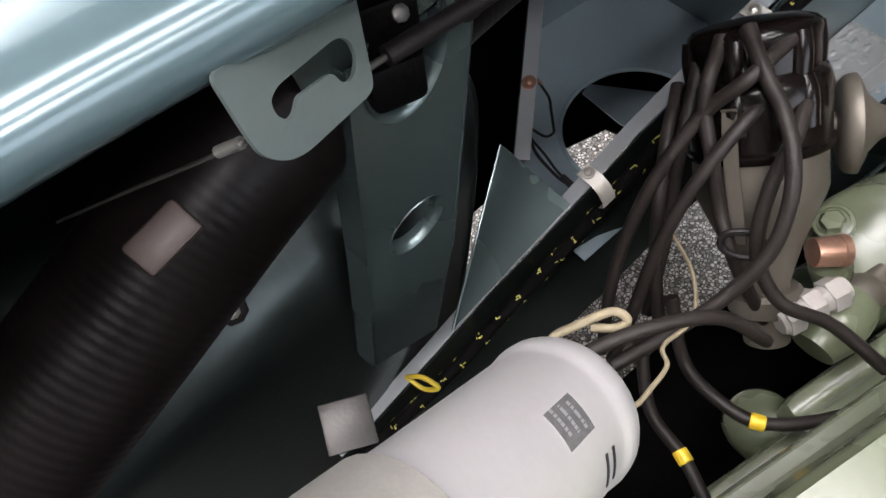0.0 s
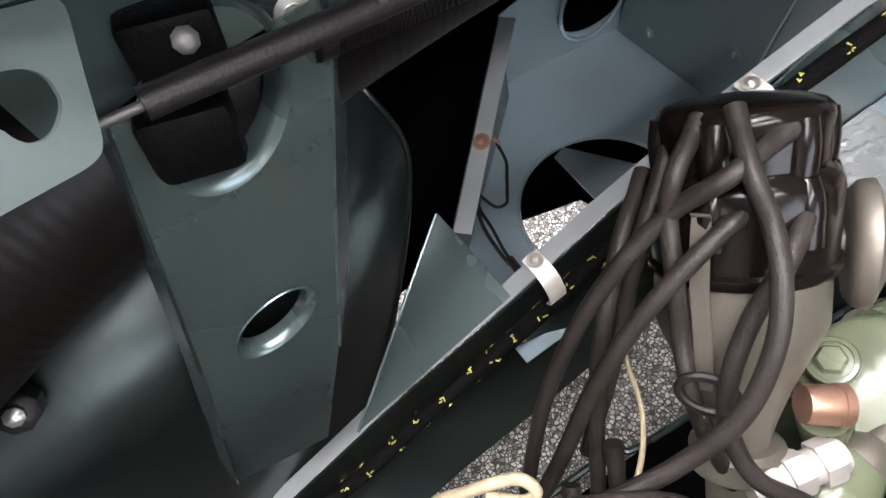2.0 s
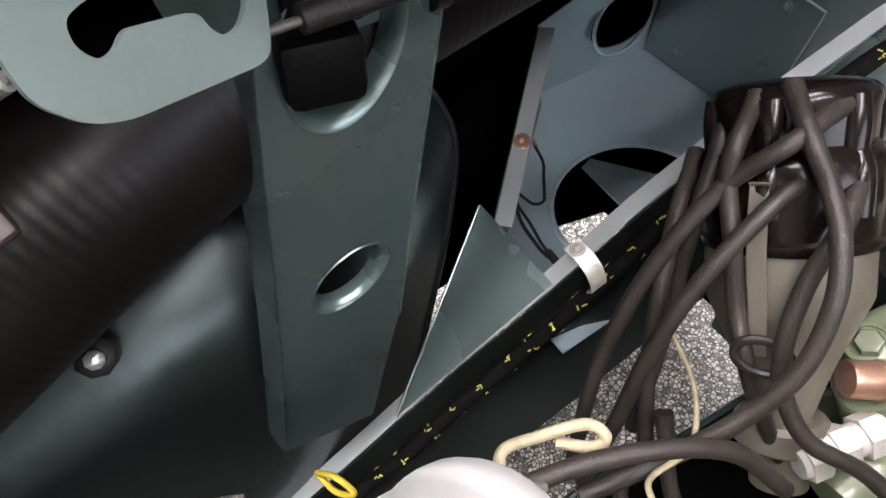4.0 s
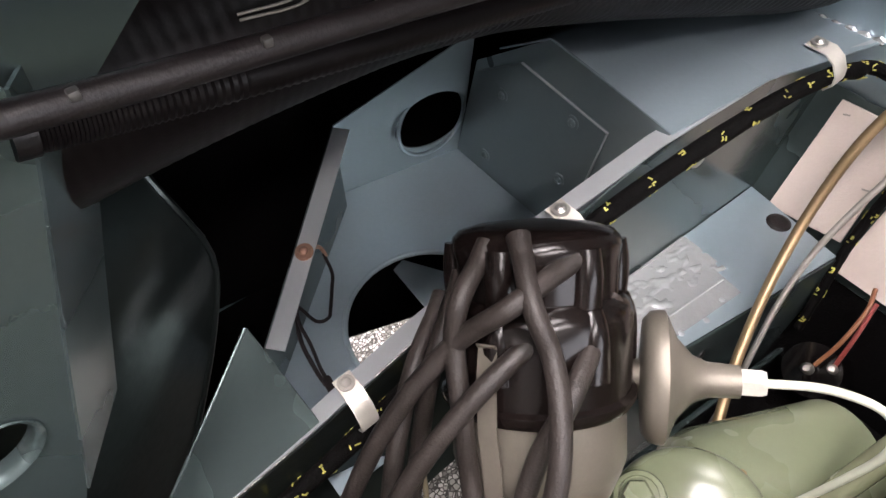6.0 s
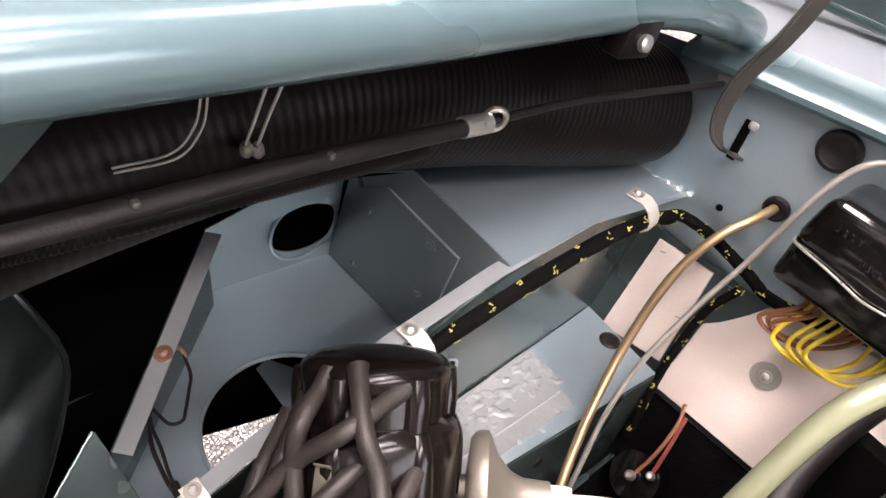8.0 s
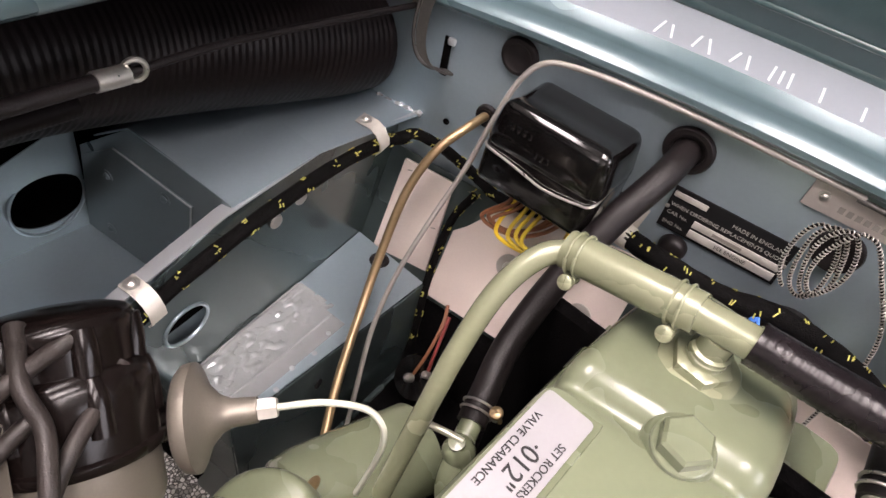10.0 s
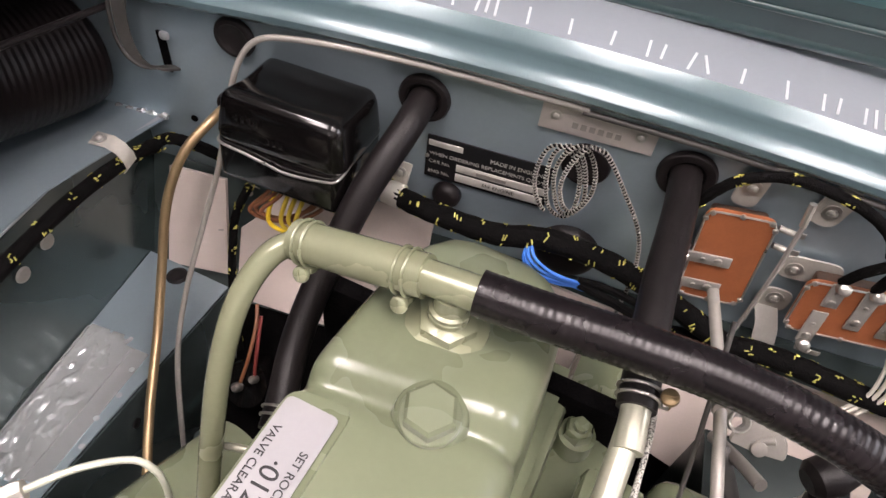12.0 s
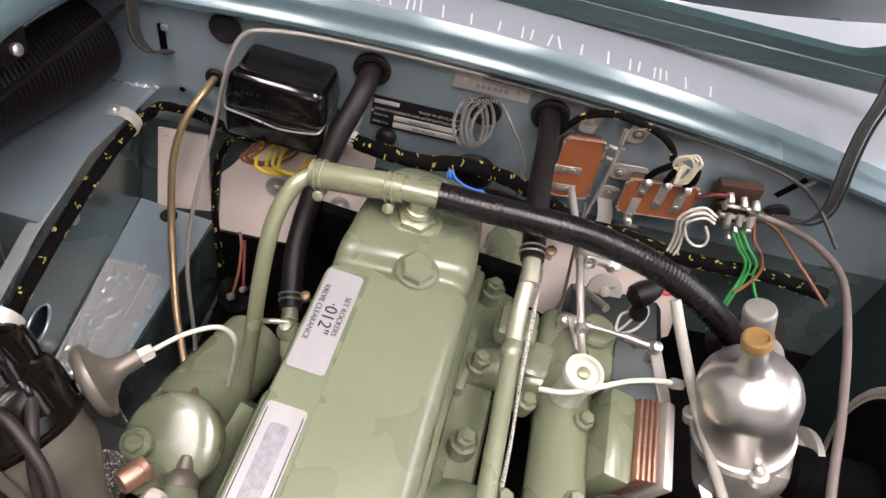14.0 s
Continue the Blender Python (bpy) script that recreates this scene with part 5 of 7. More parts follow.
part("cover", bm, BAKELITE, reg, "glossy black cover with moulded letter-like relief")
part("base", box(RM @ pose(0, -0.002, -0.026), (0.1235, 0.0855, 0.052), 0.009, 3), BAKELITE, reg)
wire = [RM @ Vector((x, y, z)) for x, y, z in ((-0.061, 0.03, -0.020), (-0.061, -0.02, -0.014), (-0.059, -0.044, -0.011), (-0.03, -0.0475, -0.013), (-0.008, -0.048, -0.016), (0.012, -0.048, -0.0185), (0.045, -0.0475, -0.014), (0.059, -0.044, -0.010), (0.061, -0.02, -0.004), (0.061, 0.03, 0.004))]
part("retaining_wire", tube(wire, 0.0013, 8, 6), ZINC, reg)
for i in range(7):
    part("relief_bar", box(RM @ pose(-0.038 + 0.0065 * (i % 4) + (0.03 if i > 3 else 0), -0.0455, 0.020 - 0.014 * (i // 4)), (0.004, 0.001, 0.006), 0.0004), BAKELITE, reg)
for i in range(3):
    part("mounting_foot", box(pose(-0.15 + 0.05 * i, -0.006, 0.745), (0.02, 0.012, 0.02), 0.003), RUBBER, reg)
for i, (mt, dx) in enumerate(((W_BROWN, -0.020), (W_BROWN, -0.014), (W_BROWN, -0.027), (W_YELLOW, 0.016), (W_YELLOW, 0.024), (W_YELLOW, 0.008), (YSLEEVE, -0.006))):
    w = thing("regulator_wire", "coloured cable looping out below the regulator", "wire", "regulator wires")
    x = -0.11 + dx
    e = 1 if i > 2 else -1
    part("wire", tube([(x, -0.055, 0.765), (x - 0.008 * e, -0.072, 0.735), (x - 0.016, -0.078, 0.705 - 0.003 * i), (x + 0.004 + 0.004 * i, -0.070, 0.690 - 0.002 * i), (x + 0.03 + 0.003 * i, -0.056, 0.698), (x + 0.05, -0.05, 0.722)], 0.0023, 8, 8), mt, w)

# maker's plate: a black plate with pale fields; names and numbers stay plain bars
plate = thing("maker_plate", "black enamelled identification plate with pale fields", "plate")
part("plate", box(pose(0.0645, -0.0015, 0.7665), (0.123, 0.002, 0.052), 0.0006), PLATEBLACK, plate)
part("title_bar", box(pose(0.022, -0.0030, 0.7845), (0.034, 0.001, 0.0065), 0.0003), PLATESILVER, plate)


def plate_text(body, size, x, z, parent, mat=PLATESILVER, y=-0.0030, align="LEFT"):
    cu = bpy.data.curves.new("writing", "FONT")
    cu.body, cu.size, cu.extrude, cu.align_x, cu.align_y = body, size, 0.0001, align, "CENTER"
    tmp = bpy.data.objects.new("writing", cu)
    scene.collection.objects.link(tmp)
    me = bpy.data.meshes.new_from_object(tmp.evaluated_get(bpy.context.evaluated_depsgraph_get()))
    bpy.data.objects.remove(tmp)
    me.transform(pose(x, y, z, 90, 0, 0))
    me.materials.append(mat)
    ob = new("writing", me)
    ob.parent = parent
    return ob


plate_text("MADE IN ENGLAND", 0.0062, 0.122, 0.7805, plate, align="RIGHT")
plate_text("WHEN ORDERING REPLACEMENTS QUOTE", 0.0060, 0.0065, 0.7715, plate)
plate_text("CAR No.", 0.0058, 0.0065, 0.7615, plate)
plate_text("ENG No.", 0.0058, 0.0065, 0.7490, plate)
f1_ = part("field", box(pose(0.0785, -0.0028, 0.7610), (0.088, 0.001, 0.0085), 0.0003), PLATESILVER, plate)
f2_ = part("field", box(pose(0.0785, -0.0028, 0.7490), (0.088, 0.001, 0.0095), 0.0003), PLATESILVER, plate)
plate_text("SEE ENGINE", 0.0062, 0.0785, 0.7490, f2_, INK, -0.0036, "CENTER")
part("number_bar", box(pose(0.07, -0.0036, 0.7610), (0.03, 0.0006, 0.004)), GREYP, f1_)
for x in (0.0045, 0.1245):
    part("rivet", lathe([(0.0022, 0), (0.002, 0.0012), (0.001, 0.0016)], (x, -0.0025, 0.767), (0, -1, 0), 10), ZINC, plate)

tabp = thing("blank_plate", "pale aluminium blank plate with two screws", "plate")
part("plate", box(pose(0.151, -0.0015, 0.8485), (0.100, 0.002, 0.027), 0.0006), material("pale_aluminium_plate", (0.60, 0.55, 0.52), 0.4, 0.4, 0.06, 40, 500), tabp)
for x in (0.114, 0.1875):
    screw("screw", (x, -0.0025, 0.851), (0, -1, 0), 0.003, ZINC, tabp)
for i in range(6):
    part("faint_print", box(pose(0.132 + 0.0075 * i, -0.0027, 0.8455), (0.005, 0.0004, 0.006)), GREYP, tabp)

# coiled braided cable
coilw = thing("braided_cable", "grey braided cable coiled in front of the bulkhead", "cable")
helix = []
for k in range(150):
    s = k / 149
    a = radians(90) + (1 - s) * 3.4 * 2 * math.pi
    w, h = 0.0185 - 0.0055 * s + 0.0015 * math.sin(2.3 * a), 0.040 - 0.003 * s
    helix.append(Vector((0.130 + 0.021 * s + w * math.cos(a) - 0.010 * (1 - s) * math.sin(a), -0.037 + 0.003 * math.cos(a) - 0.003 * s, 0.8065 + 0.0145 * s + h * math.sin(a))))
tail = smooth_path([helix[-1], (0.161, -0.042, 0.857), (0.172, -0.041, 0.844), (0.185, -0.040, 0.824), (0.206, -0.040, 0.792), (0.217, -0.042, 0.766), (0.223, -0.044, 0.730), (0.223, -0.048, 0.688), (0.221, -0.055, 0.650)], 10)
way = helix + tail[1:]
part("core", add_tube(bmesh.new(), way, 0.0015, 8), CAPBLACK, coilw)
# the pale wire wound round the core
turns, coil_pts, gone = [], [], 0.0
u = None
for p, q in zip(way, way[1:]):
    d = (q - p).normalized()
    u = frame_of(d)[0] if u is None else (u - d * u.dot(d)).normalized()
    v, n = d.cross(u), max(2, round((q - p).length / 0.0005))
    for k in range(n):
        a = 2 * math.pi * (gone + (q - p).length * k / n) / 0.0034
        coil_pts.append(p.lerp(q, k / n) + 0.0018 * (math.cos(a) * u + math.sin(a) * v))
    gone += (q - p).length
part("wound_wire", add_tube(bmesh.new(), coil_pts, 0.0007, 5), GREYP, coilw, "pale wire wound in a close spiral")

# fuse boxes
def fuse_box(cx, cz, w, h, turn, straps):
    m = pose(cx, -0.028, cz, 0, turn, 0)
    fb = thing("fuse_box", "orange-brown paxolin fuse block with plated straps", "fuse box", "fuse boxes")
    outline = round_loop([(-w / 2, -h / 2), (w / 2, -h / 2), (w / 2, h / 2), (-w / 2, h / 2)], 0.011)
    flat = cut_plate(outline, (), 0.004)
    flat.transform(m @ pose(0, 0, 0, 90, 0, 0))
    part("board", flat, PAXOLIN, fb)
    part("back_cover", box(m @ pose(0, 0.010, 0), (w * 0.84, 0.016, h * 0.84), 0.004), MOULDING, fb)
    rim = [m @ Vector((p.x * 0.985, -0.0045, p.y * 0.985)) for p in outline]
    part("edge_wire", add_tube(bmesh.new(), rim + [rim[0]], 0.0010, 6, False), ZINC, fb)
    for k in range(10):
        p = outline[(k * len(outline) // 10 + 2) % len(outline)].lerp(outline[(k * len(outline) // 10 + 3) % len(outline)], 0.5)
        part("edge_clip", box(m @ pose(p.x * 0.98, -0.0046, p.y * 0.98, 0, 20 * k, 0), (0.0046, 0.0034, 0.0046), 0.0012), ZINC, fb)
    for sx, sz, length, horizontal in straps:
        dims = (length, 0.0018, 0.0125) if horizontal else (0.0135, 0.0018, length)
        st = part("strap", box(m @ pose(sx, -0.0055, sz), dims, 0.0006), ALU, fb, "dull plated contact strap")
        off = Vector((0.009, 0, 0)) if horizontal else Vector((0, 0, -length * 0.28))
        mid = Vector((sx, -0.0064, sz))
        part("rivet", lathe([(0.0040, 0), (0.0037, 0.0018), (0.0015, 0.0028)], m @ (mid + off), (0, -1, 0), 12), ZINC, st)
        part("rivet", lathe([(0.0021, 0), (0.0021, 0.0012)], m @ (mid - off * 0.4), (0, -1, 0), 10), ZINC, st)
        end = Vector((sx - length / 2, -0.008, sz)) if horizontal else Vector((sx, -0.009, sz + length / 2 * (-1 if sz < -0.02 else 1)))
        part("terminal_screw", lathe([(0.0056, -0.002), (0.0056, 0.006), (0.0042, 0.0075), (0.0015, 0.008)], m @ end, (-1, -0.3, 0) if horizontal else (0, -0.85, 0.5), 14), ZINC, st)
    return fb


MOULDING = material("brown_moulding", (0.06, 0.032, 0.02), 0.42, 0, 0.2, 60, 500)
fuse_box(0.2905, 0.7700, 0.057, 0.110, -6, [(-0.0137, -0.0013, 0.040, True), (-0.0135, -0.036, 0.040, True)])
fuse_box(0.416, 0.7476, 0.102, 0.067, -6, [(-0.0261, 0.0217, 0.030, False), (0.001, 0.010, 0.052, False), (0.0285, 0.007, 0.052, False), (-0.0286, -0.023, 0.044, False)])
for x, z, y in ((0.326, 0.812, -0.020), (0.331, 0.790, -0.018), (0.255, 0.772, -0.026), (0.258, 0.742, -0.026), (0.398, 0.690, -0.034)):
    lug_ = thing("spade_terminal", "small plated spade terminal beside a fuse block", "terminal", "spade terminals")
    part("barrel", tube([(x - 0.007, y, z), (x + 0.006, y, z - 0.002)], 0.0030, 10, 2), GREYP, lug_)
    part("blade", box(pose(x + 0.011, y, z - 0.002), (0.010, 0.0016, 0.006), 0.0005), ZINC, lug_)
for x, z, w, h, t in ((0.287, 0.832, 0.022, 0.036, 4), (0.353, 0.838, 0.025, 0.044, 10), (0.370, 0.762, 0.052, 0.028, -4), (0.359, 0.7146, 0.030, 0.030, 0), (-0.197, 0.640, 0.032, 0.026, -8)):
    br = thing("cable_clip", "dull plated cable bracket with one screw", "bracket", "bulkhead cable brackets")
    flat = cut_plate(round_loop([(-w / 2, -h / 2), (w / 2, -h / 2), (w / 2, h / 2), (-w / 2, h / 2)], min(w, h) * 0.4), (), 0.0022)
    flat.transform(pose(x, -0.005, z, 0, t, 0) @ pose(0, 0, 0, 90, 0, 0))
    part("strip", flat, CLIPW, br)
    dx_, dz_ = (-0.013, -0.002) if w > 0.04 else (0.0, -0.006 if h > 0.04 else 0.003)
    screw("screw", (x + dx_, -0.0072, z + dz_), (0, -1, 0), 0.0046, ZINC, br)
    if w == 0.030:
        part("tongue", grid_sheet([[(x + dx - 0.1 * w, -0.008, z - 0.010), (x + dx + 0.004, -0.020, z - 0.025), (x + dx + 0.008, -0.030, z - 0.045), (x + dx + 0.012, -0.030, z - 0.062)] for dx in (-0.010, 0.012)], 0.002), ALU, br)

# terminal block with coloured wires
tb = thing("terminal_block", "brown terminal block with plated screws and fuse", "terminal block")
TM = pose(0.516, -0.018, 0.778, 0, -6, 0)
part("base", box(TM @ pose(0.004, 0.004, 0.004), (0.062, 0.018, 0.030), 0.004), MOULDING, tb)
part("lower_base", box(TM @ pose(0.014, 0.004, -0.034), (0.062, 0.018, 0.036), 0.004), MOULDING, tb)
for dx, dz, r in ((-0.012, 0.010, 0.0056), (0.009, 0.006, 0.0050), (0.027, 0.002, 0.0056), (0.002, -0.036, 0.0058), (0.018, -0.046, 0.0048), (0.034, -0.042, 0.0058), (0.016, -0.062, 0.0052)):
    bm = lathe([(r, 0), (r, 0.012), (r * 0.75, 0.0145), (r * 0.3, 0.015)], TM @ Vector((dx, -0.012, dz)), (0.05, -0.9, -0.25), 14)
    add_box(bm, axes_pose(TM @ Vector((dx + 0.001, -0.0262, dz - 0.004)), (0.7, 0, 0.7), (0, -0.9, -0.25)), (r * 1.4, 0.0012, 0.0012))
    part("terminal", bm, ZINC, tb)
for dz, r, mt in ((-0.004, 0.0030, ALU), (-0.024, 0.0036, W_WHITE)):
    part("fuse", add_tube(bmesh.new(), [TM @ Vector((-0.014, -0.020, dz)), TM @ Vector((0.030, -0.020, dz - 0.002))], r, 12), mt, tb)
    for dx in (-0.014, 0.030):
        part("fuse_clip", box(TM @ pose(dx, -0.020, dz), (0.006, 0.010, 0.011), 0.0015), ZINC, tb)
for k in range(3):
    part("lug", lathe([(0.0048, 0), (0.0048, 0.016), (0.003, 0.018)], TM @ Vector((-0.004 + 0.016 * k, -0.024, -0.014)), (0.1, -0.5, -0.85), 10), ZINC, tb)
WIRES = [
    ("black sleeved wire tail", TAPE, [(0.384, -0.034, 0.785), (0.388, -0.040, 0.806), (0.401, -0.042, 0.824)], 0.0046),
    ("black sleeved wire tail", TAPE, [(0.411, -0.034, 0.786), (0.408, -0.040, 0.802), (0.410, -0.042, 0.820)], 0.0046),
    ("black sleeved wire tail", TAPE, [(0.438, -0.034, 0.786), (0.441, -0.040, 0.802), (0.436, -0.042, 0.824)], 0.0046),
    ("white wire looping to the terminal block", W_WHITE, [(0.497, -0.050, 0.752), (0.476, -0.055, 0.765), (0.460, -0.055, 0.756), (0.455, -0.053, 0.736), (0.464, -0.053, 0.711), (0.469, -0.055, 0.676), (0.458, -0.060, 0.650)], 0.0020),
    ("white wire looping to the terminal block", W_WHITE, [(0.497, -0.048, 0.757), (0.474, -0.050, 0.770), (0.457, -0.050, 0.760), (0.450, -0.050, 0.738), (0.459, -0.050, 0.711), (0.463, -0.055, 0.678), (0.452, -0.060, 0.650)], 0.0020),
    ("white wire looping to the terminal block", W_WHITE, [(0.497, -0.053, 0.748), (0.478, -0.058, 0.759), (0.464, -0.058, 0.750), (0.461, -0.056, 0.735), (0.474, -0.056, 0.713), (0.490, -0.058, 0.702), (0.503, -0.058, 0.706), (0.502, -0.056, 0.722), (0.490, -0.052, 0.738)], 0.0020),
    ("white wire looping to the terminal block", W_WHITE, [(0.497, -0.046, 0.750), (0.472, -0.048, 0.762), (0.462, -0.049, 0.745), (0.470, -0.050, 0.712), (0.476, -0.055, 0.680), (0.466, -0.060, 0.650)], 0.0020),
    ("green wire dropping from the terminal block", W_GREEN, [(0.535, -0.04, 0.730), (0.556, -0.05, 0.708), (0.578, -0.055, 0.688), (0.584, -0.065, 0.662), (0.574, -0.085, 0.640), (0.570, -0.10, 0.61), (0.568, -0.11, 0.58)], 0.0022),
    ("green wire dropping from the terminal block", W_GREEN, [(0.541, -0.04, 0.732), (0.563, -0.05, 0.708), (0.586, -0.055, 0.686), (0.590, -0.065, 0.660), (0.580, -0.085, 0.638), (0.576, -0.10, 0.61), (0.574, -0.11, 0.58)], 0.0022),
    ("green wire dropping from the terminal block", W_GREEN, [(0.547, -0.04, 0.735), (0.570, -0.05, 0.712), (0.594, -0.056, 0.690), (0.600, -0.062, 0.668), (0.62, -0.08, 0.640), (0.67, -0.10, 0.60)], 0.0022),
    ("brown wire from the terminal block", W_BROWN, [(0.550, -0.035, 0.765), (0.572, -0.045, 0.725), (0.598, -0.05, 0.700), (0.606, -0.06, 0.675), (0.590, -0.075, 0.652), (0.575, -0.085, 0.650)], 0.0024),
    ("red wire between fuse box and terminal block", W_RED, [(0.462, -0.035, 0.770), (0.476, -0.042, 0.790), (0.497, -0.040, 0.792)], 0.0022),
    ("brown cable running to the far wing", W_BROWN, [(0.56, -0.02, 0.745), (0.60, -0.02, 0.735), (0.65, -0.03, 0.70), (0.70, -0.1, 0.68)], 0.0026),
    ("thin grey earth rod across the fuse boxes", GREYP, [(0.3235, -0.045, 0.848), (0.3250, -0.050, 0.80), (0.3256, -0.052, 0.76), (0.3250, -0.054, 0.72), (0.3235, -0.056, 0.66)], 0.0022),
    ("thin flat blade tip on the earth rod", ZINC, [(0.3205, -0.044, 0.864), (0.3230, -0.046, 0.842)], 0.0030),
    ("blue wire from the main loom", W_BLUE, [(0.122, -0.056, 0.742), (0.122, -0.060, 0.727), (0.134, -0.062, 0.713), (0.156, -0.062, 0.709), (0.175, -0.062, 0.712), (0.20, -0.062, 0.708)], 0.0016),
    ("blue wire from the main loom", W_BLUE, [(0.124, -0.056, 0.742), (0.127, -0.062, 0.733), (0.142, -0.064, 0.722), (0.160, -0.064, 0.719), (0.178, -0.063, 0.718), (0.20, -0.062, 0.712)], 0.0016),
    ("blue wire from the main loom", W_BLUE, [(0.126, -0.056, 0.743), (0.132, -0.063, 0.736), (0.147, -0.066, 0.728), (0.163, -0.066, 0.724), (0.180, -0.064, 0.721), (0.20, -0.063, 0.715)], 0.0016),
    ("blue wire from the main loom", W_BLUE, [(0.123, -0.055, 0.742), (0.124, -0.061, 0.730), (0.138, -0.064, 0.717), (0.158, -0.063, 0.714), (0.182, -0.062, 0.714), (0.20, -0.062, 0.710)], 0.0016),
    ("black sleeved wire under the main loom", TAPE, [(0.178, -0.063, 0.719), (0.20, -0.064, 0.713), (0.235, -0.066, 0.702), (0.262, -0.066, 0.69)], 0.0046),
    ("black sleeved wire under the main loom", TAPE, [(0.176, -0.062, 0.722), (0.20, -0.061, 0.722), (0.235, -0.062, 0.714), (0.262, -0.062, 0.70)], 0.0036),
]
rnd = random.Random(21)
for k in range(7):
    j = [rnd.uniform(-0.005, 0.005) for _ in range(8)]
    WIRES.append(("cream wires bundled in a bow", W_CREAM, [((0.402, 0.410, 0.435)[k % 3], -0.042, 0.820), (0.404 + j[0], -0.044, 0.838 + j[1]), (0.414 + j[2], -0.047, 0.848 + j[3]), (0.427 + j[4], -0.050, 0.838 + j[5]), (0.424 + j[6], -0.052, 0.812 + j[7]), (0.417 + j[1], -0.050, 0.806 + j[0]), (0.412 + j[3], -0.048, 0.826 + j[2]), ((0.435, 0.402, 0.410)[k % 3], -0.044, 0.822)], 0.0013))
for lab, mt, pts, r in WIRES:
    w = thing("bulkhead_wire", lab, "wire", "bulkhead wires")
    part("wire", tube(pts, r, 8, 8), mt, w)

# ---- looms with yellow tracer ----


def loom(label, pts, r, spacing, seed, long_ticks=False):
    """A braided loom with small clusters of yellow thread ticks lying proud on it."""
    ob = thing("wiring_loom", label, "wiring loom", "braided looms")
    path = smooth_path(pts, 14)
    part("braid", add_tube(bmesh.new(), path, lambda t: r * (1 + 0.03 * math.sin(t * 90)), 14), TAPE, ob)
    rnd = random.Random(seed)
    bm = bmesh.new()
    acc, nxt = 0.0, 0.0
    for a, b in zip(path, path[1:]):
        acc += (b - a).length
        if acc < nxt:
            continue
        nxt = acc + spacing * rnd.uniform(0.8, 1.2)
        u, v, d = frame_of(b - a)
        turn = rnd.uniform(0, 6.28)
        for k in range(3):
            for j in range(rnd.choice((2, 3)) if long_ticks else rnd.choice((3, 4))):
                ang = turn + 2.094 * k + rnd.uniform(-0.42, 0.42)
                n = math.cos(ang) * u + math.sin(ang) * v
                t = (d * rnd.uniform(-0.5, 0.5) + n.cross(d)).normalized() if long_ticks or j % 2 else (d + n.cross(d) * rnd.uniform(-0.3, 0.3)).normalized()
                o = a + n * (r * 1.01) + d * rnd.uniform(-0.0045, 0.0045)
                size = (rnd.uniform(0.003, 0.0062), 0.0012, 0.0010) if long_ticks else (rnd.uniform(0.0022, 0.0042), 0.0011, 0.0010)
                add_box(bm, axes_pose(o, t, n.cross(t)), size)
    tagged(part("tracer_threads", bm, YELLOW, ob), kind="stuff")
    return ob


loom("black braided loom arching over the fuse boxes", [(0.250, -0.02, 0.815), (0.258, -0.022, 0.834), (0.272, -0.022, 0.852), (0.301, -0.020, 0.863), (0.337, -0.020, 0.861), (0.373, -0.020, 0.850), (0.396, -0.024, 0.836), (0.404, -0.03, 0.822)], 0.0048, 0.045, 13)
RL = [Vector(p) + Vector((0.011, 0, -0.018)) for p in RAIL]
loom("black braided loom with yellow tracer clipped along the rail", [(-0.288, -0.030, 0.700), (-0.296, -0.07, 0.708), RL[1], RL[2], RL[3], RL[4] + Vector((0.002, 0, -0.012)), RL[5] + Vector((0.003, 0, -0.018)), RL[6] + Vector((0.004, 0, -0.022)), RL[7] + Vector((0.004, 0, -0.022)), RL[8]], 0.0078, 0.030, 3)
loom("black braided loom with yellow tracer across the bulkhead corner", [(-0.292, -0.040, 0.700), (-0.284, -0.018, 0.700), (-0.255, -0.014, 0.699), (-0.222, -0.014, 0.693), (-0.19, -0.016, 0.685), (-0.16, -0.018, 0.678), (-0.11, -0.02, 0.69), (-0.05, -0.022, 0.715)], 0.0066, 0.028, 5)
loom("black braided loom dropping past the millboard", [(-0.19, -0.02, 0.665), (-0.203, -0.035, 0.63), (-0.205, -0.05, 0.59), (-0.203, -0.066, 0.55), (-0.196, -0.085, 0.50), (-0.19, -0.1, 0.45)], 0.0050, 0.03, 7)
loom("thick black braided loom with yellow tracer along the bulkhead", [(-0.03, -0.025, 0.730), (0.0, -0.035, 0.731), (0.04, -0.045, 0.735), (0.09, -0.05, 0.738), (0.14, -0.045, 0.745), (0.20, -0.045, 0.738), (0.26, -0.05, 0.718), (0.33, -0.055, 0.684)], 0.0108, 0.020, 9, True)
loom("black braided loom with yellow tracer below the fuse boxes", [(0.28, -0.05, 0.668), (0.36, -0.045, 0.678), (0.42, -0.05, 0.676), (0.48, -0.05, 0.664), (0.55, -0.05, 0.660), (0.62, -0.05, 0.664), (0.72, -0.06, 0.66)], 0.0110, 0.020, 11)

# clip holding the end of the main loom to the bulkhead
lc = thing("loom_clip", "plated P-clip holding the braided loom to the bulkhead", "clip")
part("band", lathe([(0.0112, -0.010), (0.0125, -0.009), (0.0125, 0.009), (0.0112, 0.010)], (-0.018, -0.029, 0.7290), (1, -0.2, 0.03), 24), CLIPW, lc)
part("tab", box(pose(-0.018, -0.014, 0.7460, -12, 8, 0), (0.020, 0.002, 0.026), 0.0008), CLIPW, lc)
screw("screw", (-0.0175, -0.016, 0.748), (0, -1, 0), 0.0042, ZINC, lc)

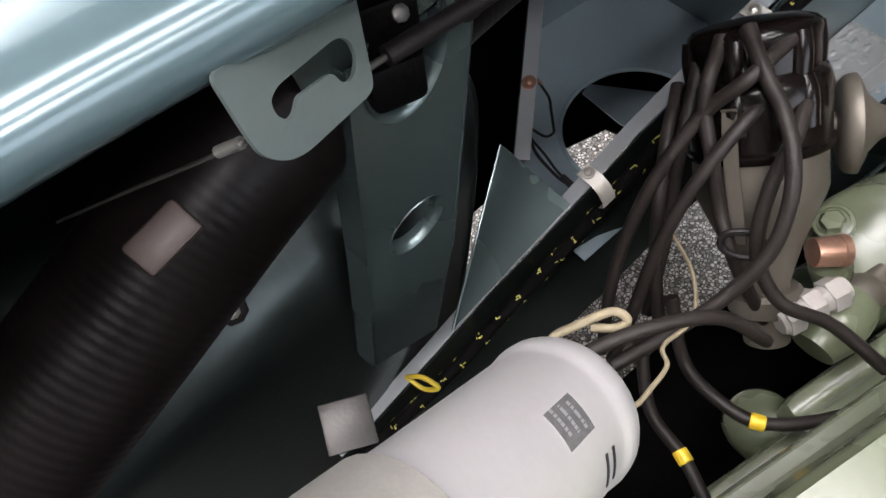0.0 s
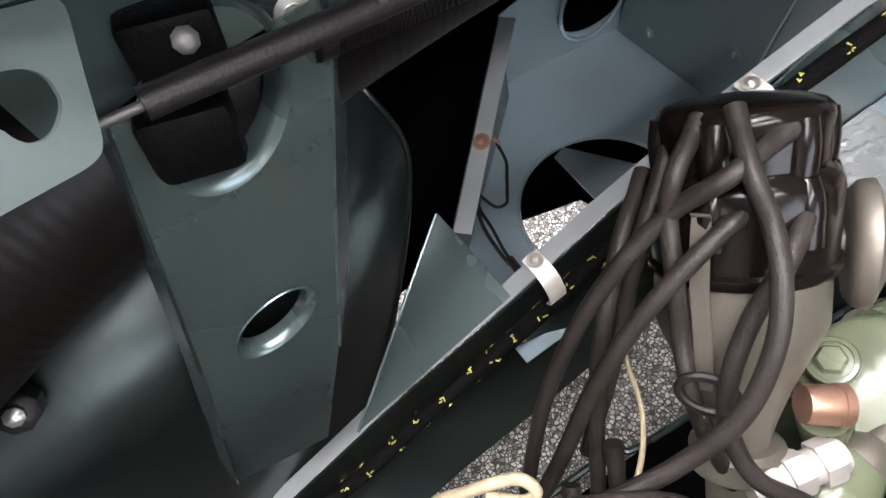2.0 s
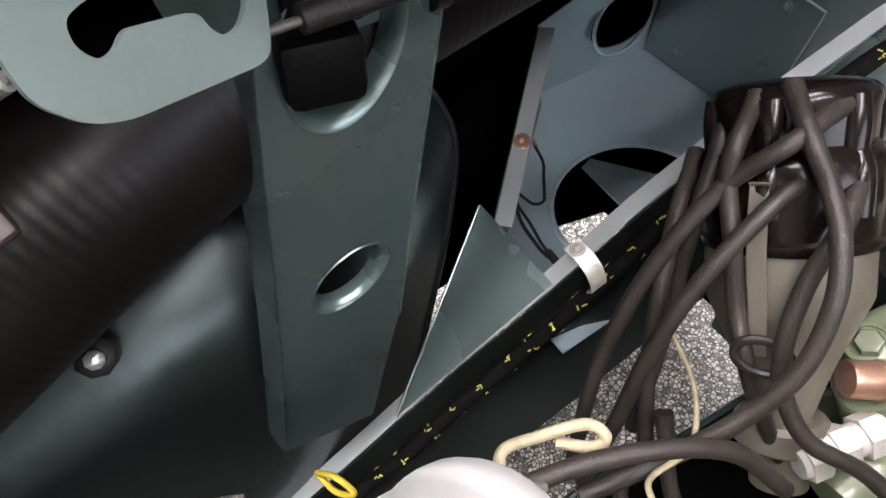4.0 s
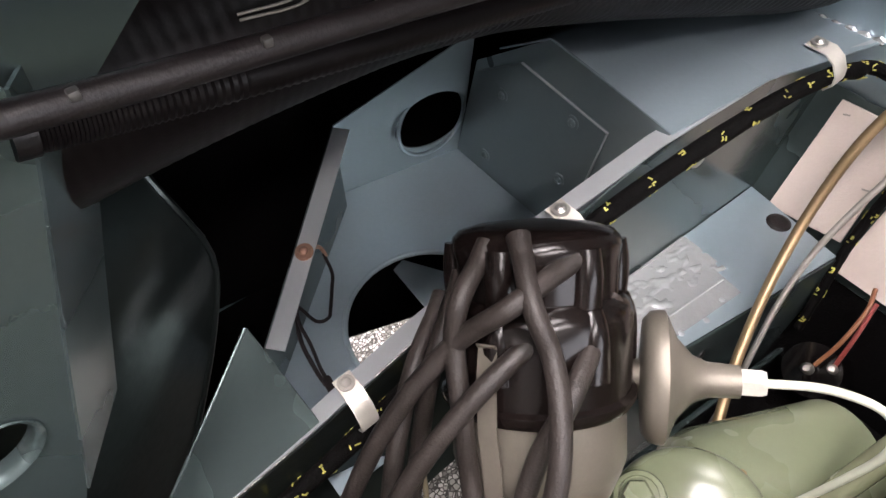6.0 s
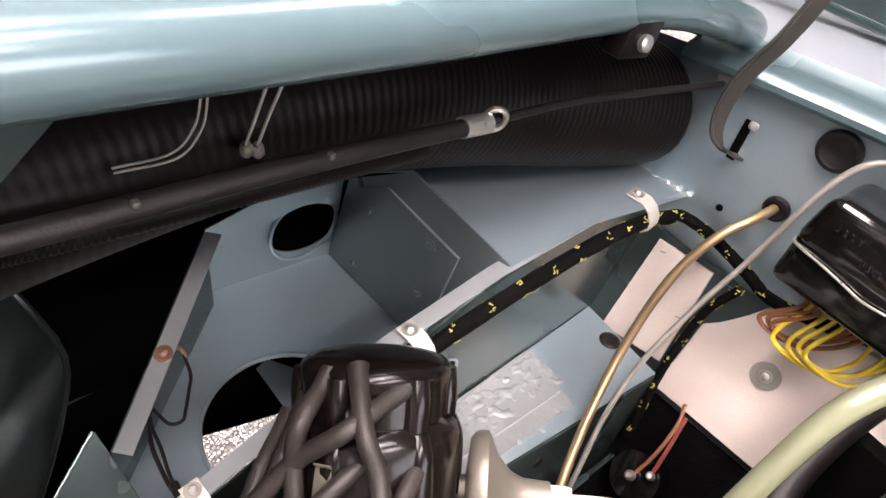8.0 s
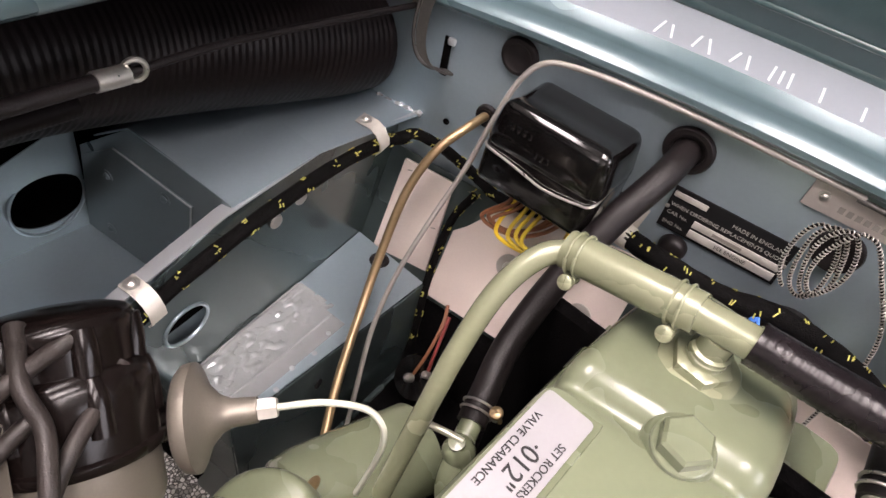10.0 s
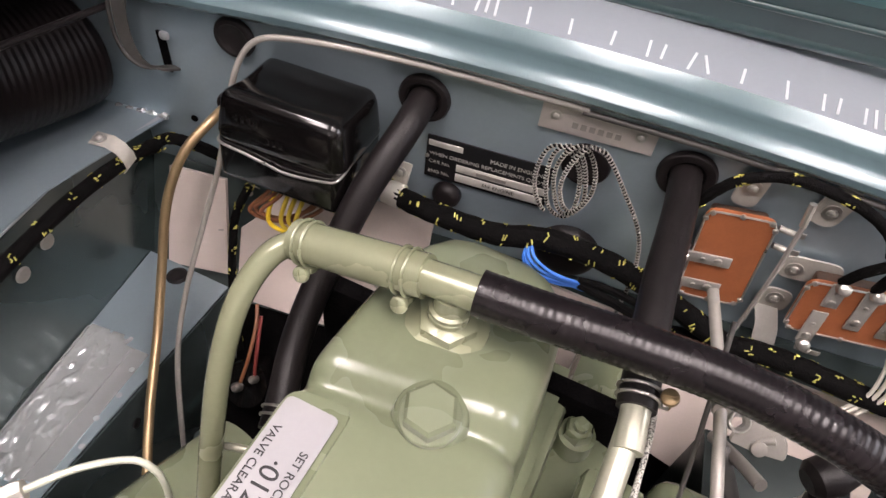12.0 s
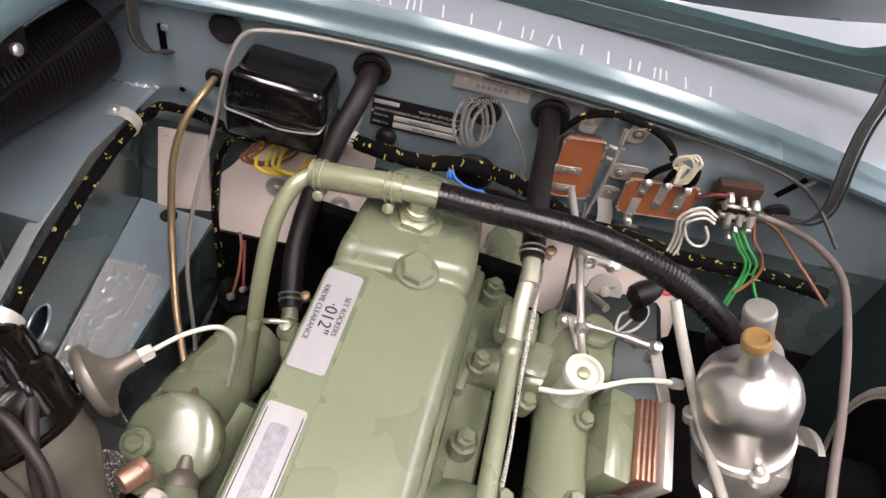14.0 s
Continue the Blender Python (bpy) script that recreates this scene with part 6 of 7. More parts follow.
# loom clips on the rail
for o, dr in (((-0.321, -0.372, 0.7055), (0, 1, 0.2)), ((-0.309, -0.073, 0.7275), (0.1, 1, 0.1)), ((-0.345, -0.558, 0.617), (0, 1, 0.45))):
    cp = thing("rail_clip", "pale plated P-clip screwed to the rail", "clip", "rail clips")
    o = Vector(o)
    rows = [[o + Vector((dx, w, dz + 0.15 * w)) for dx, dz in ((-0.016, 0.0035), (0.004, 0.004), (0.014, -0.001), (0.021, -0.011), (0.022, -0.020), (0.016, -0.028))] for w in (-0.008, 0.008)]
    part("band", grid_sheet(rows, 0.0014), CLIPW, cp)
    screw("screw", o + Vector((-0.008, 0, 0.0042)), (0, 0, 1), 0.0042, GREYP if dr[2] > 0.4 else ZINC, cp)
for y, z in ((-0.213, 0.687), (-0.176, 0.695)):
    wsh = thing("panel_fastener", "dull round fastener beside the loom", "fastener", "panel fasteners")
    part("head", lathe([(0.0085, 0), (0.0075, 0.002), (0.004, 0.003)], (-0.3170, y, z - 0.012), (1, 0, 0), 16), GREYP, wsh)

# earth eyelet on the flange, with its black lead
eye = thing("earth_lead", "copper earth eyelet with a thin black lead", "earth lead")
EY = FL0.lerp(FL1, 0.60) + fl_w * 0.5
fn = (FL1 - FL0).cross(fl_w).normalized()
fn = fn if fn.z > 0 else -fn
part("eyelet", lathe([(0.0085, 0), (0.0085, 0.0016), (0.0045, 0.002)], EY, fn, 20), COPPER, eye)
screw("screw", EY + fn * 0.0016, fn, 0.0042, COPPER, eye)
part("tail", tube([EY + fn * 0.001, (-0.506, -0.495, 0.588), (-0.496, -0.493, 0.582)], 0.002, 8), COPPER, eye)
part("lead", tube([(-0.500, -0.494, 0.583), (-0.480, -0.498, 0.577), (-0.467, -0.507, 0.573), (-0.452, -0.518, 0.571), (-0.443, -0.526, 0.571), (-0.446, -0.537, 0.573), (-0.466, -0.543, 0.577), (-0.452, -0.550, 0.574), (-0.429, -0.553, 0.572), (-0.405, -0.558, 0.571), (-0.389, -0.560, 0.572)], 0.0017, 8), RUBBER, eye)
part("lead", tube([(-0.462, -0.548, 0.574), (-0.436, -0.558, 0.570), (-0.405, -0.562, 0.569), (-0.388, -0.563, 0.571)], 0.0020, 8), RUBBER, eye)
part("connector", tube([(-0.392, -0.560, 0.572), (-0.370, -0.562, 0.575)], 0.0042, 10), RUBBER, eye)

# pipes by the footwell
for lab, mt, pts, r in (
    ("brass fuel pipe curving down from the bulkhead", BRASSP, [(-0.207, 0.006, 0.760), (-0.212, -0.03, 0.758), (-0.228, -0.065, 0.735), (-0.238, -0.095, 0.690), (-0.236, -0.13, 0.63), (-0.222, -0.18, 0.58), (-0.195, -0.25, 0.545), (-0.165, -0.31, 0.52), (-0.14, -0.36, 0.48)], 0.0050),
    ("thin grey capillary pipe arching along the bulkhead", GREYP, [(0.14, -0.008, 0.868), (0.08, -0.010, 0.870), (0.02, -0.011, 0.871), (-0.06, -0.013, 0.870), (-0.12, -0.016, 0.866), (-0.155, -0.02, 0.858), (-0.172, -0.03, 0.835), (-0.182, -0.045, 0.79), (-0.192, -0.06, 0.73), (-0.205, -0.09, 0.665), (-0.212, -0.135, 0.60), (-0.205, -0.18, 0.55), (-0.19, -0.22, 0.49), (-0.18, -0.25, 0.42)], 0.0030),
):
    pp = thing("pipe", lab, "pipe", "small pipes")
    part("pipe", tube(pts, r, 10, 8), mt, pp)

# cream boards on the toe board


def toe(x, z, lift=0.0):
    return Vector((x, -0.010 - 0.39 * (0.66 - z) - lift, z))


def board(label, outline, holes=()):
    b_ = thing("millboard", label, "millboard", "toe board millboards")
    part("sheet", sheet([toe(x, z, 0.006) for x, z in outline], 0.005, holes), BOARD, b_)
    return b_


bd0 = board("cream millboard sheet by the footwell", [(-0.292, 0.537), (-0.212, 0.546), (-0.222, 0.660), (-0.292, 0.657)])
bdr = board("cream millboard panel behind the engine with large washers", [(-0.199, 0.520), (0.02, 0.520), (0.02, 0.69), (-0.150, 0.676), (-0.168, 0.645), (-0.186, 0.622), (-0.199, 0.610)])
bdl = board("cream millboard panel on the carburettor side with a washer", [(0.10, 0.56), (0.165, 0.557), (0.31, 0.500), (0.455, 0.452), (0.545, 0.50), (0.53, 0.62), (0.10, 0.66)])
for x, z, r, par in ((-0.117, 0.607, 0.016, bdr), (0.419, 0.545, 0.017, bdl), (-0.02, 0.6, 0.015, bdr)):
    o = toe(x, z, 0.006)
    nrm = Vector((0, -1, 0.39)).normalized()
    wh = part("washer", lathe([(r, 0), (r, 0.0018), (r * 0.3, 0.003)], o, nrm, 24), GREYP, par, "large dull steel washer")
    screw("bolt", o + nrm * 0.002, nrm, 0.0045, ZINC, wh)

for x, z in ((-0.28, 0.648), (-0.224, 0.60)):
    part("staple", box(axes_pose(toe(x, z, 0.0068), (1, 0, 0.4), (0, 0.4, 1)), (0.007, 0.0014, 0.0012), 0.0003), GREYP, bd0)
# starter relay and dark hardware below the boards
sol = thing("starter_solenoid", "black starter solenoid with brown leads", "solenoid")
part("body", lathe([(0.0, 0.0), (0.028, 0.002), (0.03, 0.008), (0.03, 0.05), (0.02, 0.055)], (-0.150, -0.155, 0.475), Vector((0.1, 0.6, -0.6)), 28), BAKELITE, sol)
part("terminal", lathe([(0.006, 0), (0.006, 0.008), (0.003, 0.012)], (-0.152, -0.162, 0.482), Vector((-0.1, -0.6, 0.7)), 10), ZINC, sol)
part("terminal", lathe([(0.005, 0), (0.005, 0.008), (0.003, 0.012)], (-0.136, -0.150, 0.490), Vector((-0.1, -0.6, 0.7)), 10), ZINC, sol)
part("lead", tube([(-0.150, -0.16, 0.49), (-0.147, -0.14, 0.515), (-0.150, -0.11, 0.54), (-0.158, -0.09, 0.55)], 0.0022, 8), W_BROWN, sol)
part("lead", tube([(-0.137, -0.15, 0.495), (-0.141, -0.13, 0.52), (-0.148, -0.10, 0.545)], 0.0022, 8), W_RED, sol)

# ---- along the wing ----
duct = thing("air_duct", "large black corrugated fresh-air duct along the wing", "air duct")
DP = smooth_path([(-0.376, -0.004, 0.792), (-0.384, -0.05, 0.796), (-0.402, -0.136, 0.815), (-0.424, -0.264, 0.847), (-0.428, -0.40, 0.882), (-0.422, -0.56, 0.897), (-0.41, -0.72, 0.897), (-0.396, -0.82, 0.886), (-0.378, -0.95, 0.856), (-0.36, -1.1, 0.82)], 48)
DQ = even_path(DP, 0.0018)
part("hose", add_tube(bmesh.new(), DQ, lambda t: 0.0555 + 0.010 * max(0, 1 - t / 0.43) + ((0.0005 if t < 0.40 else 0.0002) if int(t * (len(DQ) - 1) + 0.5) % 4 < 2 else 0.0) - 0.03 * max(0, 1 - t / 0.018) ** 2, 30), DUCT, duct)
cl_d = (DP[300] - DP[290]).normalized()
strap_o = min(DP, key=lambda p: abs(p.y + 0.872))
part("strap_buckle", box(axes_pose(strap_o + Vector((0.034, 0.0, 0.046)), cl_d, Vector((0.8, 0, -0.6))), (0.040, 0.024, 0.010), 0.003), material("brown_grey_buckle", (0.10, 0.074, 0.066), 0.45, 0.2, 0.15, 60, 400), duct, "brown-grey strap buckle")
lug = thing("duct_bracket", "black bracket with a plated bolt under the duct", "bracket")
part("lug", lathe([(0.013, 0), (0.013, 0.016), (0.010, 0.018)], (-0.402, -0.893, 0.765), Vector((0.75, 0.05, 0.65)), 8), RUBBER, lug)
part("bolt", lathe([(0.0062, 0.018), (0.0062, 0.022), (0.003, 0.024)], (-0.402, -0.893, 0.765), Vector((0.75, 0.05, 0.65)), 8), ZINC, lug)

rod = thing("bonnet_cable_tube", "black cable tube along the wing with plated clips", "cable tube")
RP = smooth_path([(-0.319, -0.72, 0.963), (-0.322, -0.62, 0.945), (-0.326, -0.48, 0.924), (-0.328, -0.345, 0.902)], 10)
part("tube", add_tube(bmesh.new(), RP, 0.0058, 14), RUBBER, rod)
part("front_stud", tube([(-0.318, -0.738, 0.966), (-0.3195, -0.718, 0.962)], 0.0020, 10), DULL, rod)
part("inner_cable", tube([(-0.328, -0.345, 0.902), (-0.324, -0.25, 0.892), (-0.315, -0.14, 0.874), (-0.307, -0.02, 0.852)], 0.0032, 10), RUBBER, rod)
part("eye_clip", add_tube(bmesh.new(), [Vector((-0.327, -0.332, 0.902)) + 0.008 * (math.cos(a) * Vector((0.5, 0.8, 0.1)) + math.sin(a) * Vector((0, 0, 1))) for a in [2 * math.pi * k / 20 for k in range(21)]], 0.0022, 8, False), ZINC, rod, "plated eye clip")
part("ferrule", tube([(-0.328, -0.362, 0.905), (-0.3275, -0.338, 0.901)], 0.0072, 12, 3), ZINC, rod)
for p in (RP[9], RP[14], RP[21]):
    part("tube_clip", box(Matrix.Translation(p + Vector((0.004, 0, 0.005))), (0.004, 0.004, 0.004), 0.001), DULL, rod)
part("release_cable", tube([(-0.287, -0.802, 1.008), (-0.325, -0.833, 0.981), (-0.363, -0.864, 0.955), (-0.44, -0.925, 0.90)], 0.0011, 8), DULL, rod, "thin bare release cable")
part("cable_ferrule", tube([(-0.290, -0.804, 1.006), (-0.302, -0.814, 0.998)], 0.0030, 10, 2), ZINC, rod)
part("cable_end_ring", lathe([(0.010, 0), (0.012, 0.003), (0.010, 0.006), (0.005, 0.006)], (-0.308, -0.004, 0.853), (0, -1, 0), 20), GREYP, rod)
low = thing("drain_hose", "thin black ribbed hose below the cable tube", "hose")
LP = smooth_path([(-0.347, -0.655, 0.928), (-0.350, -0.60, 0.915), (-0.355, -0.48, 0.892), (-0.362, -0.36, 0.868)], 60)
part("end_cuff", add_tube(bmesh.new(), LP[:10], 0.0098, 14), RUBBER, low)
part("hose", add_tube(bmesh.new(), LP, lambda t: 0.0085 + (0.0007 if int(t * (len(LP) - 1) + 0.5) % 2 else 0), 14), DUCT, low)

MOUNT = material("shiny_black_rubber", (0.0022, 0.002, 0.0022), 0.5, 0, 0.2, 50, 500, 0.3, 0.0, None, 0.08)
block = thing("rubber_mount", "black rubber block mount with a bolt", "mount")
part("block", box(axes_pose((-0.352, -0.700, 0.955), (0.2, 0.9, -0.15), (0, 0.2, 1)), (0.034, 0.034, 0.026), 0.004), MOUNT, block)
part("bolt", lathe([(0.005, 0), (0.005, 0.003), (0.003, 0.004)], (-0.338, -0.697, 0.962), (0.8, 0, 0.6), 8), DULL, block)
part("lower_block", box(axes_pose((-0.338, -0.714, 0.928), (0.2, 0.9, -0.15), (0, 0.2, 1)), (0.036, 0.034, 0.024), 0.006), MOUNT, block)
wash = thing("wing_bolt", "plated bolt and washer on the inner wing", "bolt")
part("panel", sheet([(-0.352, -0.575, 0.972), (-0.352, -0.76, 0.995), (-0.357, -0.76, 0.93), (-0.357, -0.640, 0.912)], 0.002), TEAL_SHADED, wash)
screw("bolt", (-0.352, -0.656, 0.938), (1, -0.1, 0.4), 0.005, ZINC, wash)
buff = thing("bonnet_buffer", "brown-black rubber bonnet buffer with a plated bolt", "buffer")
part("block", box(axes_pose((-0.305, -0.235, 0.952), (0.02, 1, -0.2), (1, 0, 0)), (0.040, 0.020, 0.030), 0.004), DUCT, buff)
part("bolt", lathe([(0.006, 0), (0.006, 0.004), (0.004, 0.005)], (-0.294, -0.238, 0.951), (1, -0.1, 0.3), 12), ZINC, buff)
for lab, pts, r, mt in (
    ("thin pale wires hooked inside the wing", [(-0.362, -0.512, 0.972), (-0.362, -0.514, 0.954), (-0.362, -0.519, 0.938), (-0.362, -0.532, 0.927), (-0.362, -0.560, 0.929)], 0.0008, GREYP),
    ("thin pale wires hooked inside the wing", [(-0.361, -0.509, 0.972), (-0.361, -0.511, 0.954), (-0.361, -0.516, 0.936), (-0.361, -0.530, 0.924), (-0.361, -0.560, 0.927)], 0.0008, GREYP),
    ("twin thin wires with a plated terminal inside the wing", [(-0.362, -0.476, 0.960), (-0.362, -0.479, 0.949), (-0.362, -0.486, 0.932), (-0.362, -0.492, 0.918)], 0.0012, GREYP),
    ("twin thin wires with a plated terminal inside the wing", [(-0.362, -0.466, 0.960), (-0.362, -0.469, 0.949), (-0.362, -0.478, 0.931), (-0.362, -0.485, 0.915)], 0.0012, GREYP),
):
    w = thing("wing_wire", lab, "wire", "wires inside the wing")
    part("wire", tube(pts, r * 0.8, 8, 8), mt, w)
    if "terminal" in lab:
        part("terminal", lathe([(0.0028, 0), (0.0036, 0.003), (0.0036, 0.007), (0.0022, 0.009)], pts[-1], (-0.2, 0.1, -1), 8), ZINC, w)
# ---- carburettor side ----
CA = Vector((-0.40, 0.14, 0.90)).normalized()
CX = Vector((0.416, -0.338, 0.904)) - CA * 0.909
cu1, cv1, _ = frame_of(CA)
carb = thing("carburettor", "polished aluminium carburettor dashpot with a brass damper cap", "carburettor")
part("suction_chamber", lathe([(0.0495, 0.748), (0.0505, 0.752), (0.0505, 0.806), (0.0518, 0.811), (0.0515, 0.818), (0.0490, 0.829), (0.0425, 0.840), (0.033, 0.848), (0.019, 0.854), (0.0138, 0.861), (0.0125, 0.888), (0.0132, 0.890)], CX, CA, 44), ALU_BRIGHT, carb)
part("damper_cap", lathe([(0.0130, 0.889), (0.0143, 0.891), (0.0146, 0.899), (0.0130, 0.902), (0.0105, 0.9025), (0.0095, 0.9005), (0.0, 0.900)], CX, CA, 24), material("brass_amber_cap", (0.40, 0.24, 0.09), 0.35, 0.4, 0.2, 80, 500), carb, "amber-brown damper cap")
part("base_flange", lathe([(0.046, 0.734), (0.054, 0.735), (0.054, 0.746), (0.0505, 0.748)], CX, CA, 36), ALU, carb)
for a in (25, 145, 265):
    lug_o = CX + 0.054 * (math.cos(radians(a)) * cu1 + math.sin(radians(a)) * cv1)
    part("flange_lug", lathe([(0.010, 0.734), (0.010, 0.747), (0.008, 0.748)], lug_o, CA, 16), ALU, carb)
    part("flange_screw", lathe([(0.0052, 0.748), (0.0052, 0.755), (0.003, 0.757)], lug_o, CA, 12), ZINC, carb)
part("body", box(axes_pose(CX + CA * 0.69, ESIDE, CA), (0.085, 0.09, 0.085), 0.02), ALU, carb)
part("throat", lathe([(0.034, 0), (0.036, 0.004), (0.036, 0.06), (0.05, 0.062), (0.05, 0.07)], CX + CA * 0.70, ESIDE, 28), ALU, carb)
part("float_chamber", lathe([(0.034, 0.66), (0.034, 0.735), (0.037, 0.737), (0.037, 0.745), (0.014, 0.751), (0.008, 0.765)], Vector((0.49, -0.47, -0.02)), (0, 0, 1), 28), ALU, carb)
part("jet_lever", box(axes_pose(CX + CA * 0.66 + Vector((-0.04, -0.05, 0)), (0.3, -0.8, -0.2), (1, 0, 0.3)), (0.06, 0.012, 0.005), 0.002), ZINC, carb)
canister = thing("alloy_canister", "dull aluminium canister behind the carburettor", "canister")
CT = Vector((0.546, -0.178, 0.742))
part("can", lathe([(0.0210, -0.090), (0.0210, -0.006), (0.0200, -0.002), (0.018, 0.0), (0.0, 0.0005)], CT, CA, 30), material("dull_aluminium", (0.50, 0.48, 0.45), 0.36, 0.6, 0.08, 40, 600, 0.03), canister)
part("rim", lathe([(0.0212, -0.062), (0.0230, -0.061), (0.0230, -0.054), (0.0212, -0.053)], CT, CA, 30), ZINC, canister)
part("foot", lathe([(0.036, -0.100), (0.040, -0.096), (0.038, -0.088), (0.025, -0.086)], CT, CA, 30), ALU, canister)
air = thing("air_cleaner", "dull silver pancake air cleaner drum", "air cleaner")
AO, AD = Vector((0.625, -0.40, 0.745)), Vector((0.98, -0.14, 0.12))
part("drum", lathe([(0.0, 0.002), (0.106, 0.002), (0.108, 0.0), (0.114, 0.0), (0.117, 0.004), (0.117, 0.05), (0.112, 0.056), (0.0, 0.058)], AO, AD, 48), ALU, air)
part("face_plate", lathe([(0.0, -0.001), (0.100, -0.001), (0.104, 0.003)], AO, AD, 48), BLACK_AND_SHADE, air, "black face plate")
part("neck", lathe([(0.03, -0.085), (0.03, 0.0)], AO, AD, 24), BLACK_AND_SHADE, air)
strut = thing("steady_rod", "pale painted steady rod beside the carburettor", "rod")
part("rod", tube([(0.373, -0.270, 0.839), (0.395, -0.313, 0.807), (0.420, -0.356, 0.775), (0.447, -0.400, 0.744), (0.470, -0.433, 0.720)], 0.0062, 14), material("dull_pale_rod_paint", (0.45, 0.43, 0.39), 0.4, 0.2, 0.12, 30, 400, 0.05), strut)
far_foot = thing("far_footwell", "dark teal footwell panel on the carburettor side", "footwell", kind="structure")
# top and side share the wheel arch's shade-darkened colour
part("top", grid_sheet([[(0.34, -0.105, 0.615), (0.42, -0.105, 0.616), (0.472, -0.105, 0.612), (0.484, -0.105, 0.600), (0.488, -0.105, 0.40)], [(0.345, -0.22, 0.60), (0.42, -0.22, 0.601), (0.470, -0.22, 0.597), (0.482, -0.22, 0.585), (0.486, -0.22, 0.38)], [(0.40, -0.42, 0.53), (0.43, -0.42, 0.531), (0.470, -0.42, 0.527), (0.482, -0.42, 0.515), (0.486, -0.42, 0.34)]], 0.002), DARK_SHADED, far_foot)
part("side", grid_sheet([[(0.34, -0.105, 0.615), (0.345, -0.22, 0.60), (0.40, -0.42, 0.53)], [(0.335, -0.105, 0.41), (0.34, -0.22, 0.41), (0.395, -0.42, 0.41)]], 0.002), DARK_SHADED, far_foot)
# black floor of the well: deep shade put into the colour
part("well", grid_sheet([[(x, y, z) for x in (0.486, 0.65, 0.90)] for y, z in ((-0.02, 0.30), (-0.30, 0.27), (-0.75, 0.25))], 0.002), BLACK_AND_SHADE, far_foot)
screw("screw", (0.44, -0.18, 0.608), (0, -0.13, 1), 0.004, ZINC, far_foot)
link = thing("throttle_linkage", "plated throttle linkage with ball joints and rods", "linkage")
part("cross_rod", tube([(0.294, -0.246, 0.726), (0.325, -0.255, 0.735), (0.358, -0.266, 0.745), (0.384, -0.276, 0.752)], 0.0028, 10), ZINC, link)
for a, b in (((0.298, -0.247, 0.727), (0.322, -0.254, 0.734)), ((0.357, -0.2655, 0.7447), (0.384, -0.276, 0.752))):
    part("rod_end", tube([a, b], 0.0058, 12, 3), ALU_BRIGHT, link)
for o in ((0.290, -0.246, 0.723), (0.389, -0.278, 0.754)):
    part("ball_joint", lathe([(0.0, -0.009), (0.006, -0.007), (0.0085, 0.0), (0.006, 0.007), (0.0, 0.009)], o, (0.2, -0.3, 1), 16), ZINC, link)
    part("joint_nut", lathe([(0.005, -0.022), (0.005, -0.009)], o, (0.1, 0.3, 1), 6), ZINC, link)
part("lever", box(axes_pose((0.306, -0.272, 0.722), (0.35, -0.85, -0.35), (1, 0.4, 0)), (0.065, 0.010, 0.005), 0.002), GREYP, link)
part("lever", box(axes_pose((0.402, -0.312, 0.735), (0.25, -0.9, -0.3), (1, 0.3, 0)), (0.075, 0.016, 0.006), 0.003), GREYP, link)
part("pedal_rod", tube([(0.272, -0.10, 0.80), (0.285, -0.186, 0.790), (0.296, -0.235, 0.762), (0.306, -0.285, 0.738), (0.304, -0.325, 0.752)], 0.0046, 12), GREYP, link)
spring_c = [Vector((0.302, -0.190, 0.772)) + 0.0070 * (math.cos(a) * Vector((1, 0, 0)) + math.sin(a) * Vector((0, 0.8, 0.6))) + Vector((0.0, -0.6, 0.8)) * 0.00045 * a for a in [0.35 * k for k in range(100)]]
part("return_spring", add_tube(bmesh.new(), spring_c, 0.0012, 6), ZINC, link)
part("choke_cable", tube([(0.274, -0.16, 0.84), (0.2765, -0.193, 0.798), (0.280, -0.217, 0.760), (0.283, -0.240, 0.7225)], 0.0020, 10), DULL, link)
part("clevis", tube([(0.296, -0.178, 0.765), (0.325, -0.160, 0.744), (0.352, -0.146, 0.725)], 0.0058, 12), ALU, link)
part("clevis_nut", lathe([(0.0085, -0.005), (0.0095, -0.003), (0.0095, 0.008), (0.006, 0.011)], (0.354, -0.1455, 0.7235), (0.3, -0.5, 0.8), 6), ZINC, link)
part("bracket_washer", lathe([(0.026, 0), (0.027, 0.002), (0.025, 0.004), (0.008, 0.005), (0.0075, 0.009), (0.004, 0.010)], (0.388, -0.106, 0.615), Vector((-0.05, -0.75, 0.65)), 28), GREYP, link)
part("pivot_rod", tube([(0.345, -0.108, 0.60), (0.372, -0.104, 0.612), (0.40, -0.102, 0.628)], 0.0046, 10), GREYP, link)
part("link_arm", box(axes_pose((0.352, -0.165, 0.64), (0.4, -0.6, -0.5), (1, 0.3, 0)), (0.06, 0.014, 0.005), 0.002), DULL, link)
for o in ((0.2865, -0.192, 0.787), (0.303, -0.268, 0.745)):
    part("collar", lathe([(0.0065, -0.006), (0.0078, -0.004), (0.0078, 0.004), (0.0065, 0.006)], o, (0.1, -0.9, 0.35), 14), ZINC, link)
part("brace", tube([(0.340, -0.12, 0.63), (0.352, -0.15, 0.655), (0.365, -0.18, 0.675)], 0.006, 10), GREYP, link)
fuel = thing("overflow_pipe", "pale thin pipe beside the inlet manifold", "pipe")
part("pipe", tube([(0.245, -0.371, 0.775), (0.272, -0.372, 0.780), (0.303, -0.362, 0.784), (0.34, -0.347, 0.785), (0.378, -0.337, 0.782), (0.402, -0.336, 0.778)], 0.0030, 10), PALEP, fuel)
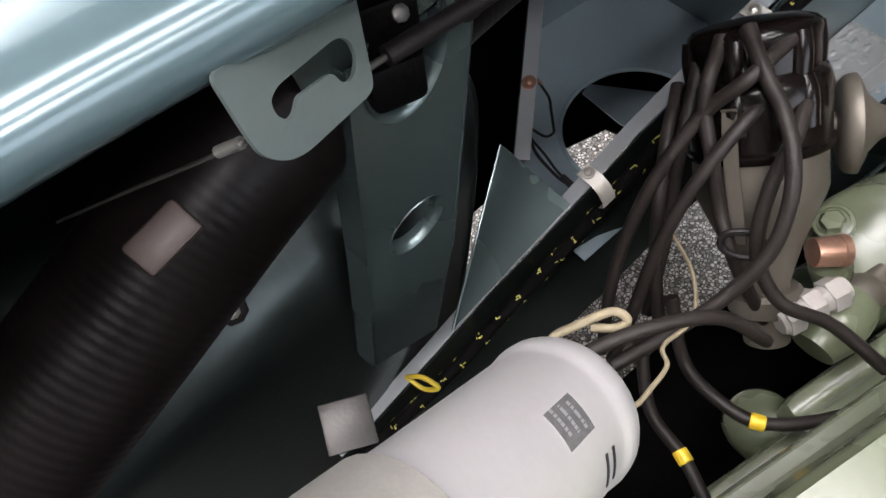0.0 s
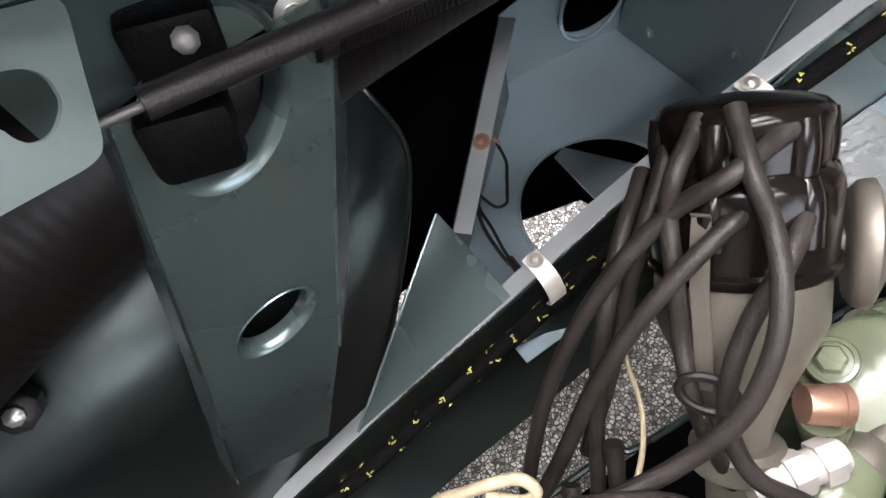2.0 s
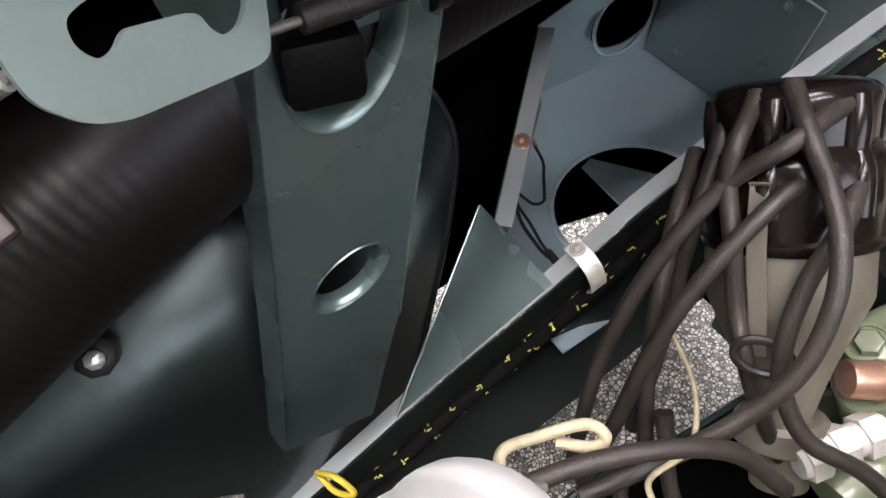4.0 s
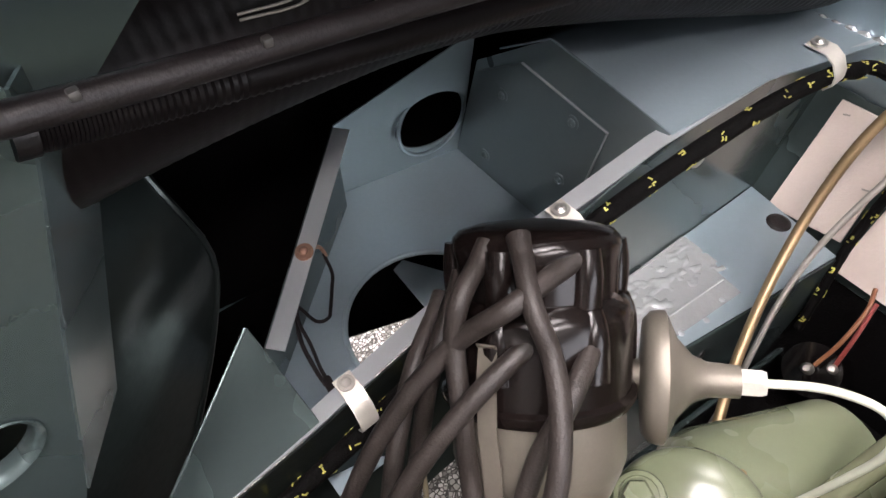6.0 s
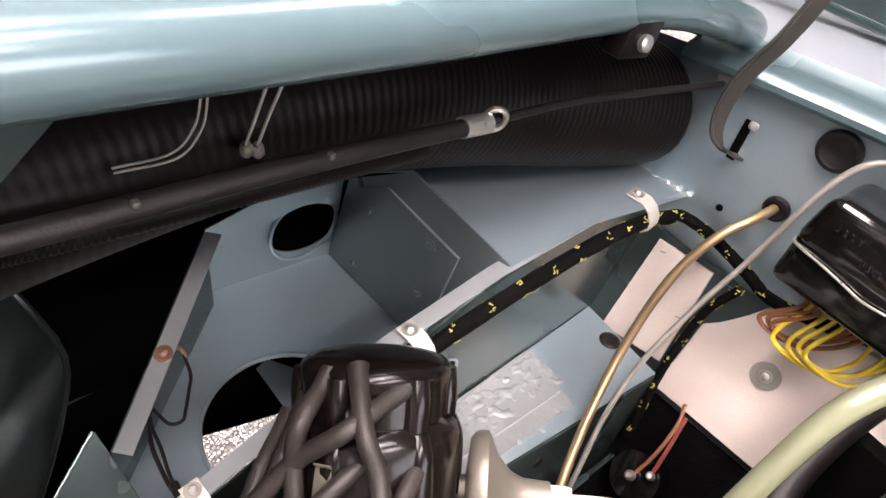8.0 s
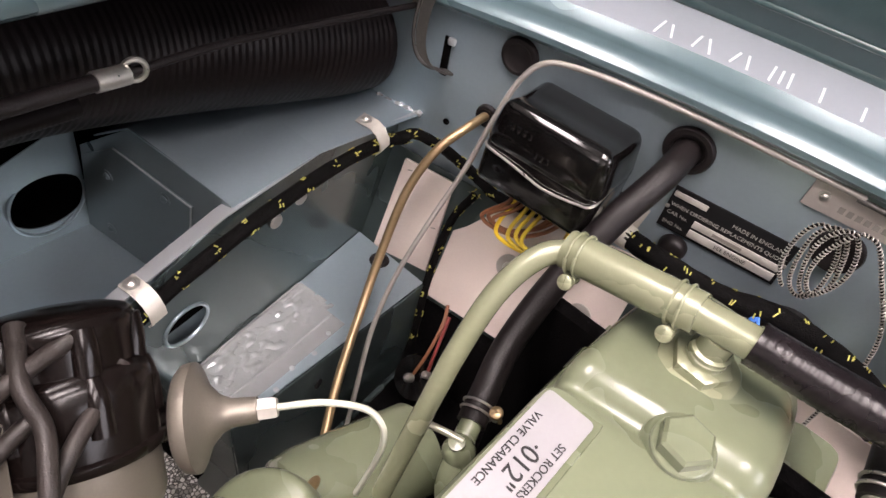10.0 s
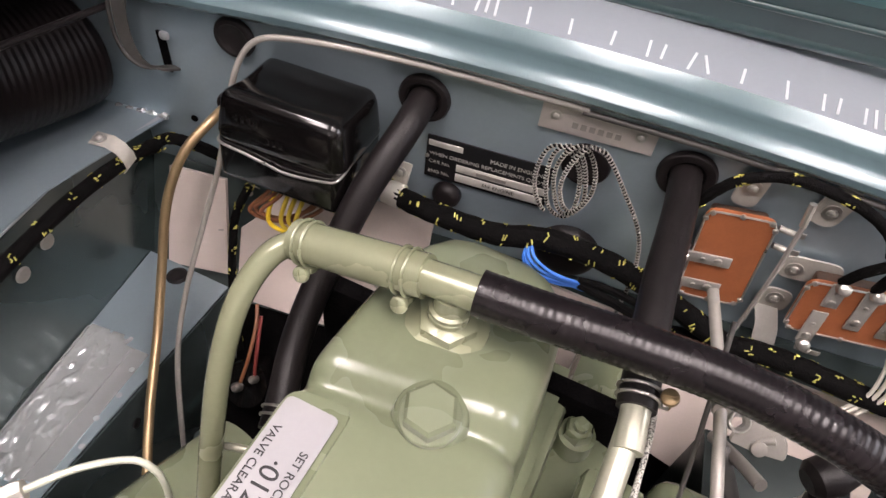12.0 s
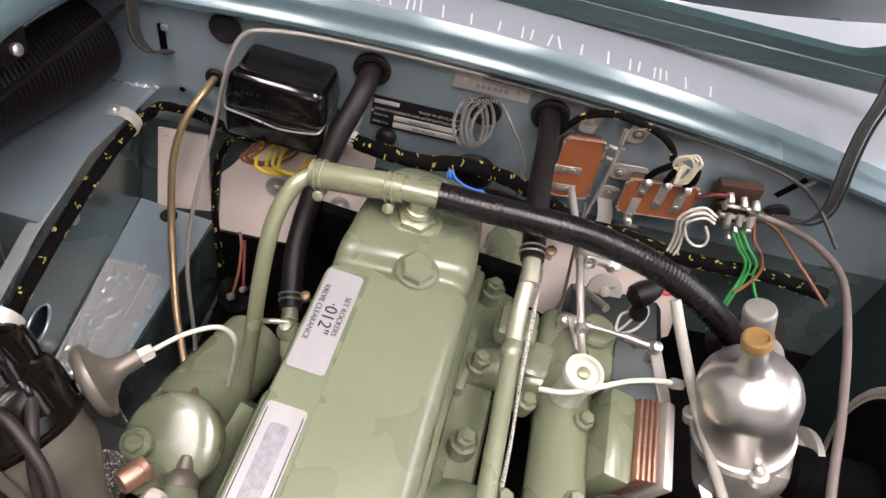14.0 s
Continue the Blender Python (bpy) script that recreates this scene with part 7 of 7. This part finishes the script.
part("union", lathe([(0.006, 0), (0.007, 0.004), (0.006, 0.014)], (0.390, -0.336, 0.780), (0.9, 0.1, -0.1), 6), ZINC, fuel)
shaft = thing("speedo_cable", "ribbed grey cable beside the water tube", "cable")
part("cable", add_tube(bmesh.new(), smooth_path([(0.252, -0.12, 0.72), (0.250, -0.20, 0.755), (0.243, -0.26, 0.757), (0.236, -0.33, 0.742), (0.228, -0.43, 0.73), (0.21, -0.55, 0.72)], 60), lambda t: 0.0026 + 0.0005 * math.sin(t * 1900), 8), CLOTH, shaft)
far_cable = thing("bonnet_cable", "grey-brown sheathed cable looping forward from the bulkhead", "cable")
part("cable", tube([(0.548, -0.022, 0.752), (0.575, -0.028, 0.756), (0.600, -0.045, 0.764), (0.626, -0.085, 0.778), (0.640, -0.139, 0.785), (0.607, -0.242, 0.80), (0.571, -0.348, 0.80), (0.542, -0.42, 0.80), (0.52, -0.5, 0.79)], 0.0050, 12), material("grey_brown_sheath", (0.17, 0.14, 0.13), 0.45, 0.1, 0.12, 40, 400, 0.1), far_cable)
part("ferrule", lathe([(0.008, -0.01), (0.010, -0.006), (0.010, 0.010), (0.007, 0.016)], (0.556, -0.024, 0.753), (1, -0.2, 0.1), 14), DULL, far_cable)
farstay = thing("bonnet_stay", "dull grey flat bonnet stay on the far side", "bonnet stay")
FA = smooth_path([(0.575, 0.0, 1.05), (0.585, -0.025, 0.98), (0.595, -0.026, 0.93), (0.611, -0.027, 0.88), (0.630, -0.028, 0.83), (0.640, -0.028, 0.79), (0.631, -0.026, 0.762), (0.612, -0.014, 0.748), (0.598, 0.003, 0.742)], 8)
part("arm", grid_sheet([[p + Vector((w, 0.4 * w, 0.3 * w)) for p in FA] for w in (-0.008, 0.008)], 0.003), DULL, farstay)
part("arm_rib", add_tube(bmesh.new(), [p + Vector((0.008, -0.003, 0.003)) for p in FA], 0.002, 8), DULL, farstay)
slot2 = thing("hinge_slot", "keyhole slot with a raised rim on the far bulkhead", "slot")
# black box again in place of the far slot's shaded inside
part("opening", box(pose(0.592, -0.001, 0.797, 0, 28, 0), (0.010, 0.003, 0.046), 0.001), BLACK_AND_SHADE, slot2)
part("raised_rim", box(pose(0.607, -0.004, 0.812, 0, 28, 0), (0.006, 0.007, 0.022), 0.0025), RAW, slot2)
rodu = thing("lip_pipe", "thin grey pipe running below the scuttle lip", "pipe", "small pipes")
part("pipe", tube([(0.135, -0.009, 0.866), (0.25, -0.010, lip_z(0.25) - 0.019), (0.40, -0.010, lip_z(0.40) - 0.019), (0.55, -0.012, lip_z(0.55) - 0.022), (0.62, -0.02, 0.80), (0.67, -0.06, 0.76)], 0.0028, 10), DULL, rodu)
part("pipe_clip", box(pose(0.30, -0.006, lip_z(0.30) - 0.019), (0.012, 0.010, 0.010), 0.002), GREYP, rodu)
for i in range(3):
    w = thing("loose_wire", "white loose wires hanging from a black boot", "wire", "loose wires")
    k = 0.006 * i
    part("wire", tube([(0.400 - k, -0.180, 0.716), (0.414 - 2 * k, -0.188, 0.696), (0.403 - 2 * k, -0.208 + k, 0.689), (0.385 - k, -0.222 + k, 0.690), (0.368, -0.230 + 0.5 * k, 0.692), (0.355, -0.236, 0.690)], 0.0019, 8), W_WHITE, w)
boot = thing("rubber_boot", "black rubber boot with a red wire", "boot")
part("boot", lathe([(0.010, -0.014), (0.016, -0.008), (0.017, 0.006), (0.013, 0.022), (0.008, 0.030)], (0.392, -0.182, 0.722), (0.75, 0.45, 0.25), 18), RUBBER, boot)
part("cuff", lathe([(0.0105, 0), (0.012, 0.004), (0.012, 0.012), (0.009, 0.014)], (0.398, -0.192, 0.706), (0.1, -0.25, -0.95), 16), RUBBER, boot)
part("red_wire", tube([(0.414, -0.170, 0.728), (0.428, -0.172, 0.722), (0.440, -0.168, 0.724)], 0.0028, 8), material("bright_red_wire", (0.45, 0.04, 0.05), 0.5, 0, 0.1, 90, 500), boot)
bars = thing("scuttle_drain", "black corrugated drain tube on the far side", "tube")
part("tube", lathe([(0.03, 0), (0.032, 0.01), (0.03, 0.02), (0.032, 0.03), (0.03, 0.1)], (0.60, -0.12, 0.56), (0.2, -0.2, 1), 24), RUBBER, bars)

# ---- origins at each thing's own place ----


def settle():
    """Put every mesh's origin at its middle and every thing's empty at its base."""
    metres = Matrix.Scale(CAR, 4) @ Matrix.Translation((0, 0, LIFT))
    for ob in [o for o in scene.objects if o.type == "MESH"]:
        if ob.name not in workshop:
            ob.data.transform(metres)
        if ob.data.users > 1 or not ob.data.vertices:
            continue
        co = np.empty(len(ob.data.vertices) * 3)
        ob.data.vertices.foreach_get("co", co)
        co = co.reshape(-1, 3)
        c = Vector((co.min(0) + co.max(0)) / 2)
        if ob.matrix_basis.translation.length > 1e-9:
            continue
        ob.data.transform(Matrix.Translation(-c))
        ob.location = c
        for child in ob.children:
            child.matrix_parent_inverse = Matrix.Translation(-c)
    for ob in [o for o in scene.objects if o.type == "EMPTY" and o.parent is None and o.children]:
        lo = np.full(3, 1e9)
        hi = -lo
        for ch in ob.children:
            b = np.array([ch.matrix_basis @ Vector(q) for q in ch.bound_box])
            lo, hi = np.minimum(lo, b.min(0)), np.maximum(hi, b.max(0))
        base = Vector(((lo[0] + hi[0]) / 2, (lo[1] + hi[1]) / 2, lo[2]))
        ob.location = base
        for ch in ob.children:
            ch.matrix_parent_inverse = Matrix.Translation(-base)


settle()
